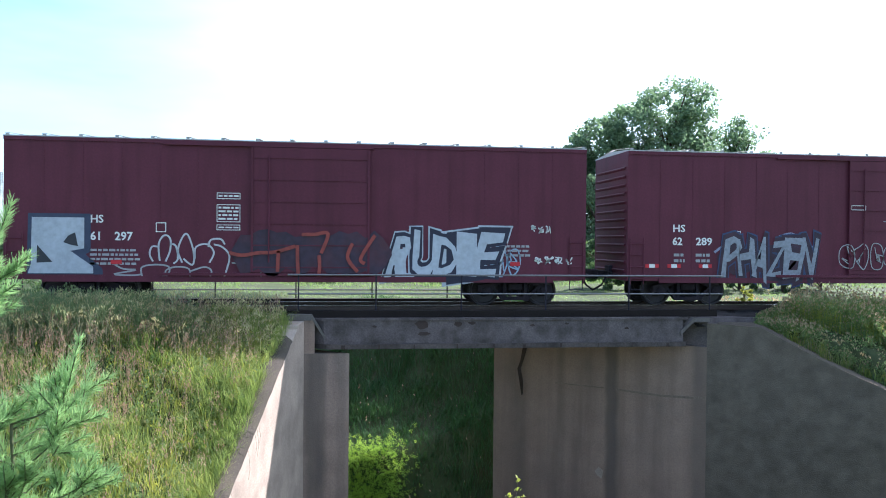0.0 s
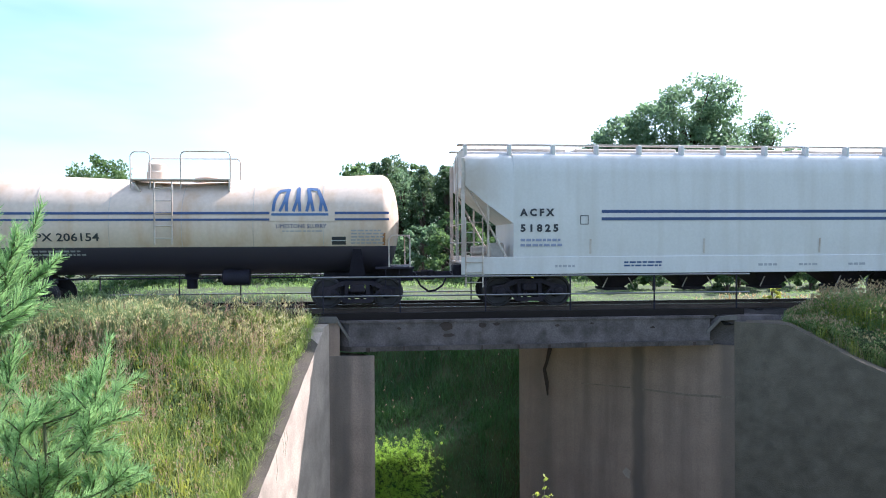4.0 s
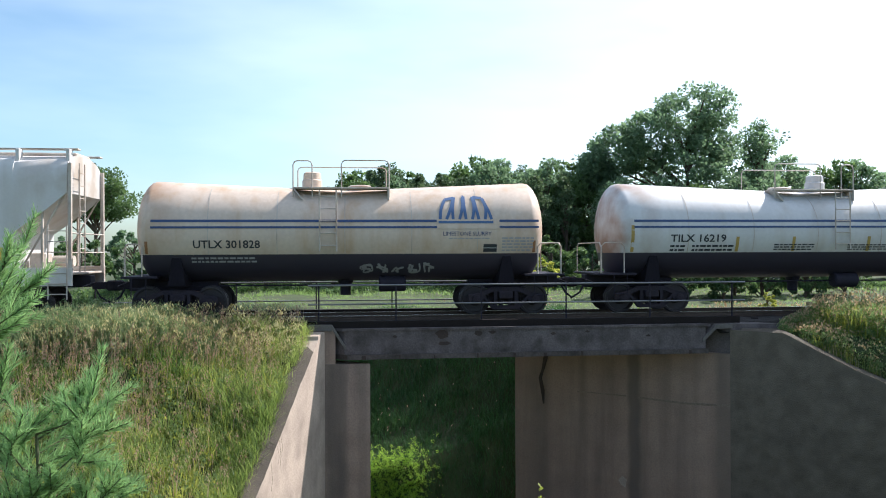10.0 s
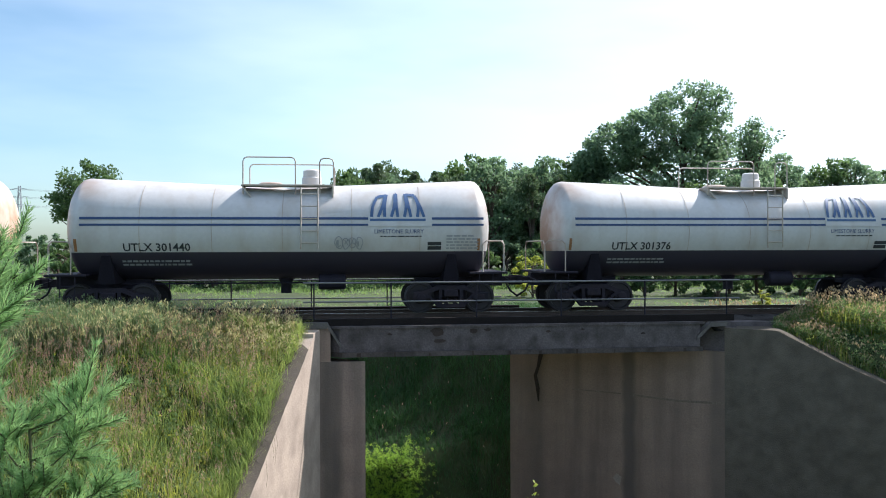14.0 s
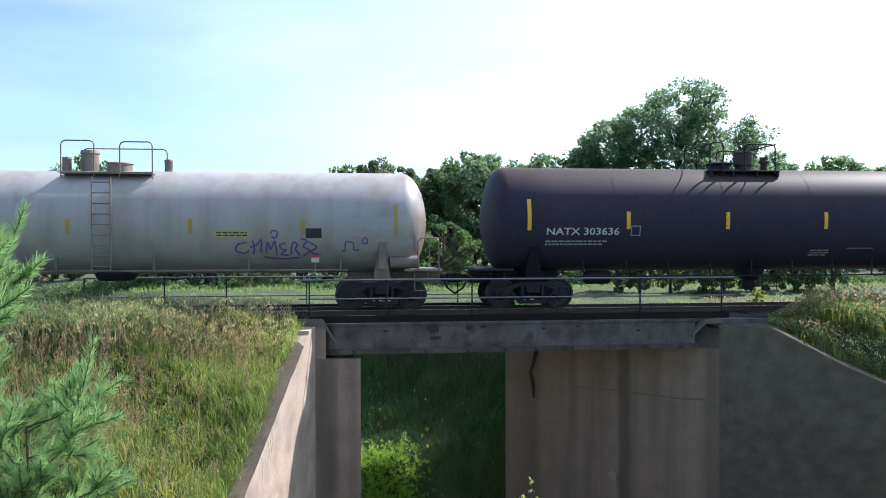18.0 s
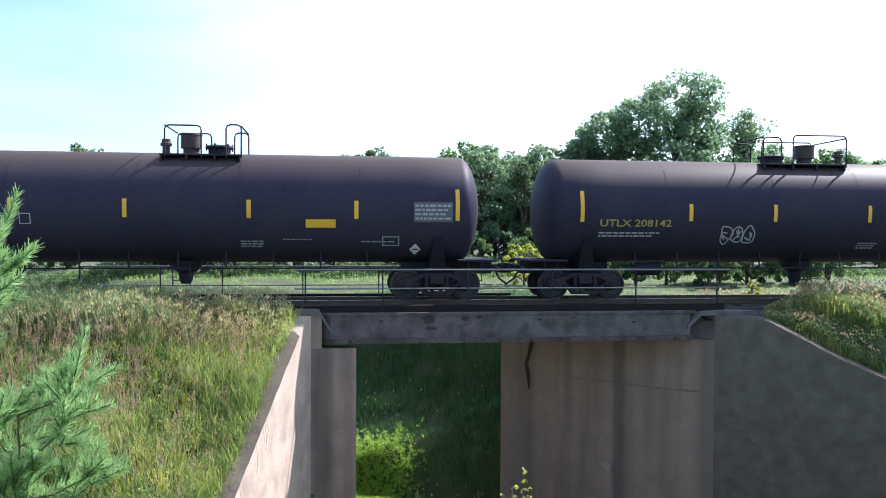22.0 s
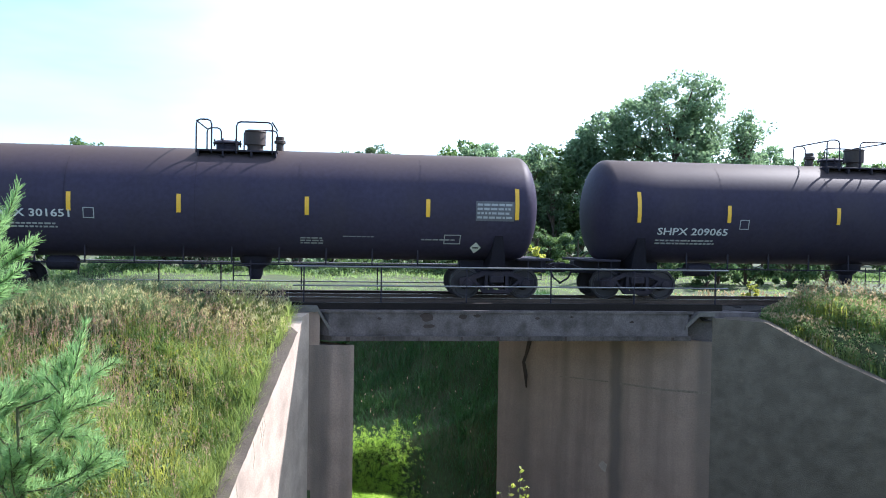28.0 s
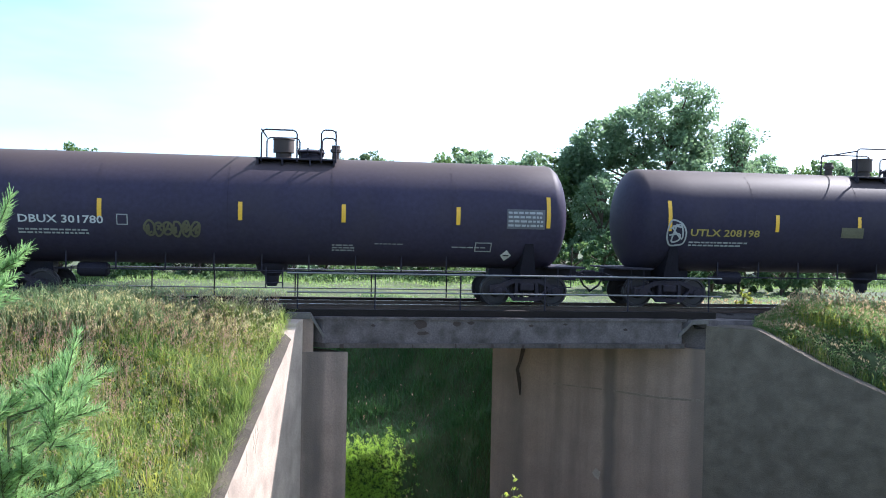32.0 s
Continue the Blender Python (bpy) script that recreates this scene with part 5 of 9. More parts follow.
REFLECT = {20: (-7.46, -4.43, -1.3, 1.89, 4.69, 7.78), 21: (-7.47, -4.05, -1.36, 1.78, 4.47, 7.77), 22: (-7.46, -4.0, -1.42, 1.82, 4.37, 7.77), 23: (-7.51, -4.57, -1.57, 1.81, 4.84, 7.78),
           24: (-7.49, -4.1, -1.38, 1.74, 4.36, 7.75), 25: (-7.59, -4.62, -1.86, 1.11, 4.53, 7.77), 26: (-7.56, -4.55, -1.7, 1.22, 4.42, 7.81), 27: (-7.57, -4.7, -1.65, 1.28, 4.39, 7.88),
           28: (-7.57, -4.7, -1.7, 1.7, 5.2, 7.88), 29: (-7.57, -4.72, -1.78, 1.76, 5.24, 7.88), 30: (-7.56, -4.71, -1.13, 1.13, 5.21, 7.86), 31: (-7.92, -4.9, -1.9, 1.71, 5.61, 8.17),
           32: (-7.77, -4.59, -1.63, 1.67, 4.58, 7.87), 33: (-7.79, -4.8, -1.0, 1.9, 5.23, 7.94), 34: (-7.61, -4.14, -1.4, 1.8, 4.4, 7.8)}
PLATFORM = {20: -0.42, 21: -0.05, 22: -0.07, 23: 0.38, 24: -0.06, 25: -0.52, 26: -0.47, 27: -0.23, 28: -0.3, 29: -0.28, 30: -0.02, 31: 0.33, 32: 0.53, 33: 0.5, 34: 0.3}
DOME_SIDE = {21: -1, 22: -1, 23: -1, 32: -1, 33: -1, 34: -1}


def black_tank(i, mark, yellow_mark=False, banner=False, form="natx", tag=None):
    L = CAR_L[i]
    R, zc = 1.62, 2.57
    root = car_root(i, "tank_car", "dusty black tank car with yellow reflectors" + (" and a white firm banner" if banner else ""), "tank car", "cars of the freight train")
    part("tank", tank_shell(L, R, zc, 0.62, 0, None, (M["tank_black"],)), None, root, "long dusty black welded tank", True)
    surf = tank_side(L, R, zc, 0, 0)
    gl, gr = gaps(i)
    tx = L / 2 - 1.36
    truck(root, -tx, i)
    truck(root, tx, i)
    end_gear(root, L, R, zc, tx, gl, gr, M["black"])
    for k in (1, 2, 3, 4):
        u = -L / 2 + L * k / 5 + (0.4 if k < 3 else -0.2)
        pts = [(u + du, zc - 0.6 + (R * 0.97 + 0.6) * j / 12) for j in range(13) for du in (-0.01, 0.01)]
        put("weld_seam", pts, [(2 * j, 2 * j + 1, 2 * j + 3, 2 * j + 2) for j in range(12)], surf, M["tank_black"], root)
    # reflectors: tall ones at the ends, short ones between
    fr = REFLECT[i]
    for k, u in enumerate(fr):
        tallr = k in (0, len(fr) - 1)
        patch(root, u - 0.06, u + 0.06, 2.20 if tallr else 2.24, 3.12 if tallr else 2.76, M["yellow"], surf, "reflector", "yellow reflective strip", nv=4)
    m = M["dim_yellow"] if yellow_mark else M["mark_white"]
    word(root, mark, -6.95, 2.07 - (0.22 if i in (30, 31) else 0), 0.31, m, surf, fat=0.005, tall=0.95, span=2.25)
    print_rows(root, -6.95, 1.74 - (0.2 if i in (30, 31) else 0), 1.9, 0.18, 2, M["dim_white"], surf, i)
    if form == "natx":
        outline(root, -4.35, -4.05, 2.04, 2.34, 0.025, M["dim_white"], surf)
    print_rows(root, L * 0.29, 1.55, 1.0, 0.07, 1, M["dim_white"], surf, i + 3)
    print_rows(root, L * 0.09, 1.40, 0.65, 0.22, 3, M["dim_white"], surf, i + 4)
    print_rows(root, L * 0.16, 1.62, 0.9, 0.05, 1, M["dim_white"], surf, i + 5)
    patch(root, L / 2 - 2.1, L / 2 - 0.95, 2.16, 2.74, M["panel_grey"], surf, "data_panel", "grey stencilled data panel", nv=4)
    print_rows(root, L / 2 - 2.06, 2.2, 1.05, 0.5, 4, M["dim_white"], lambda u, v: surf(u, v, 0.018), i + 6)
    outline(root, L / 2 - 3.0, L / 2 - 2.5, 1.46, 1.74, 0.03, M["dim_white"], surf)
    # hazard diamond
    du, dv, q = L / 2 - 2.02, 1.36, 0.17
    put("placard", [(du - q, dv), (du, dv - q), (du + q, dv), (du, dv + q)], [(0, 1, 2, 3)], surf, M["white"], root, "small white and red hazard diamond")
    patch(root, du - 0.09, du + 0.09, dv - 0.02, dv + 0.02, M["ink"], lambda u, v: surf(u, v, 0.018), "placard_band")
    if banner:
        bu, sl = banner, -0.36
        w, v0, v1 = 2.85, 2.66, 3.46
        patch(root, bu + 0.30, bu + 0.30 + w, v0, v1, M["white"], lambda u, v: surf(u, v, 0.02), "banner", "white slanted firm banner", slant=sl, nu=8, nv=6)
        patch(root, bu + 0.36, bu + 0.74, v0 + 0.04, v1 - 0.04, M["navy"], lambda u, v: surf(u, v, 0.03), "banner_block", slant=sl, nv=6)
        for k in range(4):
            patch(root, bu + 0.46 - 0.045 * k + 0.0, bu + 0.60 - 0.045 * k, v0 + 0.10 + 0.16 * k, v0 + 0.20 + 0.16 * k, M["pale_blue"], lambda u, v: surf(u, v, 0.04), "banner_bar")
        for row, (a, b) in enumerate(((0.92, 2.72), (1.05, 2.66))):
            rng = random.Random(row)
            x, left = bu + a - 0.05 * (1 - row), 9
            while x < bu + b:
                ln = rng.uniform(0.07, 0.13)
                patch(root, x, min(x + ln, bu + b), v0 + 0.44 - 0.28 * row, v0 + 0.59 - 0.28 * row + (0.05 if left == 9 else rng.choice((0, 0, 0.03))), M["mark_blue"], lambda u, v: surf(u, v, 0.03), "banner_bar")
                left -= 1
                x += ln + (0.035 if left else 0.13)
                left = left or 9
    # top works
    zt = zc + R
    bk = M["black"]
    shift = PLATFORM[i]
    flip = DOME_SIDE.get(i, 1)
    pw = 1.15 if form == "natx" else 1.4
    p = part("top_platform", Geo().slab(shift - pw, shift + pw, -0.98, -0.55, zt - 0.14, zt - 0.09, 0.005), bk, root, "black bar walkway beside the manway")
    part("top_platform", Geo().slab(shift - pw, shift + pw, 0.55, 0.98, zt - 0.14, zt - 0.09, 0.005), bk, root, "black bar walkway beside the manway")
    for x in (-pw + 0.05, -0.4, 0.4, pw - 0.05):
        part("platform_bracket", Geo().slab(shift + x - 0.025, shift + x + 0.025, -1.0, 1.0, zt - 0.30, zt - 0.14, 0.005), bk, root)
    def bay(a, b, y, h):
        """A hooped rail with a post at its outer end and a mid bar."""
        a, b = sorted((shift + flip * a, shift + flip * b))
        pipe_rail(p, (a, b), y, zt - 0.2, zt + h, bk, r=0.024)
    for y in (-0.97, 0.97):
        if form == "natx":
            bay(-1.15, -0.72, y, 0.76)
            bay(-0.02, 1.0, y, 0.72)
        else:
            bay(-0.40, 1.40, y, 0.80)
            bay(-1.40, -0.80, y, 0.72)
    for a in ((-1.15, 1.0) if form == "natx" else (-1.40, 1.40)):
        x = shift + flip * a
        part("cross_rail", Geo().rod([(x, -0.97, zt + 0.72), (x, 0.97, zt + 0.72)], 0.022, 6), bk, p)
    dome = Geo()
    dx = shift + (0.42 if form == "natx" else 0.55) * flip
    dome.lathe([(zt - 0.1, 0.24), (zt + 0.14, 0.24), (zt + 0.15, 0.31), (zt + 0.52, 0.31), (zt + 0.54, 0.33), (zt + 0.58, 0.32), (zt + 0.60, 0.04)], "z", (dx, 0, 0), 18)
    part("dome", dome, M["dome"], root, "brown-black round valve dome", True)
    mx = shift - (0.40 if form == "natx" else 0.62) * flip
    man = Geo()
    man.lathe([(zt - 0.1, 0.33), (zt + 0.14, 0.33), (zt + 0.16, 0.42), (zt + 0.20, 0.42), (zt + 0.25, 0.34), (zt + 0.28, 0.05)], "z", (mx, 0, 0), 18)
    part("manway", man, bk, root, "", True)
    for k in range(6):
        a = 2 * math.pi * k / 6 + 0.3
        part("manway_bolt", Geo().rod([(mx + 0.38 * math.cos(a), 0.38 * math.sin(a), zt + 0.08), (mx + 0.38 * math.cos(a), 0.38 * math.sin(a), zt + 0.29)], 0.025, 6), bk, root)
    v = Geo()
    vx = shift + (1.15 if form == "natx" else 1.75) * flip * (-1 if i in (30, 31, 33) else 1)
    v.lathe([(zt - 0.1, 0.12), (zt + 0.20, 0.11), (zt + 0.22, 0.17), (zt + 0.30, 0.17), (zt + 0.32, 0.13), (zt + 0.42, 0.13), (zt + 0.43, 0.03)], "z", (vx, 0, 0), 12)
    part("relief_valve", v, M["dome"], root, "", True)
    # pipes and gear below the tank
    g = Geo()
    g.rod([(-tx + 1.3, -1.05, 0.80), (tx - 1.3, -1.05, 0.80)], 0.022, 6)
    k = -tx + 1.6
    part("side_pipe", g, bk, root)
    while k < tx - 1.4:
        part("pipe_hanger", Geo().slab(k - 0.02, k + 0.02, -1.07, -1.03, 0.78, 1.28, 0.004), bk, root)
        k += 1.35
    g = Geo()
    g.lathe([(0.30, 0.14), (0.42, 0.20), (0.62, 0.22), (0.80, 0.45), (1.0, 0.5)], "z", (0.2 * flip, 0, 0), 14)
    part("outlet_valve", g, bk, root, "", True)
    g = Geo()
    g.lathe([(-0.42, 0.16), (-0.36, 0.21), (0.36, 0.21), (0.42, 0.16)], "x", (-tx + 2.2, -0.5, 0.76), 12)
    part("air_reservoir", g, bk, root, "", True)
    ladder(root, -0.25, 0.22, -R - 0.08, 0.35, 0.92, bk, 2, 0.014)
    if tag:
        tag(root, surf, L)
    return root


def grey_tank(i):
    L = CAR_L[i]
    R, zc = 1.52, 2.46
    root = car_root(i, "tank_car", "light grey pressure tank car with a grimy lower half", "tank car", "cars of the freight train")
    part("tank", tank_shell(L, R, zc, 0.75, 0, None, (M["tank_pale"],)), None, root, "long light grey welded tank", True)
    surf = tank_side(L, R, zc, 0, 0)
    gl, gr = gaps(i)
    tx = L / 2 - 1.4
    truck(root, -tx, i)
    truck(root, tx, i)
    end_gear(root, L, R, zc, tx, gl, gr, M["tank_frame"], M["tank_frame"])
    for k, fu in enumerate((0.09, 0.265, 0.45, 0.63, 0.80, 0.945)):
        u = -L / 2 + L * fu
        tl = k in (0, 5)
        patch(root, u - 0.055, u + 0.055, 2.05 if tl else 2.1, 2.95 if tl else 2.52, M["ochre_paint"], surf, "reflector", nv=4)
    word(root, "NTLX 1068", -L / 2 + 2.35, 2.28, 0.37, M["ink"], surf, fat=0.008, tall=0.9)
    print_rows(root, -L / 2 + 2.3, 1.93, 1.9, 0.25, 2, M["ink"], surf, 4)
    outline(root, -L / 2 + 4.75, -L / 2 + 5.05, 2.27, 2.55, 0.02, M["ink"], surf)
    patch(root, 3.05, 4.0, 2.0, 2.2, M["straw_paint"], surf, "data_panel", nv=2)
    print_rows(root, 3.1, 2.02, 0.85, 0.16, 2, M["ink"], lambda u, v: surf(u, v, 0.018), 3)
    patch(root, 5.6, 6.05, 1.98, 2.26, M["ink"], surf, "data_panel", nv=2)
    patch(root, L / 2 - 2.3, L / 2 - 1.05, 2.05, 2.6, M["dim_white"], surf, "data_panel", nv=3)
    strokes(root, [[(3.95, 1.86), (3.68, 1.80), (3.62, 1.62), (3.85, 1.55), (3.98, 1.62)],
                  [(4.10, 1.92), (4.14, 1.70), (4.10, 1.52)],
                  [(4.02, 1.72), (4.22, 1.80), (4.34, 1.94), (4.32, 1.56)],
                  [(4.46, 1.54), (4.52, 1.86), (4.60, 1.66), (4.72, 1.90), (4.76, 1.50)],
                  [(4.60, 2.10), (4.68, 2.20), (4.80, 2.14), (4.74, 1.98), (4.62, 2.04)],
                  [(5.02, 1.84), (4.86, 1.78), (4.92, 1.66), (5.04, 1.64), (4.88, 1.52), (5.10, 1.48)],
                  [(5.16, 1.50), (5.22, 1.84), (5.36, 1.80), (5.30, 1.66), (5.42, 1.48)],
                  [(5.46, 1.96), (5.62, 1.90), (5.52, 1.74), (5.70, 1.62), (5.52, 1.46)],
                  [(5.66, 1.88), (5.90, 1.72), (5.72, 1.58), (5.98, 1.50)],
                  [(4.40, 1.44), (4.90, 1.38), (5.40, 1.42)]], 0.045, M["violet"], surf, "violet scribbled tag")
    strokes(root, [[(6.62, 1.62), (6.72, 1.62), (6.74, 1.86), (6.95, 1.84), (6.97, 1.64), (7.12, 1.64)],
                  [(7.22, 1.94), (7.32, 1.98), (7.36, 1.84), (7.24, 1.82), (7.22, 1.94)]], 0.04, M["violet"], surf)
    placard = part("placard", Geo().slab(5.76, 5.98, -1.50, -1.48, 1.28, 1.50, 0.004), M["mark_white"], root, "small red-edged white placard")
    part("placard_edge", Geo().slab(5.76, 5.98, -1.512, -1.501, 1.42, 1.50, 0.002), M["red"], placard)
    part("placard_post", Geo().slab(5.85, 5.89, -1.48, -1.45, 0.95, 1.28, 0.004), M["tank_frame"], root)
    g = Geo()
    g.lathe([(-0.45, 0.02), (-0.44, 0.19), (0.42, 0.19), (0.45, 0.02)], "x", (L / 2 - 0.72, -1.05, 1.27), 16)
    part("brake_cylinder", g, M["tank_frame"], root, "", True)
    zt = zc + R
    t = M["tank_frame"]
    p = part("top_platform", Geo().slab(-1.25, 1.25, -1.02, -0.5, zt - 0.16, zt - 0.10, 0.006), t, root, "grey walkway beside the manway")
    part("top_platform", Geo().slab(-1.25, 1.25, 0.5, 1.02, zt - 0.16, zt - 0.10, 0.006), t, root, "grey walkway beside the manway")
    pipe_rail(p, (-1.25, -0.35), -1.0, zt - 0.3, zt + 0.78, t)
    pipe_rail(p, (0.35, 1.25), -1.0, zt - 0.3, zt + 0.76, t)
    pipe_rail(p, (-1.25, 1.25), 1.0, zt - 0.3, zt + 0.78, t)
    for dx, r, h in ((-0.75, 0.25, 0.6), (0.1, 0.36, 0.25), (-1.4, 0.13, 0.4), (1.5, 0.12, 0.35)):
        g = Geo()
        g.lathe([(zt - 0.1, r), (zt + h * 0.8, r), (zt + h * 0.85, r * 1.1), (zt + h, r * 1.0), (zt + h + 0.02, 0.03)], "z", (dx, 0, 0), 16)
        part("dome", g, t, root, "", True)
    ladder(root, -0.25, 0.25, -R - 0.06, 1.05, zt - 0.3, t, 9, 0.016)
    g = Geo()
    g.rod([(-tx + 1, -R * 0.75, 1.05), (tx - 1, -R * 0.75, 1.05)], 0.03, 6)
    part("side_pipe", g, t, root)
    for k in range(6):
        u = -tx + 1.2 + k * (2 * tx - 2.4) / 5
        part("pipe_hanger", Geo().slab(u - 0.025, u + 0.025, -R * 0.79, -R * 0.74, 1.05, 1.45, 0.005), t, root)
    for s in (-1, 1):
        part("saddle_leg", Geo().slab(s * tx - 0.12, s * tx + 0.12, -1.40, -1.25, 1.05, 1.95, 0.02), t, root)
    g = Geo()
    g.lathe([(0.75, 0.5), (0.92, 0.62), (1.05, 0.6)], "z", (0, 0, 0), 16)
    part("sump", g, M["black"], root, "", True)


# ---- box cars ----
def box_car(i, H, z0, body, label, tx, roof, door, opening=None, ribs=0, corr=False):
    """A box car: real walls, roof and ends; door = (u0, u1), opening = (u0, u1) of an open doorway."""
    L, W = CAR_L[i], 1.55
    root = car_root(i, "box_car", label, "box car", "cars of the freight train")
    zt = H - 0.12
    def wall(u0, u1, v0=z0, v1=zt, y0=-W, y1=-W + 0.06):
        g = Geo()
        g.box(u0, u1, y0, y1, v0, v1)
        return g
    if opening:
        a, b = opening
        part("side_wall", wall(-L / 2, a), body, root)
        part("side_wall", wall(b, L / 2), body, root)
        part("side_header", wall(a, b, zt - 0.12, zt), body, root)
        part("side_threshold", wall(a, b, z0, z0 + 0.42), body, root)
    else:
        part("side_wall", wall(-L / 2, L / 2), body, root)
    part("side_wall", wall(-L / 2, L / 2, y0=W - 0.06, y1=W), body, root)
    for s in (-1, 1):
        e = Geo()
        xa, xb = sorted((s * L / 2, s * (L / 2 - 0.06)))
        e.box(xa, xb, -W + 0.062, W - 0.062, z0, zt)
        end = part("end_wall", e, body, root, "corrugated steel end")
        k = z0 + 0.3
        while k < zt - 0.25:
            part("end_rib", Geo().rod([(s * (L / 2), -W + 0.2, k), (s * (L / 2), W - 0.2, k)], 0.045, 6), body, end)
            k += 0.26
        ladder(root, s * (L / 2 - 0.50), s * (L / 2 - 0.08), -W - 0.035, z0 - 0.1, z0 + 1.3, body, 4, 0.013)
    part("floor", Geo().box(-L / 2 + 0.07, L / 2 - 0.07, -W + 0.065, W - 0.065, 1.05, 1.12), M["interior"], root)
    # roof: shallow pitch with cross ribs
    r = Geo()
    r.prism([(-W - 0.015, zt), (W + 0.015, zt), (W + 0.015, zt + 0.03), (0, H), (-W - 0.015, zt + 0.03)], "x", -L / 2 - 0.01, L / 2 + 0.01)
    part("roof", r, roof, root)
    n = 17
    if ribs:
        for k in range(n + 1):
            x = -L / 2 + 0.1 + (L - 0.2) * k / n
            g = Geo()
            g.add([(x - 0.06, -W - 0.012, zt + 0.085), (x + 0.06, -W - 0.012, zt + 0.085), (x + 0.06, 0, H + 0.075), (x - 0.06, 0, H + 0.075), (x - 0.04, W, zt + 0.032), (x + 0.04, W, zt + 0.032),
                   (x - 0.04, -W - 0.012, zt + 0.0), (x + 0.04, -W - 0.012, zt + 0.0)], [(0, 1, 2, 3), (3, 2, 5, 4), (6, 7, 1, 0)])
            part("roof_rib", g, roof, root)
    # eave and sill angles
    part("eave", Geo().box(-L / 2, L / 2, -W - 0.03, -W - 0.001, zt - 0.10, zt - 0.005), body, root)
    part("side_sill", Geo().box(-L / 2 + 1.0, L / 2 - 1.0, -W - 0.025, -W - 0.001, z0 - 0.06, z0 + 0.10), body, root)
    # vertical panel seams
    m = ribs or 12
    for k in range(1, m):
        u = -L / 2 + L * k / m
        if opening and opening[0] - 0.2 < u < opening[1] + 0.2 or door and door[0] - 0.1 < u < door[1] + 0.1:
            continue
        wd = 0.05 if corr else 0.02
        part("side_post", Geo().box(u - wd, u + wd, -W - (0.022 if corr else 0.008), -W - 0.001, z0 + 0.11, zt - 0.11), body, root)
    if corr:
        for k in range(1, 12):
            v = z0 + 0.15 + (zt - z0 - 0.3) * k / 12
            for ua, ub in ((-L / 2 + 0.1, opening[0] - 0.1), (door[1] + 0.05, L / 2 - 0.1)):
                part("corrugation", Geo().box(ua, ub, -W - 0.014, -W - 0.001, v - 0.03, v + 0.02), body, root)
    if door:
        a, b = door
        d = Geo()
        y1 = -W - (0.03 if not opening else 0.035)
        d.box(a, b, y1 - 0.04, y1, z0 + 0.22, zt - 0.16)
        dd = part("door", d, body, root, "sliding steel side door")
        v = z0 + 0.35
        step = 0.17 if corr else 0.62
        while v < zt - 0.3:
            part("door_rib", Geo().box(a + 0.04, b - 0.04, y1 - 0.062, y1 - 0.041, v, v + (0.06 if corr else 0.03)), body, dd)
            v += step
        for u in (a + 0.03, b - 0.03):
            part("door_edge", Geo().box(u - 0.03, u + 0.03, y1 - 0.07, y1 - 0.041, z0 + 0.22, zt - 0.16), body, dd)
        if not corr:
            part("lock_bar", Geo().rod([(a + 0.5, y1 - 0.08, z0 + 0.5), (a + 0.5, y1 - 0.08, zt - 0.4)], 0.022, 6), body, dd)
        part("door_track", Geo().box(a - 2.4 if not opening else a - 1.4, b + 0.1, y1 - 0.05, y1 + 0.028, z0 + 0.12, z0 + 0.2), body, root)
        part("door_track", Geo().box(a - 2.4 if not opening else a - 1.4, b + 0.1, y1 - 0.05, y1 + 0.028, zt - 0.15, zt - 0.10), body, root)
    gl, gr = gaps(i)
    truck(root, -tx, i)
    truck(root, tx, i)
    part("centre_sill", Geo().slab(-L / 2 - 0.1, L / 2 + 0.1, -0.25, 0.25, 0.68, 1.05, 0.02), M["black"], root)
    for u in (-3.2, -1.6, 0.0, 1.6, 3.2):
        part("cross_bearer", Geo().hull([(u - 0.06, -0.3, 0.66), (u + 0.06, -0.3, 0.66), (u + 0.06, 0.3, 0.66), (u - 0.06, 0.3, 0.66)],
                                         [(u - 0.06, -1.5, 1.0), (u + 0.06, -1.5, 1.0), (u + 0.06, 1.5, 1.0), (u - 0.06, 1.5, 1.0)]), M["black"], root)
    for s, gap in ((-1, gl), (1, gr)):
        coupler(root, s * (L / 2 + 0.1), s * (L / 2 + gap), s)
        st = Geo()
        xs = s * (L / 2 - 0.3)
        for dx in (-0.2, 0.2):
            st.rod([(xs + dx, -W - 0.02, z0 + 0.05), (xs + dx, -W - 0.02, z0 - 0.28)], 0.014, 5)
        st.rod([(xs - 0.2, -W - 0.02, z0 - 0.27), (xs + 0.2, -W - 0.02, z0 - 0.27)], 0.014, 5)
        part("step", st, M["black"], root)
    return root, flat_side(-W - (0.026 if corr else 0.012)), L, z0, zt


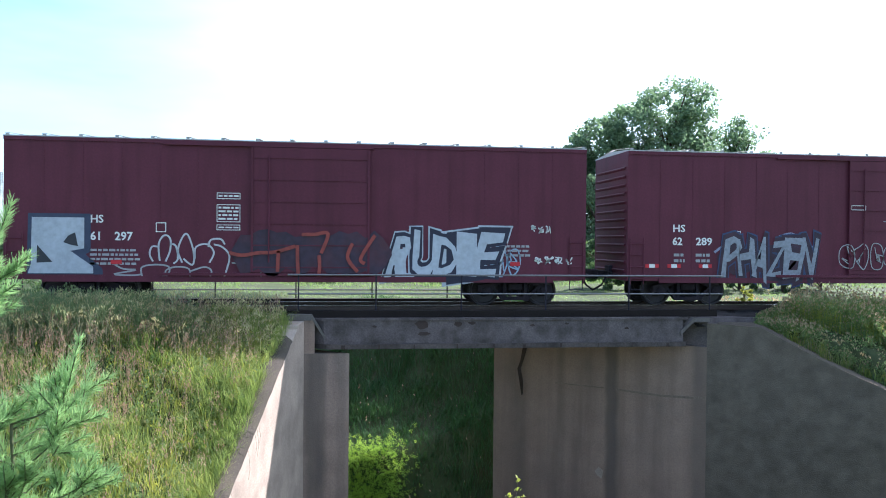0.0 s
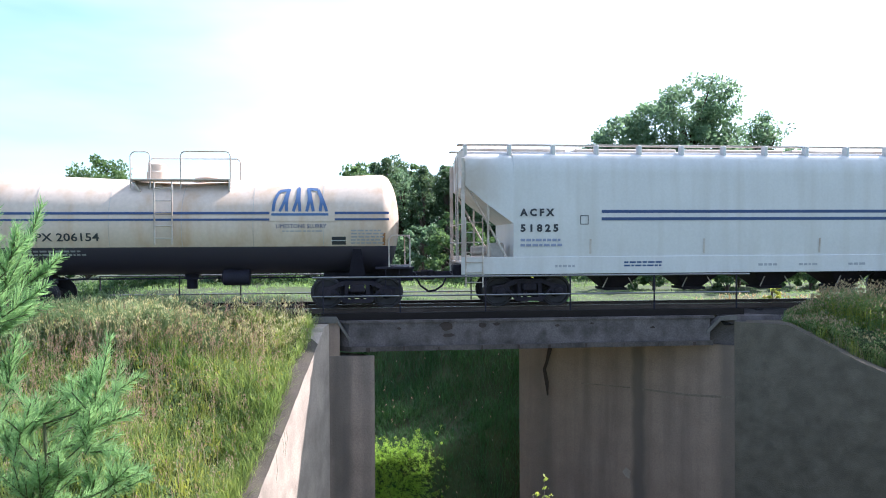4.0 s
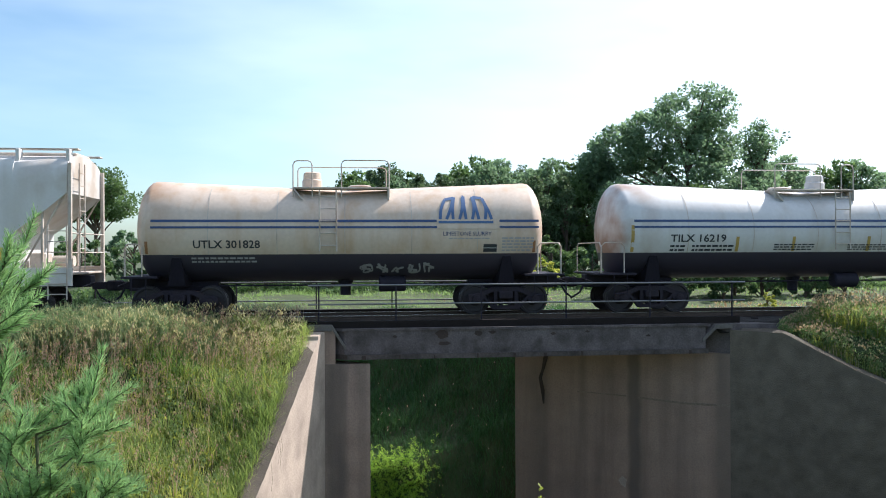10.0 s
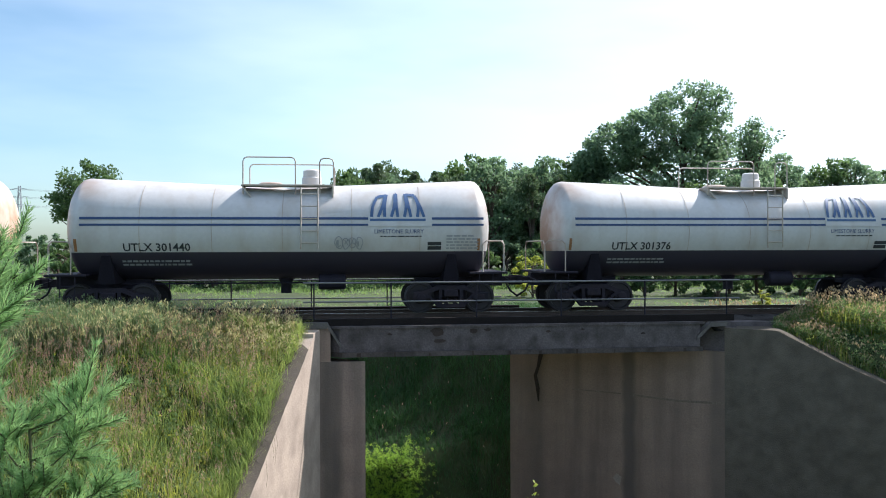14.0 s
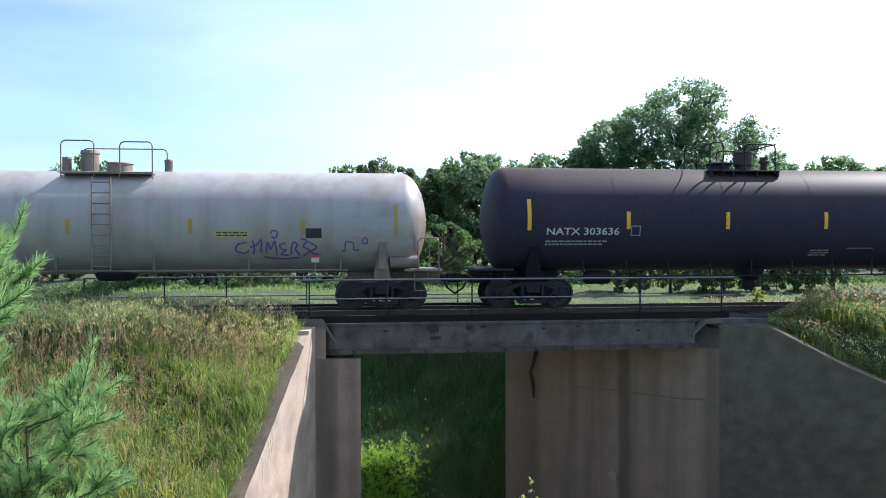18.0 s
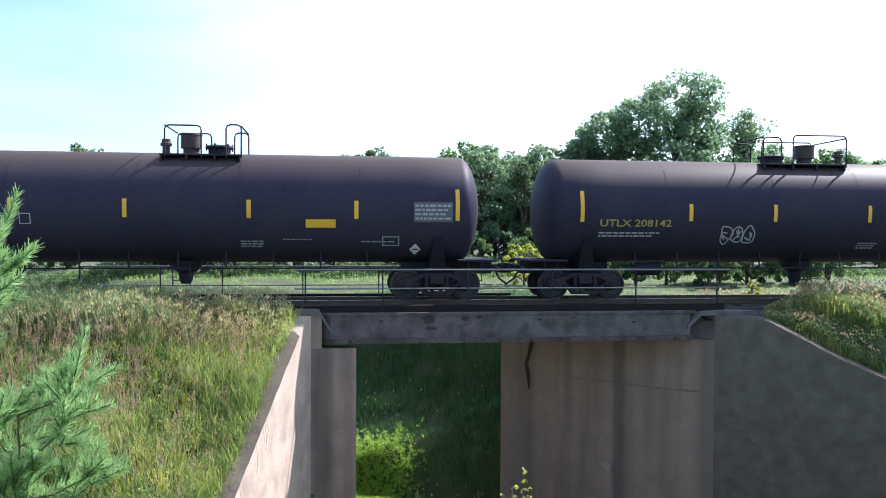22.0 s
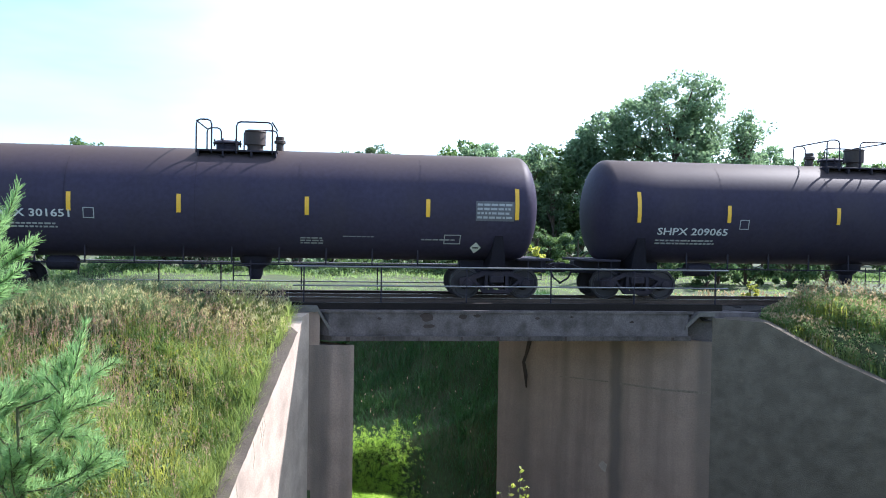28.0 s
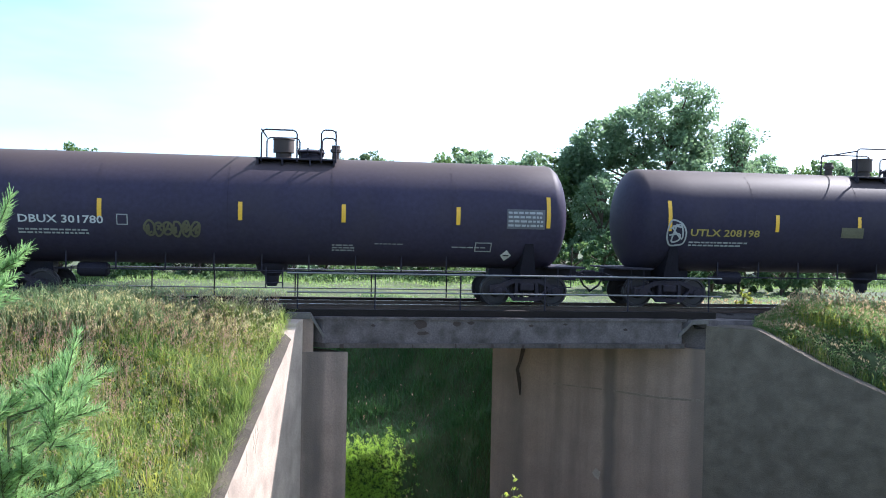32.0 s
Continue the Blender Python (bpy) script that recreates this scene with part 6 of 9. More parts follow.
# ---- hopper cars ----
def hopper_car(i, body, label, style="flow", frame_m=None, eave=False):
    L = CAR_L[i]
    frame_m = frame_m or body
    root = car_root(i, "hopper_car", label, "hopper car", "cars of the freight train")
    zsill, zb, ztop = 0.82, 1.31, 4.42
    if style == "flow":
        prof = [(1.50, 1.31), (1.545, 1.8), (1.56, 2.6), (1.56, 3.3), (1.555, 3.8), (1.545, 4.12), (1.40, 4.35), (1.0, 4.48), (0.5, 4.55), (0.0, 4.58)]
        if eave:
            prof[4:7] = [(1.555, 3.80), (1.50, 4.02), (1.40, 4.36)]
    else:
        prof = [(1.52, 1.0), (1.53, 2.0), (1.53, 3.0), (1.53, 4.2), (1.50, 4.36), (1.30, 4.44), (0.9, 4.50), (0.5, 4.52), (0.2, 4.54), (0.0, 4.54)]
    zb = prof[0][1]
    pz = [p[1] for p in prof]
    py = [p[0] for p in prof]
    def ring(x, zmin):
        out = []
        zz = [zmin + (prof[-1][1] - zmin) * ((z - zb) / (prof[-1][1] - zb)) for z in pz]
        yy = [float(np.interp(z, pz, py)) for z in zz]
        out = [(x, -y, z) for y, z in zip(yy, zz)] + [(x, y, z) for y, z in list(zip(yy, zz))[-2::-1]]
        return out
    e = L / 2 - 0.12
    if style == "flow":
        st = [(-e, 3.42), (-e + 0.55, 2.95), (-e + 1.42, 2.32), (-e + 1.43, zb), (-e + 3.2, zb)]
    else:
        st = [(-e, 3.75), (-e + 0.35, 3.35), (-e + 0.95, 2.75), (-e + 0.96, zb), (-e + 3.2, zb)]
    st = st + [(0, zb)] + [(-x, z) for x, z in st[::-1]]
    g = Geo()
    rings = [ring(x, z) for x, z in st]
    k = len(rings[0])
    v = [p for r in rings for p in r]
    f = [(a * k + j, a * k + j + 1, (a + 1) * k + j + 1, (a + 1) * k + j) for a in range(len(rings) - 1) for j in range(k - 1)]
    f += [(a * k, (a + 1) * k, (a + 1) * k + k - 1, a * k + k - 1) for a in range(len(rings) - 1)]
    f += [tuple(range(k)), tuple((len(rings) - 1) * k + j for j in range(k))]
    g.add(v, f)
    part("hopper_body", g, body, root, "", not eave)
    W = 1.5
    if eave:
        for s in (-1, 1):
            ya, yb = sorted((s * 1.54, s * 1.595))
            part("eave_angle", Geo().slab(-e, e, ya, yb, 3.775, 3.815, 0.008), body, root)
    # side sills
    for s in (-1, 1):
        ya, yb = sorted((s * (W + 0.06), s * (W - 0.06)))
        sg = Geo()
        if style == "flow":
            sg.slab(-L / 2, L / 2, ya, yb, zsill, zb + 0.02, 0.01)
        else:
            sg.slab(-L / 2, L / 2, ya, yb, 0.88, 1.02, 0.01)
        part("side_sill", sg, body, root)
    # end frames: posts, platform, ladders, braces
    for s in (-1, 1):
        x = s * (L / 2 - 0.06)
        xi = s * (L / 2 - 1.35)
        for sy in (-1, 1):
            y = sy * (W - 0.02)
            part("end_post", Geo().slab(x - 0.05, x + 0.05, y - 0.05, y + 0.05, zsill + 0.3, 4.25 if style == "flow" else 4.3, 0.008), frame_m, root)
            part("end_brace", Geo().rod([(xi, y, zb), (x - s * 0.15, y, 3.35)], 0.03, 6), frame_m, root)
            part("inner_post", Geo().slab(xi + s * 0.55 - 0.03, xi + s * 0.55 + 0.03, y - 0.04, y + 0.04, zb, 2.9, 0.006), frame_m, root)
        part("end_platform", Geo().slab(min(x, xi), max(x, xi), -W + 0.07, W - 0.07, 1.12, 1.18, 0.008), M["hop_rusty"] if style == "flow" else M["black"], root)
        ladder(root, s * (L / 2 - 0.62), s * (L / 2 - 0.12), -W - 0.075, 0.45, 2.5, frame_m, 7, 0.015)
        lg = Geo()
        for yy in (-0.95, -0.5):
            lg.rod([(s * (L / 2 + 0.03), yy, 1.2), (s * (L / 2 + 0.03), yy, 4.3)], 0.02, 6)
        for q in range(8):
            zq = 1.5 + q * 0.36
            lg.rod([(s * (L / 2 + 0.03), -0.95, zq), (s * (L / 2 + 0.03), -0.5, zq)], 0.014, 5)
        part("end_ladder", lg, frame_m, root)
        rail = Geo()
        for zq in (1.75, 2.3):
            rail.rod([(s * (L / 2 - 0.02), -W, zq), (s * (L / 2 - 0.02), W, zq)], 0.018, 6)
        part("end_handrail", rail, frame_m, root)
        bx = Geo()
        bx.slab(xi + s * 0.2 - 0.22, xi + s * 0.2 + 0.22, -0.9, -0.3, 1.2, 1.75, 0.04)
        part("brake_box", bx, M["hop_rusty"], root)
        bx = Geo()
        bx.lathe([(-0.3, 0.16), (0.3, 0.16)], "x", (xi + s * 0.5, 0.4, 1.5), 12)
        part("brake_cylinder", bx, M["hop_rusty"], root)
    # roof walk and hatches
    zr = prof[-1][1] + (0.10 if style == "flow" else 0.03)
    for sy in (-1, 1):
        w = Geo()
        y = sy * 1.02
        w.slab(-L / 2 - 0.05, L / 2 + 0.05, y - 0.14, y + 0.14, zr - 0.02, zr + 0.02, 0.006)
        rw = part("roof_walk", w, M["hop_rusty"] if style == "flow" else M["black"], root)
        if sy < 0:
            n = 13
            for q in range(n + 1):
                u = -L / 2 + 0.15 + (L - 0.3) * q / n
                part("walk_bracket", Geo().slab(u - 0.05, u + 0.05, y - 0.36, y - 0.10, prof[6][1] - 0.08, zr - 0.021, 0.012), body, rw)
    for q in range(5):
        u = -L / 2 + L * (q + 0.5) / 5
        part("roof_hatch", Geo().slab(u - 1.62, u + 1.62, -0.62, 0.62, prof[-1][1] - 0.12, zr - (0.045 if style == "flow" else 0.0), 0.03), M["hop_rusty"] if style == "flow" else body, root)
    # discharge chutes
    gl, gr = gaps(i)
    tx = L / 2 - 2.1
    for q in range(4):
        u = (q - 1.5) * (2 * tx - 3.2) / 4
        h = (2 * tx - 3.4) / 8
        low = [(u - 0.28, -0.4, 0.34), (u + 0.28, -0.4, 0.34), (u + 0.28, 0.4, 0.34), (u - 0.28, 0.4, 0.34)]
        high = [(u - h, -1.4, zb), (u + h, -1.4, zb), (u + h, 1.4, zb), (u - h, 1.4, zb)]
        part("discharge_chute", Geo().hull(low, high), M["black"] if style != "flow" else M["truck"], root)
        part("chute_gate", Geo().slab(u - 0.36, u + 0.36, -0.5, 0.5, 0.26, 0.34, 0.01), M["truck"], root)
        rd = Geo()
        rd.rod([(u - 0.5, -0.75, 0.35), (u - 0.25, -0.7, 0.8)], 0.02, 5)
        rd.rod([(u + 0.5, -0.75, 0.35), (u + 0.25, -0.7, 0.8)], 0.02, 5)
        part("gate_lever", rd, M["hop_rusty"], root)
    part("centre_sill", Geo().slab(-L / 2 - 0.1, L / 2 + 0.1, -0.22, 0.22, 0.74, 1.08, 0.02), M["black"], root)
    truck(root, -tx, i)
    truck(root, tx, i)
    for s, gap in ((-1, gl), (1, gr)):
        coupler(root, s * (L / 2 + 0.1), s * (L / 2 + gap), s)
    def surf(u, v, off=0.012):
        if v < zb:
            return (u, -W - 0.06 - off * 0.5, v)
        return (u, -float(np.interp(v, pz, py)) - off, v)
    return root, surf, L


def flow_stripes(root, surf, m, du=0.0):
    """Two long blue stripes that swell into bent blocks."""
    up = [(-3.35, 2.92), (-3.3, 3.05), (0.2, 3.05), (0.55, 3.10), (0.85, 3.22), (1.1, 3.38), (1.3, 3.56), (4.5, 3.57), (4.25, 3.28), (3.95, 3.06), (3.7, 2.96), (3.3, 2.91)]
    lo = [(-3.9, 1.92), (-3.9, 2.05), (1.4, 2.05), (1.75, 2.0), (2.1, 1.86), (2.4, 1.66), (2.6, 1.36), (-0.3, 1.36), (-0.5, 1.6), (-0.8, 1.78), (-1.2, 1.9)]
    for pts, cut in ((up, (2.9, 3.57)), (lo, (1.36, 2.03))):
        # thin vertical slices, so that the paint follows the bulging side
        us = sorted({p[0] for p in pts} | set(np.arange(min(p[0] for p in pts), max(p[0] for p in pts), 0.25)))
        def span(u):
            zs = []
            k = len(pts)
            for a in range(k):
                (x0, y0), (x1, y1) = pts[a], pts[(a + 1) % k]
                if abs(x1 - x0) < 1e-9:
                    if abs(u - x0) < 1e-6:
                        zs += [y0, y1]
                elif min(x0, x1) - 1e-9 <= u <= max(x0, x1) + 1e-9:
                    zs.append(y0 + (y1 - y0) * (u - x0) / (x1 - x0))
            return (min(zs), max(zs)) if zs else (cut[0], cut[0])
        v, f = [], []
        nv = 5
        for u in us:
            a, b = span(u)
            v += [(u + du, a + (b - a) * j / nv) for j in range(nv + 1)]
        for c in range(len(us) - 1):
            for j in range(nv):
                o = c * (nv + 1) + j
                f.append((o, o + nv + 1, o + nv + 2, o + 1))
        put("stripe", v, f, surf, m, root, "blue stripe that swells into a block")


# ---- the cars, from the head of the view to its end ----
def car_hs_a(i):
    root, sf, L, z0, zt = box_car(i, 4.66, 0.62, M["box_red"], "dark red box car with graffiti along its lower side", 6.15, M["roof_metal"], (-1.6, 1.75), ribs=16)
    word(root, "HS", -5.95, 2.20, 0.30, M["white"], sf, fat=0.006)
    word(root, "61", -5.95, 1.72, 0.32, M["white"], sf, fat=0.008)
    word(root, "297", -5.3, 1.72, 0.32, M["white"], sf, fat=0.008)
    print_rows(root, -5.95, 1.0, 1.35, 0.5, 4, M["dim_white"], sf, 1)
    shape(root, [(-7.57, 2.44), (-5.93, 2.44), (-5.93, 1.39), (-6.07, 1.32), (-5.62, 0.93), (-5.6, 0.76), (-7.6, 0.76)], M["dusk_blue"], sf, label="dark blue edge round silver block graffiti")
    shape(root, [(-7.47, 2.33), (-6.1, 2.33), (-6.1, 1.48), (-6.46, 1.41), (-5.86, 0.98), (-5.86, 0.79), (-7.57, 0.79), (-7.49, 1.04)], M["chrome"], lambda u, v: (u, sf(u, v)[1] - 0.006, v), label="silver block graffiti with dark shapes")
    shape(root, [(-7.33, 1.57), (-6.93, 1.1), (-7.34, 1.08)], M["ink"], lambda u, v: (u, sf(u, v)[1] - 0.012, v))
    shape(root, [(-6.65, 1.65), (-6.52, 1.83), (-6.34, 1.92), (-6.26, 1.54), (-6.47, 1.58)], M["ink"], lambda u, v: (u, sf(u, v)[1] - 0.012, v))
    for v0, v1 in ((2.90, 3.08), (2.25, 2.75), (2.02, 2.18)):
        outline(root, -2.55, -1.9, v0, v1, 0.02, M["white"], sf)
        print_rows(root, -2.5, v0 + 0.04, 0.55, v1 - v0 - 0.08, max(1, int((v1 - v0) / 0.11)), M["white"], sf, int(v0 * 10))
    outline(root, -4.2, -3.92, 1.95, 2.22, 0.025, M["white"], sf)
    strokes(root, [[(-4.09, 1.15), (-4.12, 1.62), (-3.97, 1.86), (-3.81, 1.77), (-3.81, 1.45), (-3.93, 1.13)],
                  [(-4.27, 1.13), (-4.36, 1.33), (-4.3, 1.54), (-4.12, 1.54)],
                  [(-3.81, 1.62), (-3.66, 1.57), (-3.6, 1.21), (-3.72, 1.07)],
                  [(-3.48, 1.1), (-3.6, 1.45), (-3.45, 1.86), (-3.32, 1.86), (-3.17, 1.39), (-3.2, 1.04), (-3.45, 1.21)],
                  [(-3.14, 1.21), (-3.11, 1.54), (-2.8, 1.62), (-2.62, 1.39), (-2.74, 1.1)],
                  [(-2.77, 1.54), (-2.71, 1.74), (-2.44, 1.77), (-2.32, 1.62)],
                  [(-2.62, 1.62), (-2.38, 1.54), (-2.19, 1.27), (-2.32, 0.74), (-2.38, 0.63)]], 0.05, M["mark_white"], sf, "white bubble-letter outline tag")
    strokes(root, [[(-4.52, 0.6), (-4.58, 0.95), (-4.21, 1.04), (-3.84, 0.98), (-3.9, 0.74), (-4.27, 0.66)],
                  [(-3.84, 0.6), (-3.93, 0.86), (-3.66, 0.98), (-3.29, 0.92), (-3.29, 0.6)],
                  [(-3.26, 0.86), (-2.87, 0.98), (-2.68, 0.86), (-2.77, 0.6)],
                  [(-2.13, 1.1), (-1.46, 1.04), (-1.31, 0.8), (-1.37, 0.6)],
                  [(-5.34, 1.07), (-5.07, 0.92), (-4.73, 0.89), (-5.31, 0.77), (-4.82, 0.74), (-4.58, 0.77)]], 0.045, M["dim_white"], sf, "white bubble-letter outline tag")
    blob(root, -2.13, 0.72, 4.52, 1.35, M["night"], lambda u, v: (u, -1.63, v), 12, label="dark blue and orange sprayed graffiti", rough=0.1)
    strokes(root, [[(-0.82, 1.45), (-0.84, 1.15), (-0.85, 0.86)],
                  [(-0.3, 1.62), (-0.29, 1.15), (-0.27, 0.74)],
                  [(0.31, 1.33), (0.33, 1.04), (0.31, 0.74)],
                  [(-2.19, 1.39), (-1.83, 1.32), (-1.4, 1.39), (-0.91, 1.42), (-0.36, 1.59)],
                  [(-0.18, 1.92), (0.19, 1.93), (0.56, 1.95), (0.37, 1.39)]], 0.10, M["ember"], lambda u, v: (u, -1.67, v), "dull orange letter strokes")
    strokes(root, [[(1.26, 1.68), (1.12, 1.27), (1.41, 0.86)],
                  [(1.9, 1.92), (1.5, 1.27), (1.61, 1.1)]], 0.10, M["ember"], lambda u, v: (u, -1.67, v), "dull orange letter strokes")
    sf2 = lambda u, v: (u, sf(u, v)[1] - 0.006, v)
    sf3 = lambda u, v: (u, sf(u, v)[1] - 0.012, v)
    shape(root, [(2.15, 0.64), (2.35, 0.95), (2.9, 0.82), (3.6, 0.95), (4.4, 0.84), (5.2, 0.9), (5.55, 0.78), (5.75, 0.64)], M["chrome"], sf)
    spray(root, "RUDIE", 2.35, 0.78, 3.2, 1.12, ((0.13, M["chrome"]), (0.10, M["soot"]), (0.03, M["chrome"])), sf2, 4, "silver block letters with dark outlines", slant=0.1, over=0.95)
    blob(root, 4.5, 1.75, 1.0, 0.4, M["dusk_blue"], sf, 71, rough=0.3)
    scrawl(root, 5.0, 0.75, 1.2, 0.9, 3, M["pale_blue"], sf, 15, 0.04)
    scrawl(root, 6.6, 1.05, 1.25, 0.35, 4, M["white"], sf, 16, 0.035, loops=False)
    scrawl(root, 6.5, 1.95, 0.65, 0.35, 3, M["white"], sf, 17, 0.03, loops=False)
    print_rows(root, 5.6, 1.3, 0.9, 0.4, 3, M["dim_white"], sf, 18)
    print_rows(root, 0.1, 2.72, 0.7, 0.06, 1, M["white"], sf3, 19)
    for u in (-5.4, 5.9):
        patch(root, u, u + 0.3, 1.05, 1.17, M["red"], sf2, "reflector")


def car_hs_b(i):
    root, sf, L, z0, zt = box_car(i, 4.66, 0.62, M["box_red"], "dark red box car with teal and silver graffiti", 6.15, M["roof_metal"], (-1.1, 2.1), ribs=16)
    word(root, "HS", -6.85, 2.12, 0.30, M["white"], sf, fat=0.006, wide=1.15)
    word(root, "62", -6.85, 1.72, 0.32, M["white"], sf, fat=0.008)
    word(root, "289", -6.1, 1.72, 0.32, M["white"], sf, fat=0.008, wide=1.1)
    print_rows(root, -6.8, 1.15, 0.35, 0.35, 2, M["dim_white"], sf, 1)
    print_rows(root, -6.1, 1.15, 0.45, 0.35, 2, M["dim_white"], sf, 2)
    sf2 = lambda u, v: (u, sf(u, v)[1] - 0.006, v)
    blob(root, -5.4, 0.70, 3.2, 1.25, M["night"], sf, 14, label="blue cloud behind silver letters", rough=0.12)
    spray(root, "PHAZEN", -5.2, 0.72, 3.0, 1.2, ((0.13, M["deep_blue"]), (0.10, M["night"]), (0.02, M["silver"])), sf2, 9, "wild silver letters with blue edges", over=1.0)
    strokes(root, [[(-5.5, 1.5), (-5.1, 1.75), (-5.2, 1.3)], [(-2.5, 1.9), (-2.2, 1.5), (-2.45, 1.1)], [(-3.4, 2.0), (-3.0, 2.1), (-2.7, 1.95)]], 0.07, M["haze_violet"], sf2)
    scrawl(root, -1.4, 1.0, 2.0, 0.85, 4, M["dim_white"], lambda u, v: (u, -1.55 - 0.1, v), 21, 0.03)
    blob(root, 1.95, 0.85, 4.1, 1.1, M["night"], sf, 15, label="dark cloud behind teal letters", rough=0.1)
    spray(root, "ALIENS", 2.15, 0.95, 3.7, 0.9, ((0.13, M["soot"]), (0.045, M["dull_teal"])), sf2, 12, "teal wildstyle letters", slant=0.15)
    strokes(root, [[(2.4, 1.1), (2.8, 1.7), (3.1, 1.2)], [(3.5, 1.75), (3.4, 1.2), (3.9, 1.1)], [(4.5, 1.7), (4.3, 1.4), (4.7, 1.2)], [(5.0, 1.1), (5.2, 1.75), (5.6, 1.15)]], 0.03, M["chrome"], lambda u, v: (u, sf(u, v)[1] - 0.018, v))
    outline(root, -1.05, -0.55, 2.85, 3.0, 0.02, M["white"], lambda u, v: (u, -1.55 - 0.1, v))
    print_rows(root, 0.05, 2.48, 0.6, 0.05, 1, M["dim_white"], lambda u, v: (u, -1.55 - 0.1, v), 5)
    outline(root, -4.9, -4.65, 1.9, 2.16, 0.02, M["white"], sf)
    for u in (-7.7, -7.0, -6.0, 2.3, 3.1, 4.0, 4.8, 6.5, 7.4):
        patch(root, u, u + 0.42, 1.02, 1.13, M["red"], sf2, "reflector")
        patch(root, u + 0.12, u + 0.30, 1.02, 1.13, M["white"], lambda a, b: (a, sf(a, b)[1] - 0.012, b), "reflector")


def car_blue(i):
    root, sf, L, z0, zt = box_car(i, 4.69, 0.66, M["box_blue"], "dark blue box car with an open side door and graffiti", 6.15, M["roof_metal"], (0.0, 3.1), opening=(-1.32, -0.02), ribs=18, corr=True)
    sf2 = lambda u, v: (u, sf(u, v)[1] - 0.012, v)
    sf3 = lambda u, v: (u, sf(u, v)[1] - 0.02, v)
    door = lambda u, v: (u, -1.55 - 0.115, v)
    for s, u, v in (("CS", -7.33, 2.34), ("XT", -6.33, 2.34), ("50", -7.33, 1.67), ("79", -6.37, 1.67), ("97", -5.39, 1.67)):
        word(root, s, u, v, 0.46, M["yellow_text"], sf2, fat=0.01, span=0.60)
    print_rows(root, -7.3, 1.2, 0.4, 0.24, 2, M["dim_white"], sf2, 2)
    print_rows(root, -6.35, 1.2, 0.5, 0.24, 2, M["dim_white"], sf2, 3)
    # the firm's mark as plain blocks over bars
    for u, w in ((4.79, 0.55), (5.72, 0.44), (6.52, 0.56)):
        shape(root, [(u, 3.24), (u + w * 0.15, 3.19), (u + w, 3.19), (u + w, 3.69), (u + w * 0.9, 3.8), (u + w * 0.1, 3.8), (u, 3.69)], M["yellow_text"], sf2, "firm_mark", "yellow block of a firm mark")
        patch(root, u - 0.03, u + w + 0.03, 3.0, 3.13, M["yellow_text"], sf2, "firm_mark_bar")
    spray(root, "BLADE", -4.2, 1.32, 2.6, 1.05, ((0.12, M["chrome"]), (0.09, M["soot"]), (0.03, M["chrome"])), sf2, 6, "silver bubble letters with dark outlines", slant=0.08, over=0.98)
    spray(root, "MARE", -3.1, 0.68, 1.35, 0.32, ((0.03, M["dim_white"]),), sf2, 3)
    spray(root, "JPF", -1.55, 0.7, 0.5, 0.2, ((0.02, M["dim_white"]),), sf2, 5)
    strokes(root, [[(-8.05, 3.72), (-7.53, 3.79), (-7.61, 3.19), (-8.13, 3.19), (-8.05, 3.72)],
                  [(-7.98, 3.57), (-7.65, 3.6), (-7.68, 3.42), (-8.02, 3.39)],
                  [(-7.81, 3.74), (-7.87, 3.23)],
                  [(-7.93, 3.68), (-8.02, 3.23)],
                  [(-7.28, 3.23), (-6.62, 3.23), (-6.65, 2.79), (-7.24, 2.82), (-7.28, 3.23)],
                  [(-7.19, 3.12), (-6.72, 3.12), (-6.76, 2.89), (-7.16, 2.89)],
                  [(-6.97, 3.21), (-6.98, 2.74)],
                  [(-7.24, 3.02), (-6.65, 3.0)],
                  [(-5.35, 1.21), (-5.24, 1.37), (-4.95, 1.36), (-4.91, 1.17)],
                  [(-5.17, 1.37), (-5.13, 1.17)],
                  [(-4.91, 1.62), (-4.65, 1.64), (-4.72, 1.47), (-4.91, 1.47)]], 0.045, M["chrome"], sf2, "silver box-shaped tags")
    # a cat mask in white and blue
    shape(root, [(2.96, 1.99), (3.21, 2.37), (3.36, 2.32), (3.72, 1.95), (3.94, 1.91), (4.52, 2.37), (4.66, 2.14), (4.66, 1.09), (2.96, 1.16)], M["chrome"], sf2, label="blue and white cat-shaped graffiti")
    shape(root, [(3.03, 1.95), (3.25, 2.25), (3.72, 1.84), (3.94, 1.81), (4.49, 2.21), (4.58, 2.05), (4.58, 1.75), (3.03, 1.75)], M["blue"], sf3)
    strokes(root, [[(3.06, 1.4), (3.47, 1.21), (3.98, 1.8)],
                  [(3.1, 1.21), (3.36, 1.06), (3.68, 1.21)],
                  [(3.94, 1.1), (4.38, 1.25), (4.63, 1.1)]], 0.13, M["soot"], lambda u, v: (u, sf(u, v)[1] - 0.026, v))
    blob(root, 4.71, 1.21, 0.72, 0.66, M["blue"], sf2, 31, rough=0.12)
    strokes(root, [[(4.71, 1.88), (5.11, 1.95), (5.4, 1.77), (5.44, 1.25), (5.41, 0.99)],
                  [(4.82, 1.73), (5.11, 1.8), (5.18, 1.54), (4.89, 1.43)],
                  [(5.58, 1.54), (5.69, 1.25), (5.62, 0.99)],
                  [(5.73, 1.43), (5.87, 1.03)]], 0.06, M["chrome"], sf3)
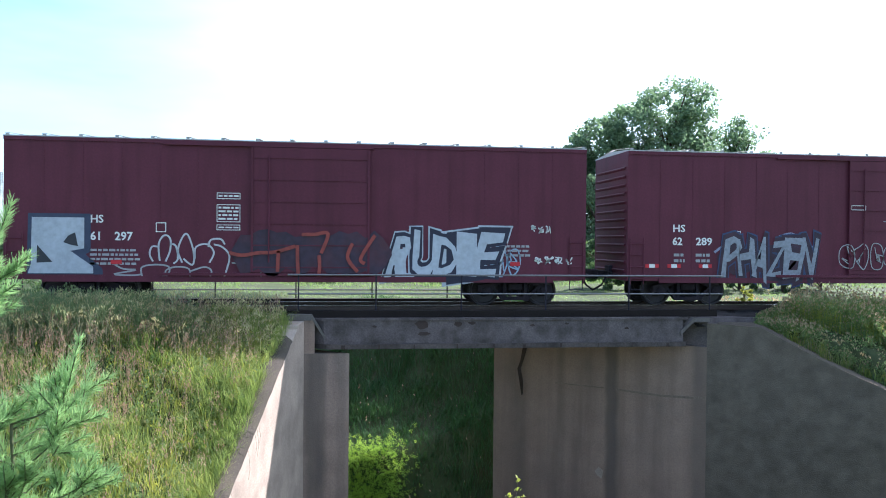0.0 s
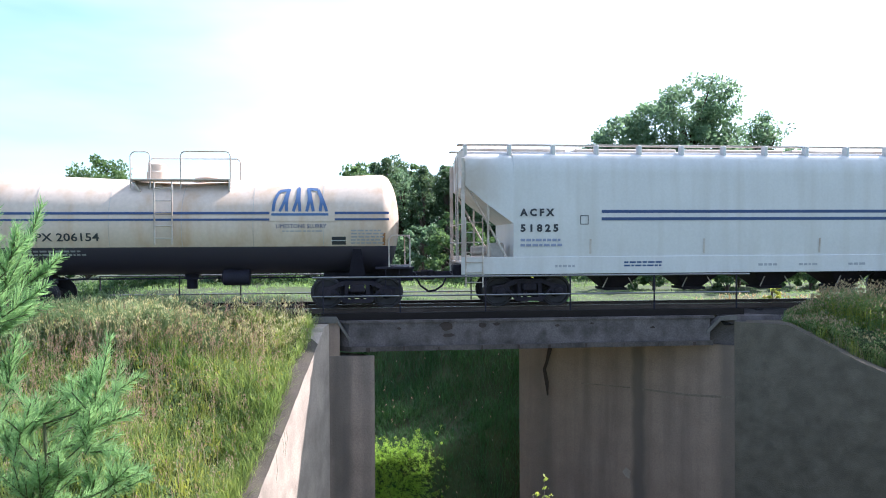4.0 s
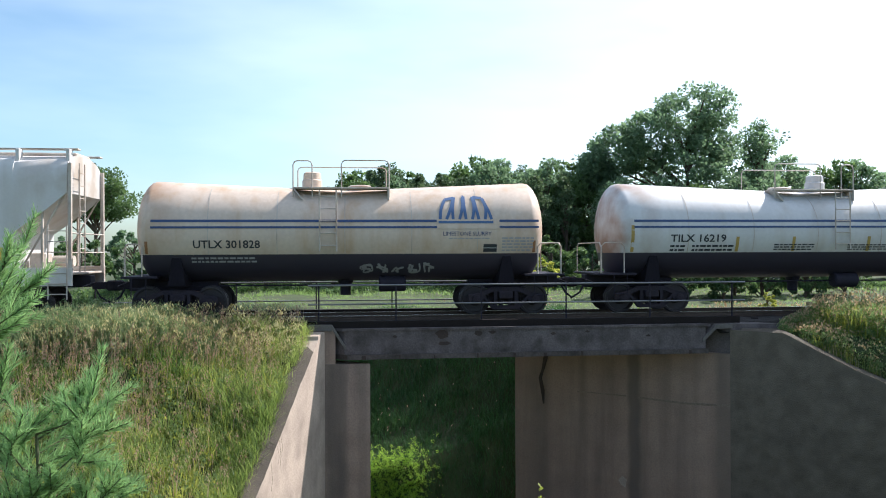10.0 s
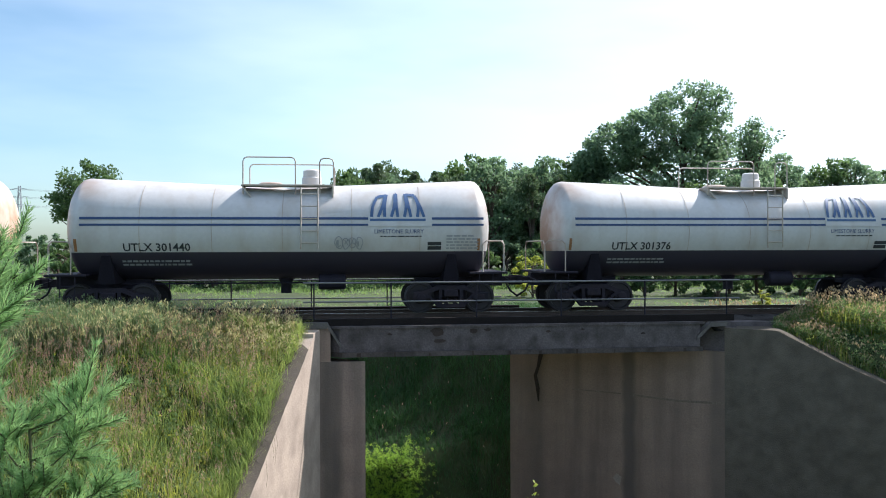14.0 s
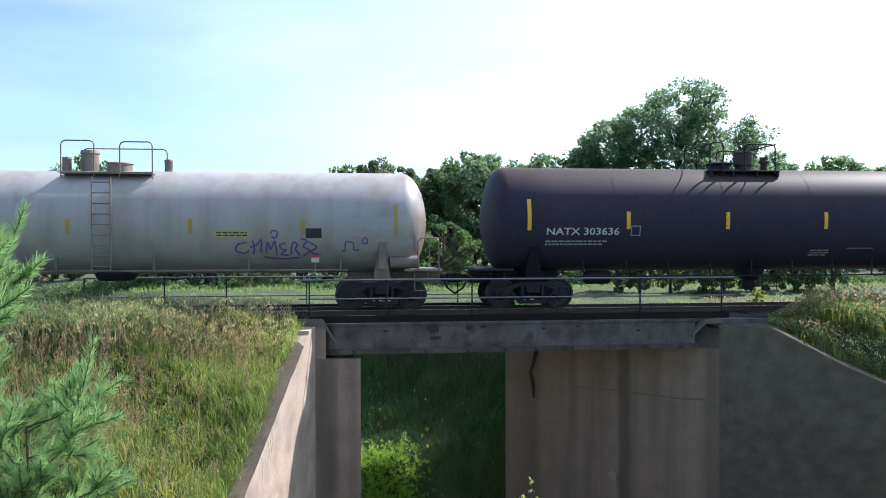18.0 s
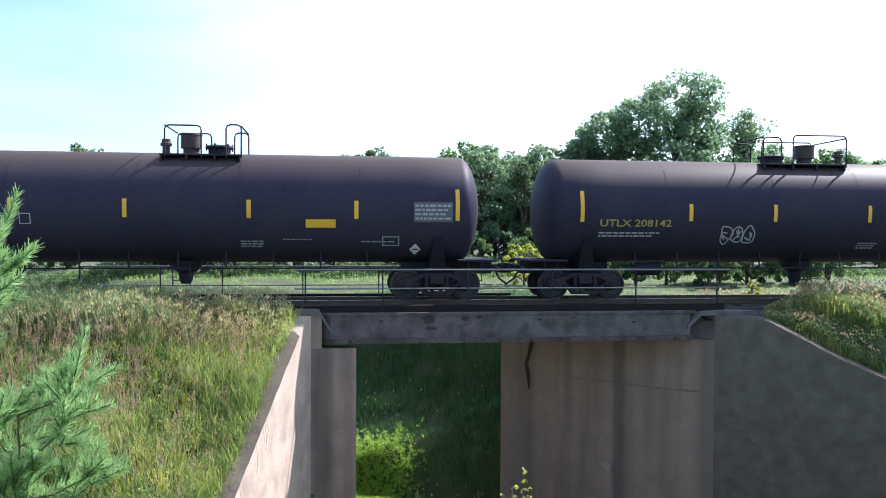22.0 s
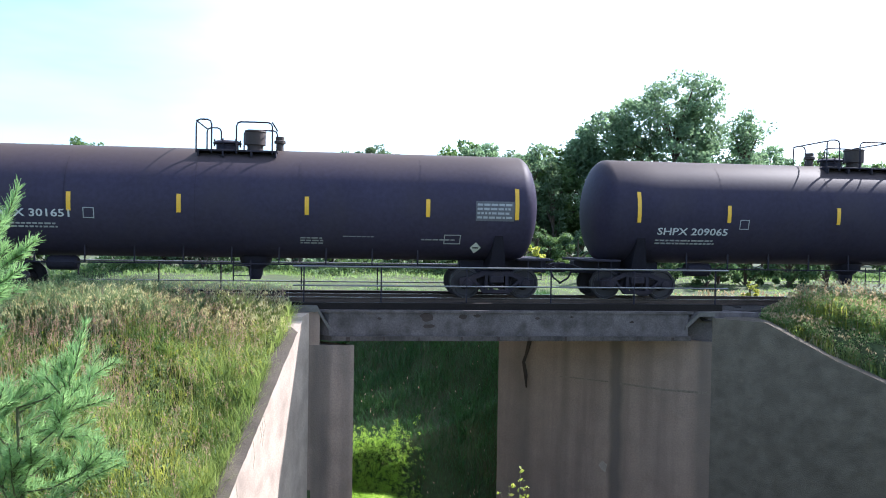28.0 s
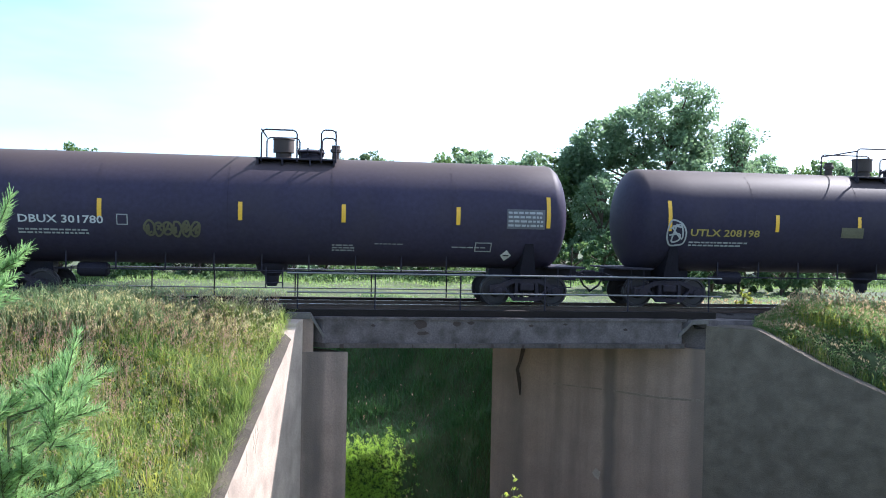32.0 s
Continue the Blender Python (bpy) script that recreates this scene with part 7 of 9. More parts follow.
    strokes(root, [[(2.12, 0.88), (2.41, 0.57), (2.7, 0.73), (3.14, 0.55), (3.58, 0.81), (3.94, 0.55), (4.38, 0.69), (4.82, 0.55), (5.11, 0.75)],
                  [(2.7, 0.88), (3.36, 0.81), (4.09, 0.92), (4.96, 0.84)]], 0.045, M["pale_blue"], sf2)
    strokes(root, [[(0.62, 1.21), (0.73, 1.54), (0.95, 1.6), (0.89, 1.32), (1.09, 1.43), (0.67, 1.16)],
                  [(1.53, 1.4), (1.68, 1.54), (1.98, 1.51), (1.9, 1.23), (1.61, 1.21), (1.53, 1.4)],
                  [(1.68, 1.43), (1.9, 1.36)],
                  [(2.15, 1.58), (2.32, 1.69), (2.39, 1.51), (2.19, 1.51)]], 0.05, M["chrome"], door, "silver scribbles on the door")
    strokes(root, [[(7.38, 3.85), (7.66, 3.85), (7.65, 3.59), (7.4, 3.59), (7.38, 3.85)],
                  [(7.35, 3.24), (7.38, 3.48), (7.55, 3.32), (7.7, 3.47), (7.77, 3.24)],
                  [(7.44, 2.91), (7.59, 3.13), (7.75, 2.95), (7.43, 2.99)],
                  [(7.66, 2.79), (7.33, 2.76), (7.66, 2.62), (7.26, 2.51), (7.44, 2.39)],
                  [(7.26, 2.21), (7.7, 2.17)],
                  [(7.48, 2.28), (7.52, 2.05)],
                  [(7.26, 1.8), (7.66, 1.77), (7.37, 1.6), (7.7, 1.62)]], 0.07, M["pale_blue"], sf2, "pale blue letters in a column")
    patch(root, -0.2, -0.03, 2.37, 2.69, M["blue"], door, "graffiti")
    patch(root, 0.16, 0.36, 1.9, 2.37, M["blue"], door, "graffiti")
    patch(root, -8.16, -7.79, 1.64, 1.94, M["ember"], sf2, "graffiti")
    for u in (-8.0, -5.3, -3.4, 1.0, 3.2, 4.9):
        patch(root, u, u + 0.45, 1.02, 1.12, M["yellow"], door if 0 < u < 3 else sf2, "reflector", "yellow reflective strip")
    patch(root, -8.0, -7.5, 1.12, 1.3, M["yellow"], sf2, "reflector")
    patch(root, -8.0, -7.0, 0.86, 0.95, M["yellow"], sf2, "reflector")
    patch(root, 7.35, 7.75, 1.15, 1.38, M["yellow"], sf2, "reflector")
    patch(root, 6.9, 7.75, 0.92, 1.02, M["yellow"], sf2, "reflector")
    outline(root, 5.75, 6.25, 1.5, 1.78, 0.03, M["white"], sf2)


def car_hicube(i):
    root, sf, L, z0, zt = box_car(i, 5.33, 0.66, M["box_maroon"], "tall maroon box car with a plug door and yellow reflectors", 7.3, M["box_maroon"], (-0.9, 2.35), ribs=0)
    sf2 = lambda u, v: (u, sf(u, v)[1] - 0.004, v)
    dr = lambda u, v: (u, -1.55 - 0.085, v)
    word(root, "FL", -7.05, 2.22, 0.34, M["white"], sf2, fat=0.008)
    word(root, "OX", -6.3, 2.22, 0.34, M["white"], sf2, fat=0.008)
    word(root, "50  51  33", -7.1, 1.70, 0.36, M["white"], sf2, fat=0.01, wide=1.02)
    print_rows(root, -7.15, 1.05, 1.25, 0.36, 2, M["dim_white"], sf2, 2)
    scrawl(root, -8.85, 1.55, 0.55, 1.4, 1, M["pale_blue"], sf2, 7, 0.05, label="pale blue scribbled tag", loops=False)
    scrawl(root, -8.8, 1.7, 0.5, 1.1, 2, M["pale_blue"], sf2, 8, 0.04, loops=False)
    # grey overspray along the lower side
    blob(root, -8.4, 0.9, 6.2, 1.0, M["panel_maroon"], sf, 9, "overspray", "grey-brown painted-out band", rough=0.15)
    for u in (-5.55, -3.15, -0.55, 0.55, 3.05, 5.35):
        patch(root, u, u + 0.48, 1.02, 1.12, M["yellow"], dr if -0.9 < u < 2.3 else sf2, "reflector", "yellow reflective strip")
    for u in (-9.0, 8.55):
        patch(root, u, u + 0.48, 0.98, 1.20, M["yellow"], sf2, "reflector", "yellow reflective strip")
        patch(root, u, u + 0.45, 0.78, 0.84, M["yellow_text"], sf2, "reflector")
    for r, (line, wide) in enumerate((("CLOSE AND LOCK", 0.82), ("DOORS BEFORE", 0.72), ("MOVING CAR", 0.58))):
        word(root, line, 0.92 - wide / 2, 4.03 - r * 0.135, 0.12, M["mark_white"], dr, fat=0.004, span=wide)
    print_rows(root, -0.1, 2.2, 0.75, 0.06, 1, M["white"], dr, 24)
    patch(root, 0.12, 0.22, 1.55, 1.75, M["white"], dr, "stencil")
    outline(root, 0.15, 0.38, 1.85, 2.05, 0.03, M["white"], dr)
    outline(root, -4.7, -4.4, 1.95, 2.15, 0.015, M["dim_white"], sf2)
    patch(root, 8.45, 8.95, 1.42, 1.68, M["navy"], sf2, "data_panel")
    outline(root, 8.45, 8.95, 1.42, 1.68, 0.025, M["white"], lambda u, v: (u, sf(u, v)[1] - 0.008, v))
    for k in range(3):
        print_rows(root, 7.7 + k * 0.38, 1.45 + (0.3 if k == 2 else 0), 0.16 if k < 2 else 0.4, 0.75 - (0.3 if k == 2 else 0), 7 if k < 2 else 4, M["haze_violet"], sf2, 30 + k)
    pts, f = ribbon([[(-3.15, 0.95), (-3.0, 0.72)], [(-3.12, 0.70), (-3.0, 0.72), (-2.98, 0.85)]], 0.04)
    put("graffiti", pts, f, sf2, M["white"], root)
    for u in (-7.0, -3.0, 0.0, 4.5, 6.0):
        print_rows(root, u, 0.69, 0.9, 0.05, 1, M["dim_white"], lambda a, b: (a, -1.55 - 0.09, b), int(u + 50))
    for k in range(14):
        u = -L / 2 + 0.3 + (L - 0.6) * k / 13
        part("roof_rib", Geo().box(u - 0.03, u + 0.03, -1.575, 1.575, zt + 0.031, zt + 0.06), M["box_maroon"], root)


def hopper_marks(root, sf, a, b, L, low=0.0):
    u = -L / 2 + 1.75
    word(root, a, u, 2.54 - low, 0.29, M["ink"], lambda p, q: sf(p, q, 0.03), fat=0.014, span=1.02)
    word(root, b, u, 2.08 - low, 0.29, M["ink"], sf, fat=0.014, span=1.14)
    print_rows(root, u, 1.6 - 0.6 * low, 1.25, 0.3, 2, M["haze_violet"], sf, 3)
    outline(root, -L / 2 + 3.55, -L / 2 + 3.8, 2.28, 2.55, 0.02, M["ink"], sf)
    for r in range(5):
        print_rows(root, L / 2 - 2.9, 2.55 - 0.11 * r, 1.0, 0.09, 1, M["dim_white"], sf, 60 + r)
    patch(root, L / 2 - 2.35, L / 2 - 2.0, 1.55, 1.8, M["ink"], sf, "data_panel", nv=2)
    outline(root, L / 2 - 2.35, L / 2 - 2.0, 1.55, 1.8, 0.02, M["white"], lambda a1, b1: sf(a1, b1, 0.02))
    print_rows(root, -3.9, 1.0, 1.25, 0.2, 2, M["navy"], sf, 80)
    for uu in (-6.0, 0.3, 1.6, 3.2, 6.2):
        print_rows(root, uu, 0.98, 0.6, 0.14, 1, M["dim_white"], sf, int(uu * 7 + 70))


def car_flow(i, a, b, m, tag=None, stripes="swell", eave=False):
    root, sf, L = hopper_car(i, M["hop_white"], "white covered hopper car with blue stripes and open end frames", frame_m=M["hop_rusty"], eave=eave)
    if stripes == "swell":
        flow_stripes(root, sf, m)
    else:
        for v in (2.62, 2.40):
            patch(root, -L / 2 + 4.2, L / 2 - 3.4, v, v + 0.09, M["navy"], sf, nu=4)
    hopper_marks(root, sf, a, b, L, 0.3 if eave else 0.0)
    for fu in (0.22, 0.42, 0.63, 0.8):
        u = -L / 2 + L * fu
        patch(root, u - 0.03, u + 0.03, 1.4, 1.85, M["hop_rusty"], sf, "reflector", nv=2)
    if tag:
        tag(root, sf, L)


def tag_chest(root, sf, L):
    s2 = lambda u, v: sf(u, v, 0.02)
    s3 = lambda u, v: sf(u, v, 0.03)
    for ring in ([(2.9, 1.5), (2.95, 1.72), (3.2, 1.84), (3.45, 1.80), (3.6, 1.93), (3.85, 1.88), (4.1, 1.96), (4.35, 1.84), (4.5, 1.6), (4.2, 1.35)],
                 [(5.2, 0.86), (5.3, 1.28), (5.5, 1.40), (5.68, 1.34), (5.66, 1.15), (5.78, 1.02), (5.7, 0.86)]):
        shape(root, smooth_line(ring, 4, True), M["red"], lambda u, v: sf(u, v, 0.017), label="red sprayed cloud behind dark letters")
    spray(root, "CHEST", 0.25, 0.84, 5.05, 0.80, ((0.135, M["ink"]), (0.12, M["white"]), (0.088, M["soot"])), s2, 8, "dark letters edged in white", over=0.74, wild=0.3)
    strokes(root, [[(-4.36, 1.0), (-4.26, 1.47), (-4.6, 1.86), (-4.41, 1.98), (-4.45, 2.38), (-4.26, 2.53), (-3.82, 2.5), (-3.44, 2.58), (-2.86, 2.56), (-2.27, 2.58), (-1.89, 2.5), (-1.98, 2.24), (-1.89, 2.0), (-1.69, 1.91), (-1.98, 1.57), (-2.13, 0.95), (-2.37, 0.89), (-2.86, 0.95), (-3.34, 0.91), (-3.82, 0.95), (-4.16, 0.89), (-4.36, 1.0)]], 0.03, M["ink"], s2, "black double-row outline tag")
    strokes(root, [[(-4.26, 1.95), (-4.28, 2.38), (-4.12, 2.46), (-4.02, 2.29), (-3.97, 1.95)],
                  [(-3.92, 1.95), (-3.82, 2.43), (-3.63, 2.46), (-3.58, 2.0)],
                  [(-3.49, 1.95), (-3.49, 2.38), (-3.29, 2.43), (-3.19, 2.0)],
                  [(-3.13, 2.0), (-3.05, 2.4), (-2.86, 2.4), (-2.81, 2.0)],
                  [(-2.74, 2.0), (-2.66, 2.43), (-2.47, 2.43), (-2.42, 2.0)],
                  [(-2.35, 2.0), (-2.27, 2.46), (-2.03, 2.46), (-1.98, 2.05)]], 0.04, M["ink"], s2)
    strokes(root, [[(-4.45, 1.81), (-4.02, 1.81), (-4.16, 1.5), (-4.33, 1.81)],
                  [(-4.02, 1.71), (-4.07, 1.28), (-4.21, 1.0)],
                  [(-3.73, 1.76), (-3.78, 1.33), (-3.68, 1.0)],
                  [(-3.53, 1.81), (-3.34, 1.81), (-3.44, 1.33), (-3.29, 1.0)],
                  [(-2.95, 1.81), (-3.05, 1.33), (-2.86, 0.97)],
                  [(-2.52, 1.86), (-2.56, 1.33), (-2.71, 1.0)],
                  [(-2.18, 1.91), (-2.23, 1.43), (-2.42, 1.0)]], 0.045, M["ink"], s2)
    scrawl(root, -1.55, 1.45, 1.0, 0.4, 4, M["ink"], s2, 42, 0.03, loops=False)
    scrawl(root, -0.3, 1.0, 0.8, 0.7, 3, M["ink"], s2, 43, 0.04, loops=False)
    patch(root, 0.55, 0.8, 2.62, 2.82, M["navy"], s2, "stencil")
    patch(root, -L / 2 + 2.4, -L / 2 + 2.9, 1.05, 1.15, M["ink"], s2, "stencil")


def tag_gst(root, sf, L):
    s2 = lambda u, v: sf(u, v, 0.02)
    s3 = lambda u, v: sf(u, v, 0.03)
    patch(root, -L / 2 + 1.75, -L / 2 + 3.15, 2.46, 2.74, M["dim_white"], s2, "number_panel", nv=2)
    spray(root, "GST", -5.95, 0.97, 3.15, 1.02, ((0.115, M["deep_blue"]), (0.065, M["steel_blue"])), s2, 21, "blue letters with a dark outline", over=0.64, wild=0.3)
    ring = [(1.35, 0.98), (1.25, 1.35), (1.42, 1.62), (1.40, 1.86), (1.70, 2.0), (1.95, 2.2), (2.3, 2.22), (2.6, 2.14), (2.85, 2.20), (3.1, 2.0), (3.35, 1.72), (3.4, 1.3), (3.3, 0.95), (2.4, 0.88)]
    shape(root, smooth_line(ring, 4, True), M["haze_violet"], s3, label="faded violet-grey sprayed patch")
    blob(root, 3.7, 0.9, 2.0, 0.45, M["pale_blue"], s2, 10, rough=0.3)
    blob(root, -6.8, 0.9, 1.3, 0.4, M["pink"], s2, 11, rough=0.3)
    blob(root, -2.6, 0.9, 0.7, 0.45, M["pink"], s2, 12, rough=0.3)
    patch(root, -2.0, 5.2, 1.42, 1.86, M["tank_grey"], s2, "painted_panel", nu=6, nv=2)
    scrawl(root, -2.6, 1.5, 0.9, 0.5, 3, M["ink"], s3, 13, 0.03, loops=False)
    scrawl(root, -L / 2 + 1.7, 1.8, 1.3, 0.3, 5, M["ink"], s3, 14, 0.03, loops=False)
    scrawl(root, 4.3, 1.95, 1.8, 0.5, 3, M["dim_white"], s3, 15, 0.03, loops=False)
    for u in (-6.9, -1.55, 1.25, 4.25, 7.05):
        patch(root, u - 0.05, u + 0.05, 1.4, 1.9, M["yellow_text"], s3, "reflector", nv=2)


def car_coal(i):
    root, sf, L = hopper_car(i, M["hop_black"], "faded black covered hopper car with open end frames", style="slab", frame_m=M["hop_black"])
    word(root, "CP", -L / 2 + 1.95, 2.25, 0.34, M["mark_white"], sf, fat=0.008)
    word(root, "39", -L / 2 + 1.95, 1.93, 0.34, M["mark_white"], sf, fat=0.008)
    word(root, "02   09", -L / 2 + 3.1, 1.93, 0.34, M["mark_white"], sf, fat=0.008, wide=1.05)
    print_rows(root, -L / 2 + 2.9, 1.25, 0.6, 0.4, 3, M["dim_white"], sf, 1)
    print_rows(root, -L / 2 + 4.0, 1.35, 0.7, 0.3, 2, M["dim_white"], sf, 2)
    for a, b in ((2.85, 3.7), (3.9, 4.7)):
        patch(root, -L / 2 + a, -L / 2 + b, 1.80, 2.36, M["panel_maroon"], lambda u, v: sf(u, v, 0.006), "number_panel")
        patch(root, -L / 2 + a, -L / 2 + b, 1.64, 1.80, M["panel_pine"], lambda u, v: sf(u, v, 0.006), "number_panel")
    patch(root, -L / 2 + 6.0, -L / 2 + 6.76, 1.84, 2.16, M["panel_green"], sf, "painted_panel")
    patch(root, -L / 2 + 6.0, -L / 2 + 6.76, 1.14, 1.77, M["panel_green"], sf, "painted_panel")
    for u in (L / 2 - 2.6, L / 2 - 1.6):
        outline(root, u, u + 0.5, 1.05, 1.42, 0.025, M["white"], sf)
    outline(root, -L / 2 + 5.2, -L / 2 + 5.5, 1.9, 2.2, 0.02, M["dim_white"], sf)
    patch(root, L / 2 - 3.5, L / 2 - 3.2, 1.12, 1.2, M["white"], sf, "stencil")
    for fu in (0.03, 0.235, 0.36, 0.62, 0.735, 0.95):
        u = -L / 2 + L * fu
        patch(root, u - 0.25, u + 0.25, 0.9, 1.0, M["yellow_text"], lambda a, b: (a, -1.57, b), "reflector", "yellow reflective strip")
    for k in range(1, 12):
        u = -L / 2 + L * k / 12
        part("side_seam", Geo().box(u - 0.02, u + 0.02, -1.545, -1.531, 1.05, 4.2), M["hop_black"], root)


def tg(*jobs):
    def go(root, sf, L):
        for kind, args in jobs:
            s2 = lambda u, v: sf(u, v, 0.03)
            u, v, w, h, n, m, seed, wd, loops = args
            if kind == "s":
                scrawl(root, u, v, w, h, n, M[m], s2, seed, wd, loops=loops, label="spray-can tag")
            else:
                patch(root, u, u + w, v, v + h, M[m], lambda a, b: sf(a, b, 0.02), "stencil_panel", "dull repainted panel", nv=3)
    return go


def tag_bubbles(root, sf, L):
    """Two outlined tags in thin silver paint."""
    s2 = lambda u, v: sf(u, v, 0.03)
    strokes(root, [[(-3.58, 2.09), (-3.91, 2.08), (-4.06, 1.88), (-4.03, 1.68), (-3.75, 1.65), (-3.69, 1.49), (-3.85, 1.33), (-4.03, 1.36)],
                  [(-3.48, 1.92), (-3.35, 2.17), (-3.27, 1.92), (-3.25, 1.68), (-3.37, 1.33), (-3.60, 1.36)],
                  [(-3.21, 1.92), (-3.05, 2.06), (-2.84, 2.03), (-2.80, 1.81), (-3.05, 1.76), (-3.20, 1.78)],
                  [(-3.05, 1.76), (-3.11, 1.36), (-3.28, 1.31)]], 0.04, M["silver"], s2, "thin silver outlined tag")
    strokes(root, [[(-2.75, 1.77), (-2.66, 2.04), (-2.58, 1.91), (-2.59, 1.61), (-2.72, 1.34), (-2.99, 1.37)],
                  [(-2.49, 2.16), (-2.48, 1.97), (-2.30, 1.91), (-2.43, 1.69), (-2.38, 1.45), (-2.23, 1.32), (-2.01, 1.47)],
                  [(-2.12, 1.93), (-2.11, 1.76)],
                  [(-2.00, 1.90), (-2.10, 1.82), (-2.00, 1.74)]], 0.04, M["silver"], s2)
    strokes(root, [[(1.72, 2.09), (1.53, 2.13), (1.39, 1.97), (1.41, 1.70), (1.59, 1.60), (1.92, 1.67), (2.04, 1.51), (1.86, 1.34), (1.58, 1.37), (1.42, 1.45)],
                  [(2.09, 2.19), (2.15, 2.01), (2.31, 2.03), (2.40, 1.95), (2.27, 1.80), (2.17, 1.70), (2.19, 1.41), (2.09, 1.34)]], 0.04, M["silver"], s2, "thin silver outlined tag")
    strokes(root, [[(2.48, 1.71), (2.53, 1.98), (2.69, 2.14), (2.88, 2.13), (2.98, 1.91), (2.91, 1.81)],
                  [(2.35, 1.70), (2.55, 1.44), (2.68, 1.38), (2.87, 1.38), (3.09, 1.50), (3.07, 1.74), (2.80, 1.71), (2.75, 1.50)],
                  [(3.04, 1.91), (3.12, 1.92), (3.06, 1.86), (3.14, 1.81)],
                  [(3.19, 1.81), (3.20, 1.92), (3.27, 1.83), (3.30, 1.91)],
                  [(3.41, 1.91), (3.35, 1.86), (3.41, 1.81), (3.43, 1.86)],
                  [(3.48, 1.93), (3.50, 1.81), (3.56, 1.91), (3.50, 1.86), (3.58, 1.81)]], 0.035, M["silver"], s2)


def tag_zigzag(root, sf, L):
    """A knot of loops that runs out into a long zigzag, and a dull tag beside a repainted panel."""
    s2 = lambda u, v: sf(u, v, 0.03)
    strokes(root, [[(1.68, 2.05), (1.63, 1.91), (1.51, 1.91), (1.44, 2.05), (1.53, 2.18), (1.65, 2.18), (1.68, 2.04), (1.63, 1.91)],
                  [(1.85, 1.99), (1.72, 1.98), (1.68, 2.13), (1.72, 2.29), (1.86, 2.30), (1.95, 2.15), (1.85, 1.99), (1.71, 1.98)],
                  [(1.75, 1.74), (1.66, 1.89), (1.75, 2.05), (1.89, 2.06), (1.93, 1.92), (1.89, 1.75), (1.75, 1.74), (1.66, 1.89)]], 0.035, M["silver"], s2, "knotted silver tag")
    strokes(root, [[(1.92, 2.02), (1.96, 2.20), (2.11, 2.23), (2.23, 2.07), (2.13, 1.89), (1.98, 1.86), (1.92, 2.02), (1.96, 2.20)],
                  [(2.22, 2.19), (2.40, 2.24), (2.48, 2.06), (2.44, 1.83), (2.25, 1.79), (2.11, 1.97), (2.23, 2.20), (2.40, 2.24)],
                  [(1.46, 2.17), (1.80, 2.01), (2.20, 2.20), (2.48, 2.11)]], 0.035, M["silver"], s2)
    strokes(root, [[(2.50, 1.82), (2.62, 2.13), (2.87, 1.88), (3.06, 2.09), (3.10, 1.80), (3.33, 2.08), (3.42, 1.79), (3.65, 2.04), (3.73, 1.75), (3.93, 1.96), (4.17, 2.01), (4.25, 1.85), (4.06, 1.79), (4.01, 1.92), (4.41, 1.85), (4.57, 2.04), (4.70, 1.72), (5.06, 2.08), (5.25, 1.96)]], 0.03, M["dim_white"], s2, "long zigzag spray line")
    strokes(root, [[(-2.82, 2.05), (-2.87, 1.92), (-2.99, 1.92), (-3.05, 2.05), (-2.95, 2.18), (-2.84, 2.18), (-2.82, 2.05), (-2.88, 1.91)],
                  [(-2.64, 1.84), (-2.77, 1.83), (-2.79, 1.98), (-2.74, 2.14), (-2.60, 2.14), (-2.53, 1.99), (-2.64, 1.84), (-2.77, 1.83)],
                  [(-2.48, 1.89), (-2.56, 2.03), (-2.47, 2.19), (-2.34, 2.21), (-2.30, 2.06), (-2.35, 1.91), (-2.49, 1.89), (-2.56, 2.04)],
                  [(-2.36, 1.98), (-2.32, 2.14), (-2.18, 2.16), (-2.09, 2.03), (-2.19, 1.86), (-2.32, 1.84), (-2.36, 1.98), (-2.31, 2.14)]], 0.04, M["panel_tan"], s2, "dull tan looped tag")
    scrawl(root, -4.8, 1.72, 1.2, 0.35, 6, M["dim_white"], s2, 1, 0.05, label="spray-can tag", loops=False)
    patch(root, -0.96, -0.16, 1.87, 2.16, M["panel_tan"], lambda a, b: sf(a, b, 0.02), "stencil_panel", "dull repainted panel", nv=3)


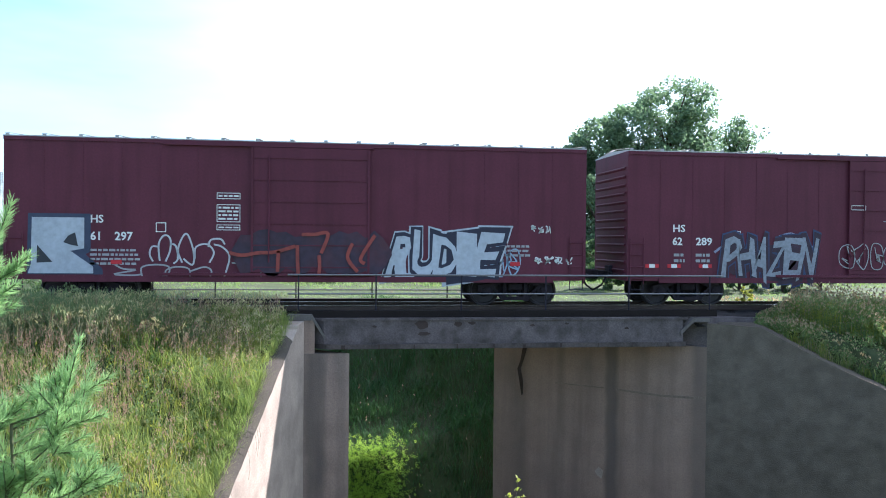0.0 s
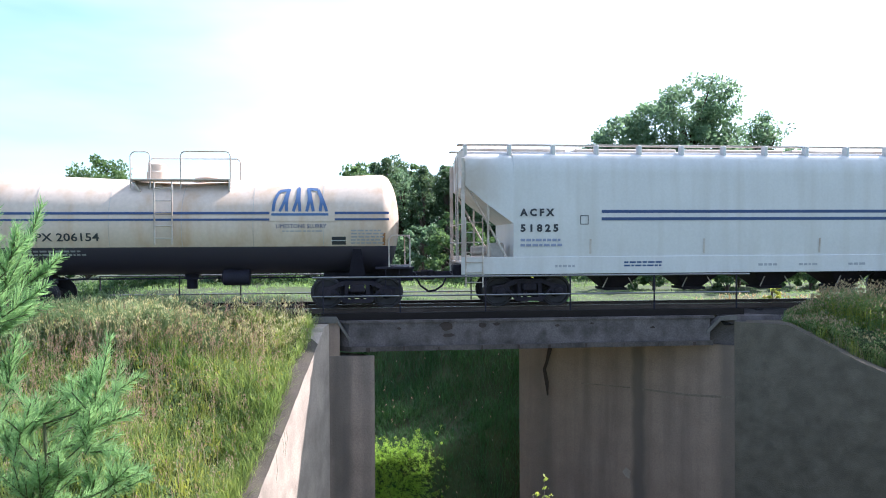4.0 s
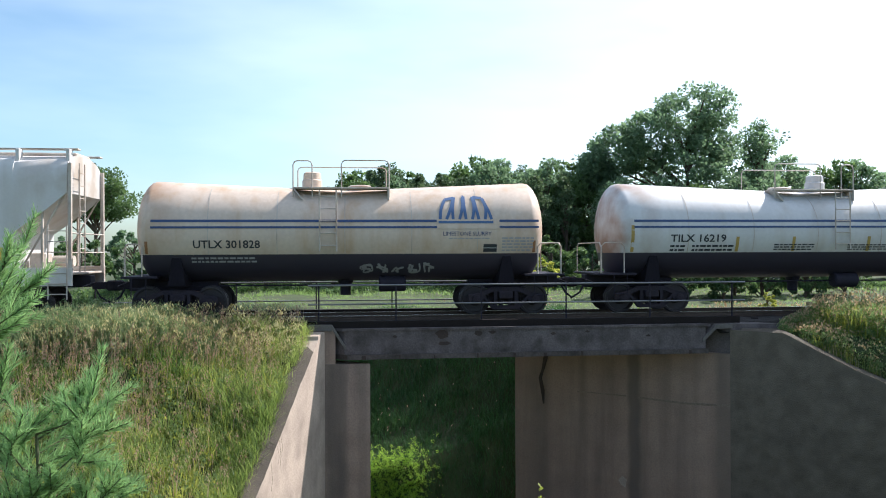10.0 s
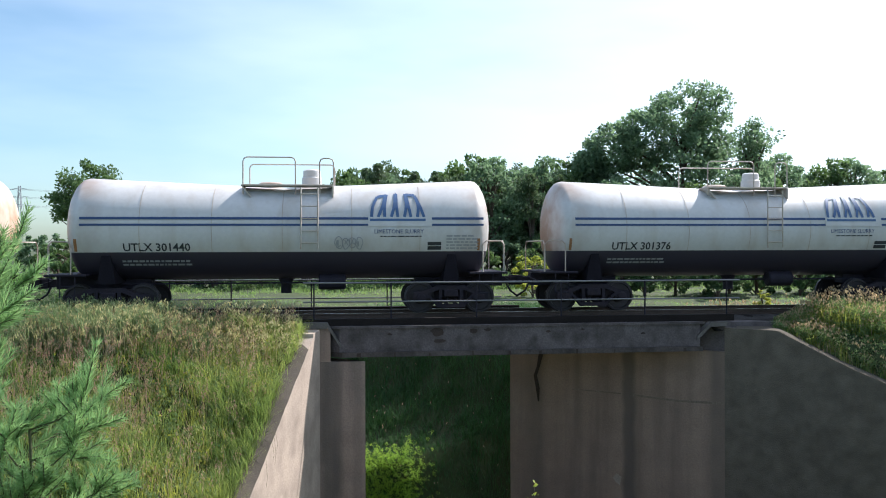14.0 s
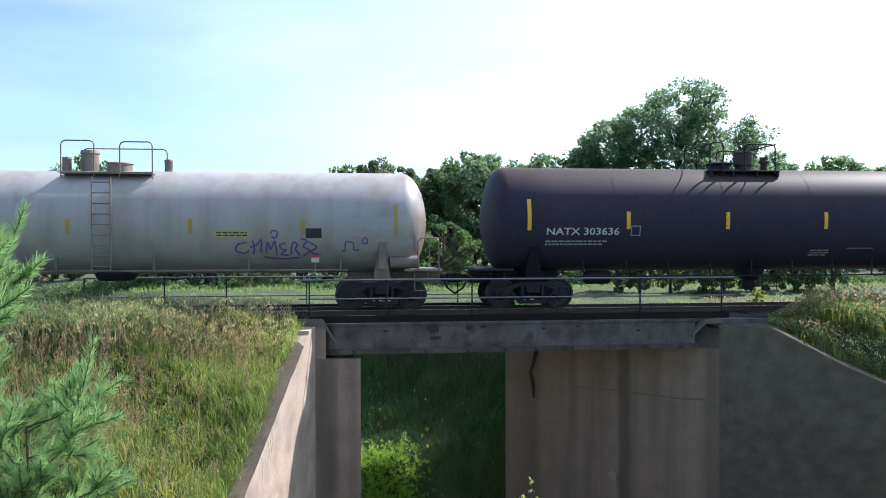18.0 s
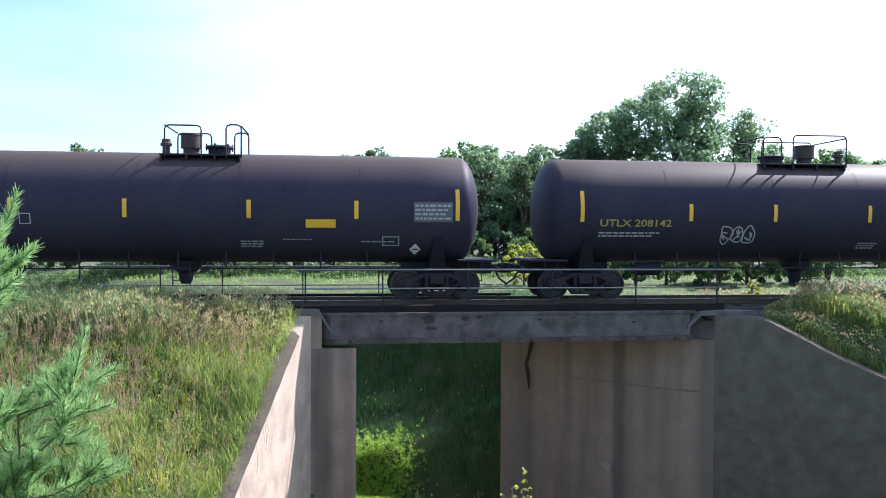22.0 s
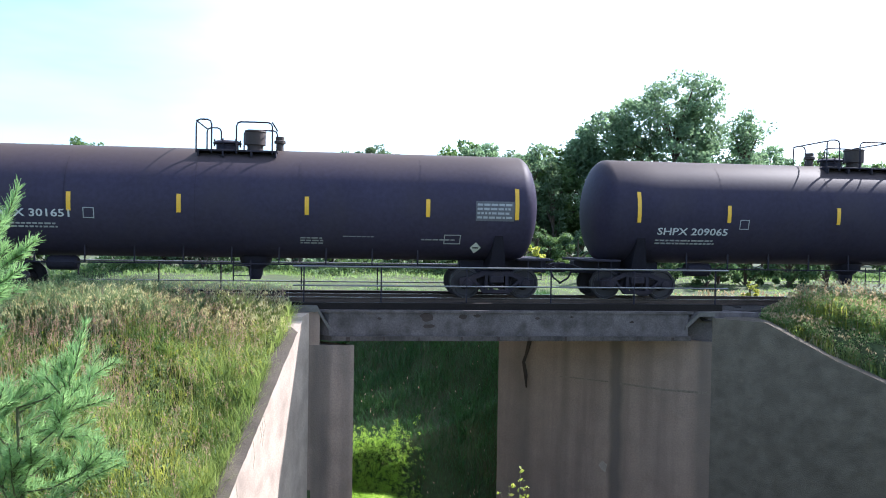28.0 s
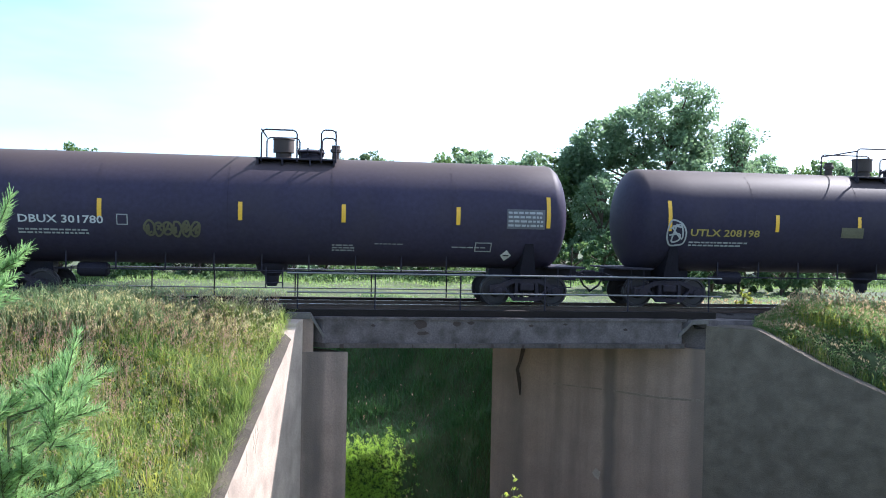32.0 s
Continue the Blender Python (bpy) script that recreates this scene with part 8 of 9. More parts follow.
def tag_script(root, sf, L):
    """A long thin hand-written line of paint, and a repainted panel."""
    s2 = lambda u, v: sf(u, v, 0.03)
    strokes(root, [[(1.47, 2.13), (1.62, 1.75), (1.79, 2.11), (1.85, 1.88), (1.98, 1.96)],
                  [(2.05, 2.05), (2.06, 1.88), (2.19, 1.96), (2.23, 2.12)],
                  [(2.32, 2.12), (2.38, 1.89), (2.53, 2.12), (2.40, 2.18), (2.31, 2.06)],
                  [(2.65, 2.13), (2.57, 1.91), (2.75, 1.94), (2.88, 2.10), (2.95, 1.91), (3.12, 2.17)],
                  [(3.24, 2.08), (3.34, 1.89), (3.48, 2.08), (3.36, 2.17), (3.24, 2.08)],
                  [(3.55, 1.90), (3.60, 2.11), (3.74, 1.93), (3.78, 2.15)],
                  [(4.06, 2.19), (4.14, 2.06), (4.10, 1.87)],
                  [(4.24, 2.19), (4.14, 2.06)]], 0.028, M["dim_white"], s2, "thin white hand-written tag")
    strokes(root, [[(4.33, 2.16), (4.33, 1.91)],
                  [(4.45, 2.16), (4.45, 1.91), (4.62, 2.01), (4.48, 2.17)],
                  [(4.88, 2.17), (4.72, 2.14), (4.74, 1.94), (4.90, 1.95)],
                  [(5.24, 2.18), (5.12, 2.08), (5.17, 1.93), (5.29, 1.96)],
                  [(5.40, 2.20), (5.40, 1.93)],
                  [(5.41, 2.06), (5.58, 2.08)],
                  [(5.60, 2.21), (5.57, 1.94)],
                  [(5.70, 2.19), (5.69, 1.94), (5.88, 1.97)],
                  [(5.98, 2.20), (6.03, 1.95), (6.15, 2.12), (6.22, 1.95), (6.35, 2.21)]], 0.028, M["dim_white"], s2, "thin white hand-written tag")
    strokes(root, [[(6.63, 2.15), (6.82, 2.17)],
                  [(6.61, 2.04), (6.83, 2.06)],
                  [(6.69, 2.25), (6.67, 1.96)],
                  [(6.77, 2.25), (6.75, 1.96)],
                  [(7.13, 2.25), (7.14, 1.90)],
                  [(7.03, 1.90), (7.35, 1.89)]], 0.028, M["dim_white"], s2, "thin white hand-written tag")
    patch(root, -1.6, -0.75, 1.72, 2.02, M["panel_tan"], lambda a, b: sf(a, b, 0.02), "stencil_panel", "dull repainted panel", nv=3)


def tag_w(root, sf, L):
    """A teal spray-can zigzag of two bowls."""
    u, v = -L / 2 + 4.08, 1.83
    line = smooth_line([(u, v + 0.42), (u + 0.10, v + 0.47), (u + 0.14, v + 0.2), (u + 0.2, v), (u + 0.42, v + 0.42), (u + 0.46, v + 0.2), (u + 0.5, v), (u + 0.66, v + 0.3), (u + 0.74, v + 0.5)], 5)
    pts, faces = ribbon([line], 0.05)
    put("graffiti", pts, faces, lambda a, b: sf(a, b, 0.03), M["teal"], root, "teal zigzag spray tag")


def build_train():
    car_hs_a(0)
    car_hs_b(1)
    car_blue(2)
    slurry_tank(3, "TILX 16204", "tilx", False, mark_u=2.74, span=1.75, sx=-1, tag=tg(("s", (-6.3, 1.75, 1.5, 0.55, 7, "ink", 3, 0.02, False)), ("s", (1.7, 1.68, 3.0, 0.28, 10, "ink", 4, 0.018, False))))
    slurry_tank(4, "SHPX 206154", "shpx", True, span=2.2, sx=-1)
    car_flow(5, "A C F X", "5 1 8 2 5", M["navy"], stripes="lines")
    car_hicube(6)
    car_flow(7, "A C F X", "5 9 6 4 2", M["blue_light"], tag_chest, eave=True)
    car_flow(8, "A C F X", "4 2 7 4 3", M["blue"])
    car_flow(9, "E P T X", "8 7 0 7 2", M["blue_light"], tag_gst)
    slurry_tank(10, "UTLX 301828", "shpx", True, mark_u=2.72, span=1.88, sx=-1, tag=tg(("s", (0.4, 1.05, 2.3, 0.4, 5, "dim_white", 9, 0.05, False))))
    slurry_tank(11, "TILX 16219", "tilx", span=1.75)
    slurry_tank(12, "UTLX 301413")
    slurry_tank(13, "UTLX 301442")
    slurry_tank(14, "TILX 16318", "tilx", True, mark_u=2.2, span=1.82, tag=tag_w)
    slurry_tank(15, "UTLX 301440", tag=tg(("s", (1.5, 1.75, 0.8, 0.35, 4, "dim_white", 5, 0.025, True))))
    slurry_tank(16, "UTLX 301376")
    car_flow(17, "A C F X", "4 5 8 3 0", M["navy"], stripes="lines")
    car_coal(18)
    grey_tank(19)
    black_tank(20, "NATX 303636")
    black_tank(21, "UTLX 211079", True, form="utlx", tag=tag_zigzag)
    black_tank(22, "UTLX 208163", True, form="utlx")
    black_tank(23, "NATX 303317", tag=tg(("b", (3.4, 1.98, 0.85, 0.24, 1, "yellow", 5, 0, False))))
    black_tank(24, "UTLX 208142", True, form="utlx", tag=tg(("s", (-3.1, 1.55, 1.1, 0.6, 3, "dim_white", 7, 0.04, True))))
    black_tank(25, "NATX 302139", banner=1.11, tag=tag_bubbles)
    black_tank(26, "NATX 302314", banner=1.12)
    black_tank(27, "NATX 302072", banner=1.12)
    black_tank(28, "NATX 302186")
    black_tank(29, "NATX 301651")
    black_tank(30, "SHPX 209065")
    black_tank(31, "SHPX 208044", banner=2.38)
    black_tank(32, "TILX 192502", banner=3.52, tag=tag_script)
    black_tank(33, "DBUX 301780", tag=tg(("s", (-3.6, 1.75, 1.5, 0.42, 6, "panel_tan", 5, 0.06, True))))
    black_tank(34, "UTLX 208198", True, form="utlx", tag=tg(("s", (-7.7, 1.7, 0.6, 0.9, 1, "dim_white", 9, 0.05, True)), ("b", (-2.0, 2.1, 0.75, 0.32, 1, "panel_tan", 5, 0, False))))


build_train()


# ---- grass ----
def blades(name, x, y, z, h, w, lean, seed, material, curl=0.5):
    """Bent tapering blades rooted at x, y, z, each of two faces."""
    r = np.random.RandomState(seed)
    n = len(x)
    a = r.uniform(0, 2 * np.pi, n)
    wa = a + np.pi / 2 + r.uniform(-0.5, 0.5, n)
    ln = h * lean * r.uniform(0.2, 1.0, n)
    base = np.stack([x, y, z], 1)
    d = np.stack([np.cos(a), np.sin(a), np.zeros(n)], 1)
    s = np.stack([np.cos(wa), np.sin(wa), np.zeros(n)], 1)
    up = np.array([0, 0, 1.0])
    mid = base + d * (ln * 0.35)[:, None] + up * (h * 0.6)[:, None]
    tip = base + d * ln[:, None] + up * (h * (1 - 0.12 * curl))[:, None]
    ww = (w * r.uniform(0.7, 1.3, n))[:, None]
    v = np.stack([base - s * ww / 2, base + s * ww / 2, mid + s * ww * 0.42, mid - s * ww * 0.42, tip + s * ww * 0.08, tip - s * ww * 0.08], 1).reshape(-1, 3)
    o = np.arange(n)[:, None] * 6
    f = np.concatenate([o + np.array([[0, 1, 2, 3]]), o + np.array([[3, 2, 4, 5]])], 0)
    return array_mesh(name, v, f, material)


def tufts(seed, n, sampler, per, spread):
    """Roots gathered in tufts."""
    r = np.random.RandomState(seed)
    cx, cy = sampler(r, n)
    x = np.repeat(cx, per) + r.normal(0, spread, len(cx) * per)
    y = np.repeat(cy, per) + r.normal(0, spread, len(cx) * per)
    return x, y, np.repeat(np.arange(len(cx)), per), r


def heads(name, x, y, z, seed, material, size=0.055, long=2.6):
    """Small seed heads: crossed slender lozenges."""
    r = np.random.RandomState(seed)
    n = len(x)
    c = np.stack([x, y, z], 1)
    t = np.stack([r.normal(0, 0.45, n), r.normal(0, 0.45, n), np.ones(n)], 1)
    t /= np.linalg.norm(t, axis=1)[:, None]
    vs, fs = [], []
    for k in range(2):
        a = r.uniform(0, np.pi, n)
        s = np.stack([np.cos(a), np.sin(a), np.zeros(n)], 1)
        l = (size * long * r.uniform(0.7, 1.3, n))[:, None]
        w = (size * r.uniform(0.7, 1.2, n))[:, None]
        v = np.stack([c - t * l / 2, c + s * w / 2, c + t * l / 2, c - s * w / 2], 1).reshape(-1, 3)
        f = np.arange(n)[:, None] * 4 + np.array([[0, 1, 2, 3]]) + k * n * 4
        vs.append(v)
        fs.append(f)
    return array_mesh(name, np.concatenate(vs), np.concatenate(fs), material)


def stuff(name, me, label, category):
    return tagged(new(name, me), label, category, kind="stuff")


def left_slope(r, n, y0=13.8, y1=23.3):
    y = r.uniform(y0, y1, n)
    x = r.uniform(-17, -1.3 - 0.247 * (22.5 - np.minimum(y, 22.5)), n)
    keep = x > -0.62 * y - 1.5
    return x[keep], y[keep]


def right_slope(r, n):
    l = r.uniform(1.3, 9.0, n)
    back = np.interp(l, [1.3, 3, 9], [0.55, 0.5, 0.5]) + r.uniform(0, 1.0, n) * np.interp(l, [1.3, 3, 9], [0.9, 2.8, 3.8])
    x = 10.9 + 0.85 * l + 0.53 * back
    y = 22.7 - 0.53 * l + 0.85 * back
    keep = (y < 23.3)
    return x[keep], y[keep]


def bank_z(x, y):
    """Ground behind the right wing wall, its flat top included."""
    l = (x - 10.9) * 0.85 - (y - 22.7) * 0.53
    back = (x - 10.9) * 0.53 + (y - 22.7) * 0.85
    top = np.interp(l, [0, 1.44, 3.3, 10], [-0.58, -0.62, -1.58, -4.4])
    return np.maximum(top - 0.08 * np.maximum(back - 1.0, 0), np.where(back > 1.15, ground_z(x, y), -20))


def leaf_cloud(centres, radii, per, size, seed, squash=0.75, droop=0.0):
    """Leaves as small bent lozenges, gathered in clumps round the centres."""
    r = np.random.RandomState(seed)
    n = len(centres) * per
    c = np.repeat(np.asarray(centres), per, 0)
    rad = np.repeat(np.asarray(radii), per)
    d = r.normal(0, 1, (n, 3))
    d /= np.linalg.norm(d, axis=1)[:, None]
    p = c + d * (rad * r.uniform(0.25, 1.0, n) ** 0.6)[:, None] * np.array([1, 1, squash])
    t = d + r.normal(0, 0.7, (n, 3))
    t[:, 2] -= droop
    t /= np.linalg.norm(t, axis=1)[:, None]
    s = np.cross(t, r.normal(0, 1, (n, 3)))
    s /= np.linalg.norm(s, axis=1)[:, None] + 1e-9
    l = (size * r.uniform(0.6, 1.35, n))[:, None]
    v = np.stack([p - t * l / 2, p + s * l * 0.32, p + t * l / 2, p - s * l * 0.32], 1).reshape(-1, 3)
    f = np.arange(n)[:, None] * 4 + np.array([[0, 1, 2, 3]])
    return v, f


def build_grass():
    x, y, c, r = tufts(1, 7600, left_slope, 12, 0.075)
    z = ground_z(x, y) - 0.03
    patchy = 0.85 + 0.45 * np.sin(x * 1.3 + 2 * np.sin(y * 0.9)) * np.sin(y * 1.1 + 0.5 * x) + 0.3 * np.sin(x * 4.3 + y) * np.sin(y * 3.7 - x)
    h = r.uniform(0.22, 0.56, len(x)) * patchy
    stuff("meadow_grass", blades("meadow_grass", x, y, z, h, 0.014, 1.2, 2, M["grass"]), "tall sunlit meadow grass on the near bank", "grass")
    # yellow-green weeds, thickest by the wing wall
    def weeds(r, n):
        x, y = left_slope(r, n)
        near = np.exp(-((x + 2.6 + 0.247 * (22.5 - y)) / 2.2) ** 2)
        k = r.uniform(0, 1, len(x)) < 0.18 + 0.8 * near
        return x[k], y[k]
    x, y, c, r = tufts(3, 3600, weeds, 10, 0.08)
    stuff("weed_grass", blades("weed_grass", x, y, ground_z(x, y) - 0.03, r.uniform(0.22, 0.52, len(x)), 0.013, 0.9, 4, M["weed"]), "yellow-green weeds beside the wing wall", "grass")
    # seed heads on thin stalks
    r = np.random.RandomState(5)
    x, y = left_slope(r, 4300)
    k = r.uniform(0, 1, len(x)) < np.interp(y, [14, 19, 21.0, 22.0, 23.3], [0.25, 0.35, 0.6, 1.0, 1.0])
    x, y = x[k], y[k]
    z = ground_z(x, y)
    h = r.uniform(0.45, 0.85, len(x))
    stuff("seed_stalks", blades("seed_stalks", x, y, z, h, 0.008, 0.25, 6, M["seed"]), "thin dry grass stalks", "grass")
    m = 9
    hx, hy = np.repeat(x, m) + r.normal(0, 0.035, len(x) * m), np.repeat(y, m) + r.normal(0, 0.035, len(x) * m)
    hz = np.repeat(z + h, m) + r.uniform(-0.20, 0.03, len(x) * m)
    stuff("seed_heads", heads("seed_heads", hx, hy, hz, 7, M["seed"], 0.019, 3.2), "brown feathery grass seed heads", "grass")
    # tall pale grass bending over the upper edge of the slope
    r = np.random.RandomState(61)
    n = 620
    x, y = r.uniform(-8.5, -1.4, n), r.uniform(21.3, 23.0, n)
    z, h = ground_z(x, y), r.uniform(0.45, 0.95, n) * np.interp(x, [-8.5, -5, -2, -1.4], [1.0, 1.05, 0.95, 0.7])
    stuff("tall_stalks", blades("tall_stalks", x, y, z, h, 0.010, 0.5, 62, M["straw"]), "tall pale grass stalks along the slope's edge", "grass")
    m = 6
    t = np.tile(np.arange(m) / m, n)
    hx = np.repeat(x, m) + t * 0.16 + r.normal(0, 0.02, n * m)
    hz = np.repeat(z + h * 0.95, m) + 0.06 * np.sin(t * 3.0) + r.normal(0, 0.02, n * m)
    stuff("tall_seed_heads", heads("tall_seed_heads", hx, np.repeat(y, m) + r.normal(0, 0.02, n * m), hz, 63, M["straw"], 0.026, 3.4), "pale nodding grass seed heads", "grass")
    # feathery pinkish grass in drifts on the upper slope
    r = np.random.RandomState(91)
    x, y = left_slope(r, 1700, 18.5, 22.9)
    k = (np.sin(x * 0.8 + 0.6) * np.sin(y * 1.1 + x * 0.3) > -0.1) & (x < -2.4)
    x, y = x[k], y[k]
    z, h = ground_z(x, y), r.uniform(0.5, 0.9, len(x))
    stuff("feather_stalks", blades("feather_stalks", x, y, z, h, 0.007, 0.35, 92, M["seed"]), "thin pinkish feather grass stalks", "grass")
    m = 12
    t = np.tile(np.arange(m) / m, len(x))
    lean = np.repeat(r.normal(0.05, 0.05, len(x)), m)
    hx = np.repeat(x, m) + lean * t * 2 + r.normal(0, 0.018, len(x) * m)
    hz = np.repeat(z + h * 0.8, m) + t * 0.2 + r.normal(0, 0.012, len(x) * m)
    stuff("feather_heads", heads("feather_heads", hx, np.repeat(y, m) + r.normal(0, 0.018, len(x) * m), hz, 93, M["seed"], 0.014, 3.2), "feathery pinkish-brown grass heads", "grass")
    # flower heads of weeds
    r = np.random.RandomState(8)
    x, y = weeds(r, 1500)
    stuff("weed_flowers", heads("weed_flowers", x, y, ground_z(x, y) + r.uniform(0.35, 0.6, len(x)), 9, M["weed"], 0.06, 1.3), "small yellow-green weed flower heads", "grass")
    # grass hanging over the wing wall's top
    def edge(r, n):
        y = r.uniform(14.2, 22.3, n)
        return -1.42 - 0.247 * (22.68 - y) + r.uniform(-0.35, 0.36, n) - 0.1 * r.uniform(0, 1, n), y
    x, y, c, r = tufts(81, 900, edge, 12, 0.06)
    way = 22.68 - y
    x = np.minimum(x, -1.0 - 0.247 * way)
    z = np.where(x > -1.25 - 0.247 * way, -0.62 - 0.629 * (way - 0.62), ground_z(x, y))
    stuff("wall_edge_grass", blades("wall_edge_grass", x, y, z - 0.02, r.uniform(0.2, 0.5, len(x)), 0.011, 1.2, 82, M["grass"]), "yellow-green grass leaning over the wing wall", "grass")
    # a haze of fine flowering tops over the slope, in drifts
    r = np.random.RandomState(83)
    x, y = left_slope(r, 4500)
    drift = 0.5 + 0.5 * np.sin(x * 0.9 + 1.7 * np.sin(y * 0.6)) * np.sin(y * 0.8 - 0.4 * x)
    k = r.uniform(0, 1, len(x)) < 0.25 + 0.75 * drift
    x, y = x[k], y[k]
    stuff("fine_tops", heads("fine_tops", x, y, ground_z(x, y) + r.uniform(0.28, 0.72, len(x)), 84, M["scrub"], 0.02, 6.0), "fine grey-green flowering grass tops", "grass")
    x, y = weeds(r, 4200)
    k = np.sin(x * 1.1 + y * 0.5) * np.sin(y * 0.9 + 1.0) > -0.2
    x, y = x[k], y[k]
    stuff("golden_tops", heads("golden_tops", x, y, ground_z(x, y) + r.uniform(0.3, 0.6, len(x)), 85, M["straw"], 0.022, 2.2), "small straw-yellow flowering tops", "grass")
    # small broad-leaved herbs between the grass
    r = np.random.RandomState(30)
    x, y = left_slope(r, 2600)
    c = np.stack([x, y, ground_z(x, y) + r.uniform(0.1, 0.34, len(x))], 1)
    v, f = leaf_cloud(c, r.uniform(0.07, 0.17, len(x)), 24, 0.055, 31, 0.9)
    stuff("herbs", array_mesh("herbs", v, f, M["herb"]), "small broad-leaved herbs among the grass", "plants")
    # tall grey-green scrub along the shoulder of the track
    def tall(x):
        return np.interp(x, [-16, -12, -9.5, -7.5, -5.2, -4.0, -2.6], [0.45, 0.5, 0.7, 1.1, 1.05, 0.7, 0.3])
    def shoulder(r, n):
        return r.uniform(-16, -2.8, n), r.uniform(21.7, 23.2, n)
    x, y, c, r = tufts(10, 900, shoulder, 18, 0.13)
    stuff("shoulder_scrub", blades("shoulder_scrub", x, y, ground_z(x, y), r.uniform(0.45, 1.0, len(x)) * tall(x), 0.02, 0.5, 11, M["scrub"]), "dense grey-green scrub along the track shoulder", "scrub")
    r = np.random.RandomState(33)
    x, y = shoulder(r, 900)
    c = np.stack([x, y, ground_z(x, y) + r.uniform(0.15, 0.9, len(x)) * tall(x)], 1)
    v, f = leaf_cloud(c, r.uniform(0.1, 0.2, len(x)), 26, 0.06, 34, 0.9)
    stuff("scrub_leaves", array_mesh("scrub_leaves", v, f, M["scrub"]), "leafy grey-green scrub tops beside the track", "scrub")
    # right bank: a rounded mass of weeds behind the wing wall
    def mass(x, y):
        l = (x - 10.9) * 0.85 - (y - 22.7) * 0.53
        back = (x - 10.9) * 0.53 + (y - 22.7) * 0.85
        return np.interp(back, [0.1, 0.9, 1.7], [0.5, 0.8, 1.0]) * np.interp(l, [1.2, 1.7, 2.4, 3.2, 4.2, 6.0, 9.0], [0.1, 0.35, 0.85, 0.95, 0.85, 0.7, 0.55])
    for nm, seed, n, m, wd in (("bank_grass", 12, 700, "grass", 0.012), ("bank_weeds", 13, 500, "weed", 0.014), ("bank_dry_weeds", 17, 300, "dry_weed", 0.012)):
        x, y, c, r = tufts(seed, n, right_slope, 14, 0.12)
        z = bank_z(x, y) - 0.02
        stuff(nm, blades(nm, x, y, z, r.uniform(0.35, 0.95, len(x)) * mass(x, y), wd, 0.5, seed + 1, M[m]), "tall weedy grass behind the right wing wall", "grass")
    r = np.random.RandomState(14)
    x, y = right_slope(r, 3600)
    c = np.stack([x, y, bank_z(x, y) + r.uniform(0.05, 0.85, len(x)) * mass(x, y)], 1)
    v, f = leaf_cloud(c, r.uniform(0.08, 0.18, len(x)), 24, 0.05, 36, 0.9)
    stuff("bank_herbs", array_mesh("bank_herbs", v, f, M["herb"]), "leafy herbs behind the right wing wall", "plants")
    x, y = right_slope(r, 4200)
    hz = bank_z(x, y) + r.uniform(0.6, 1.2, len(x)) * mass(x, y)
    stuff("bank_seed_heads", heads("bank_seed_heads", x, y, hz, 15, M["dry_weed"], 0.05, 1.8), "pale dry seed heads of bank weeds", "grass")
    # plants that cover the step between the wall's top and the bank behind it
    r = np.random.RandomState(71)
    n = 2200
    l, back = r.uniform(1.9, 9.0, n), r.uniform(0.55, 1.7, n)
    x, y = 10.9 + 0.85 * l + 0.53 * back, 22.7 - 0.53 * l + 0.85 * back
    lo, hi = bank_z(10.9 + 0.85 * l + 0.53 * 0.6, 22.7 - 0.53 * l + 0.85 * 0.6), bank_z(10.9 + 0.85 * l + 0.53 * 1.8, 22.7 - 0.53 * l + 0.85 * 1.8) + 0.25
    z = lo + (hi - lo) * np.clip((back - 0.55) / 1.15 + r.normal(0, 0.15, n), 0, 1.1)
    v, f = leaf_cloud(np.stack([x, y, z + 0.1], 1), r.uniform(0.1, 0.2, n), 26, 0.05, 72, 0.9)
    stuff("step_herbs", array_mesh("step_herbs", v, f, M["herb"]), "leafy herbs on the step behind the wing wall", "plants")
    k = r.uniform(0, 1, n) < 0.7
    stuff("step_seed_heads", heads("step_seed_heads", x[k], y[k], z[k] + 0.25, 73, M["dry_weed"], 0.05, 1.6), "pinkish dry weed heads behind the wing wall", "grass")
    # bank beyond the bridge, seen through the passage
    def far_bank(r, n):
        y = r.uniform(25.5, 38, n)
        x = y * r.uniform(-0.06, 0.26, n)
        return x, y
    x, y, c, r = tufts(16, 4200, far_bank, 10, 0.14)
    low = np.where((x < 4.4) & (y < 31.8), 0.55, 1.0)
    # the bank's deep shade is put into this grass's dark colour
    stuff("passage_grass", blades("passage_grass", x, y, ground_z(x, y) - 0.05, r.uniform(0.25, 0.6, len(x)) * low, 0.018, 0.9, 17, M["grass_shaded"]), "lush bank grass beyond the bridge, darkened for shade", "grass")
    r = np.random.RandomState(18)
    x, y = far_bank(r, 160)
    stuff("passage_seed_heads", heads("passage_seed_heads", x, y, ground_z(x, y) + r.uniform(0.6, 0.95, len(x)), 19, M["seed"], 0.035, 3.0), "pale seed heads on the far bank", "grass")
    # lush herbs at the foot of that bank; their leaf colour carries the sun patch
    r = np.random.RandomState(41)
    x, y = r.normal(1.0, 0.8, 3600), r.normal(28.5, 0.85, 3600)
    keep = (y > 27.6) & (x < 3.2)
    x, y = x[keep], y[keep]
    hum = 0.16 + 0.16 * np.sin(x * 3.1 + y) * np.sin(y * 2.3)
    c = np.stack([x, y, ground_z(x, y) + hum * r.uniform(0.3, 1.0, len(x)) + 0.1], 1)
    v, f = leaf_cloud(c, r.uniform(0.06, 0.15, len(x)), 26, 0.04, 42, 0.9)
    stuff("lush_herbs", array_mesh("lush_herbs", v, f, M["lush"]), "herbs at the far bank's foot, sunlight brightened into their colour", "plants")
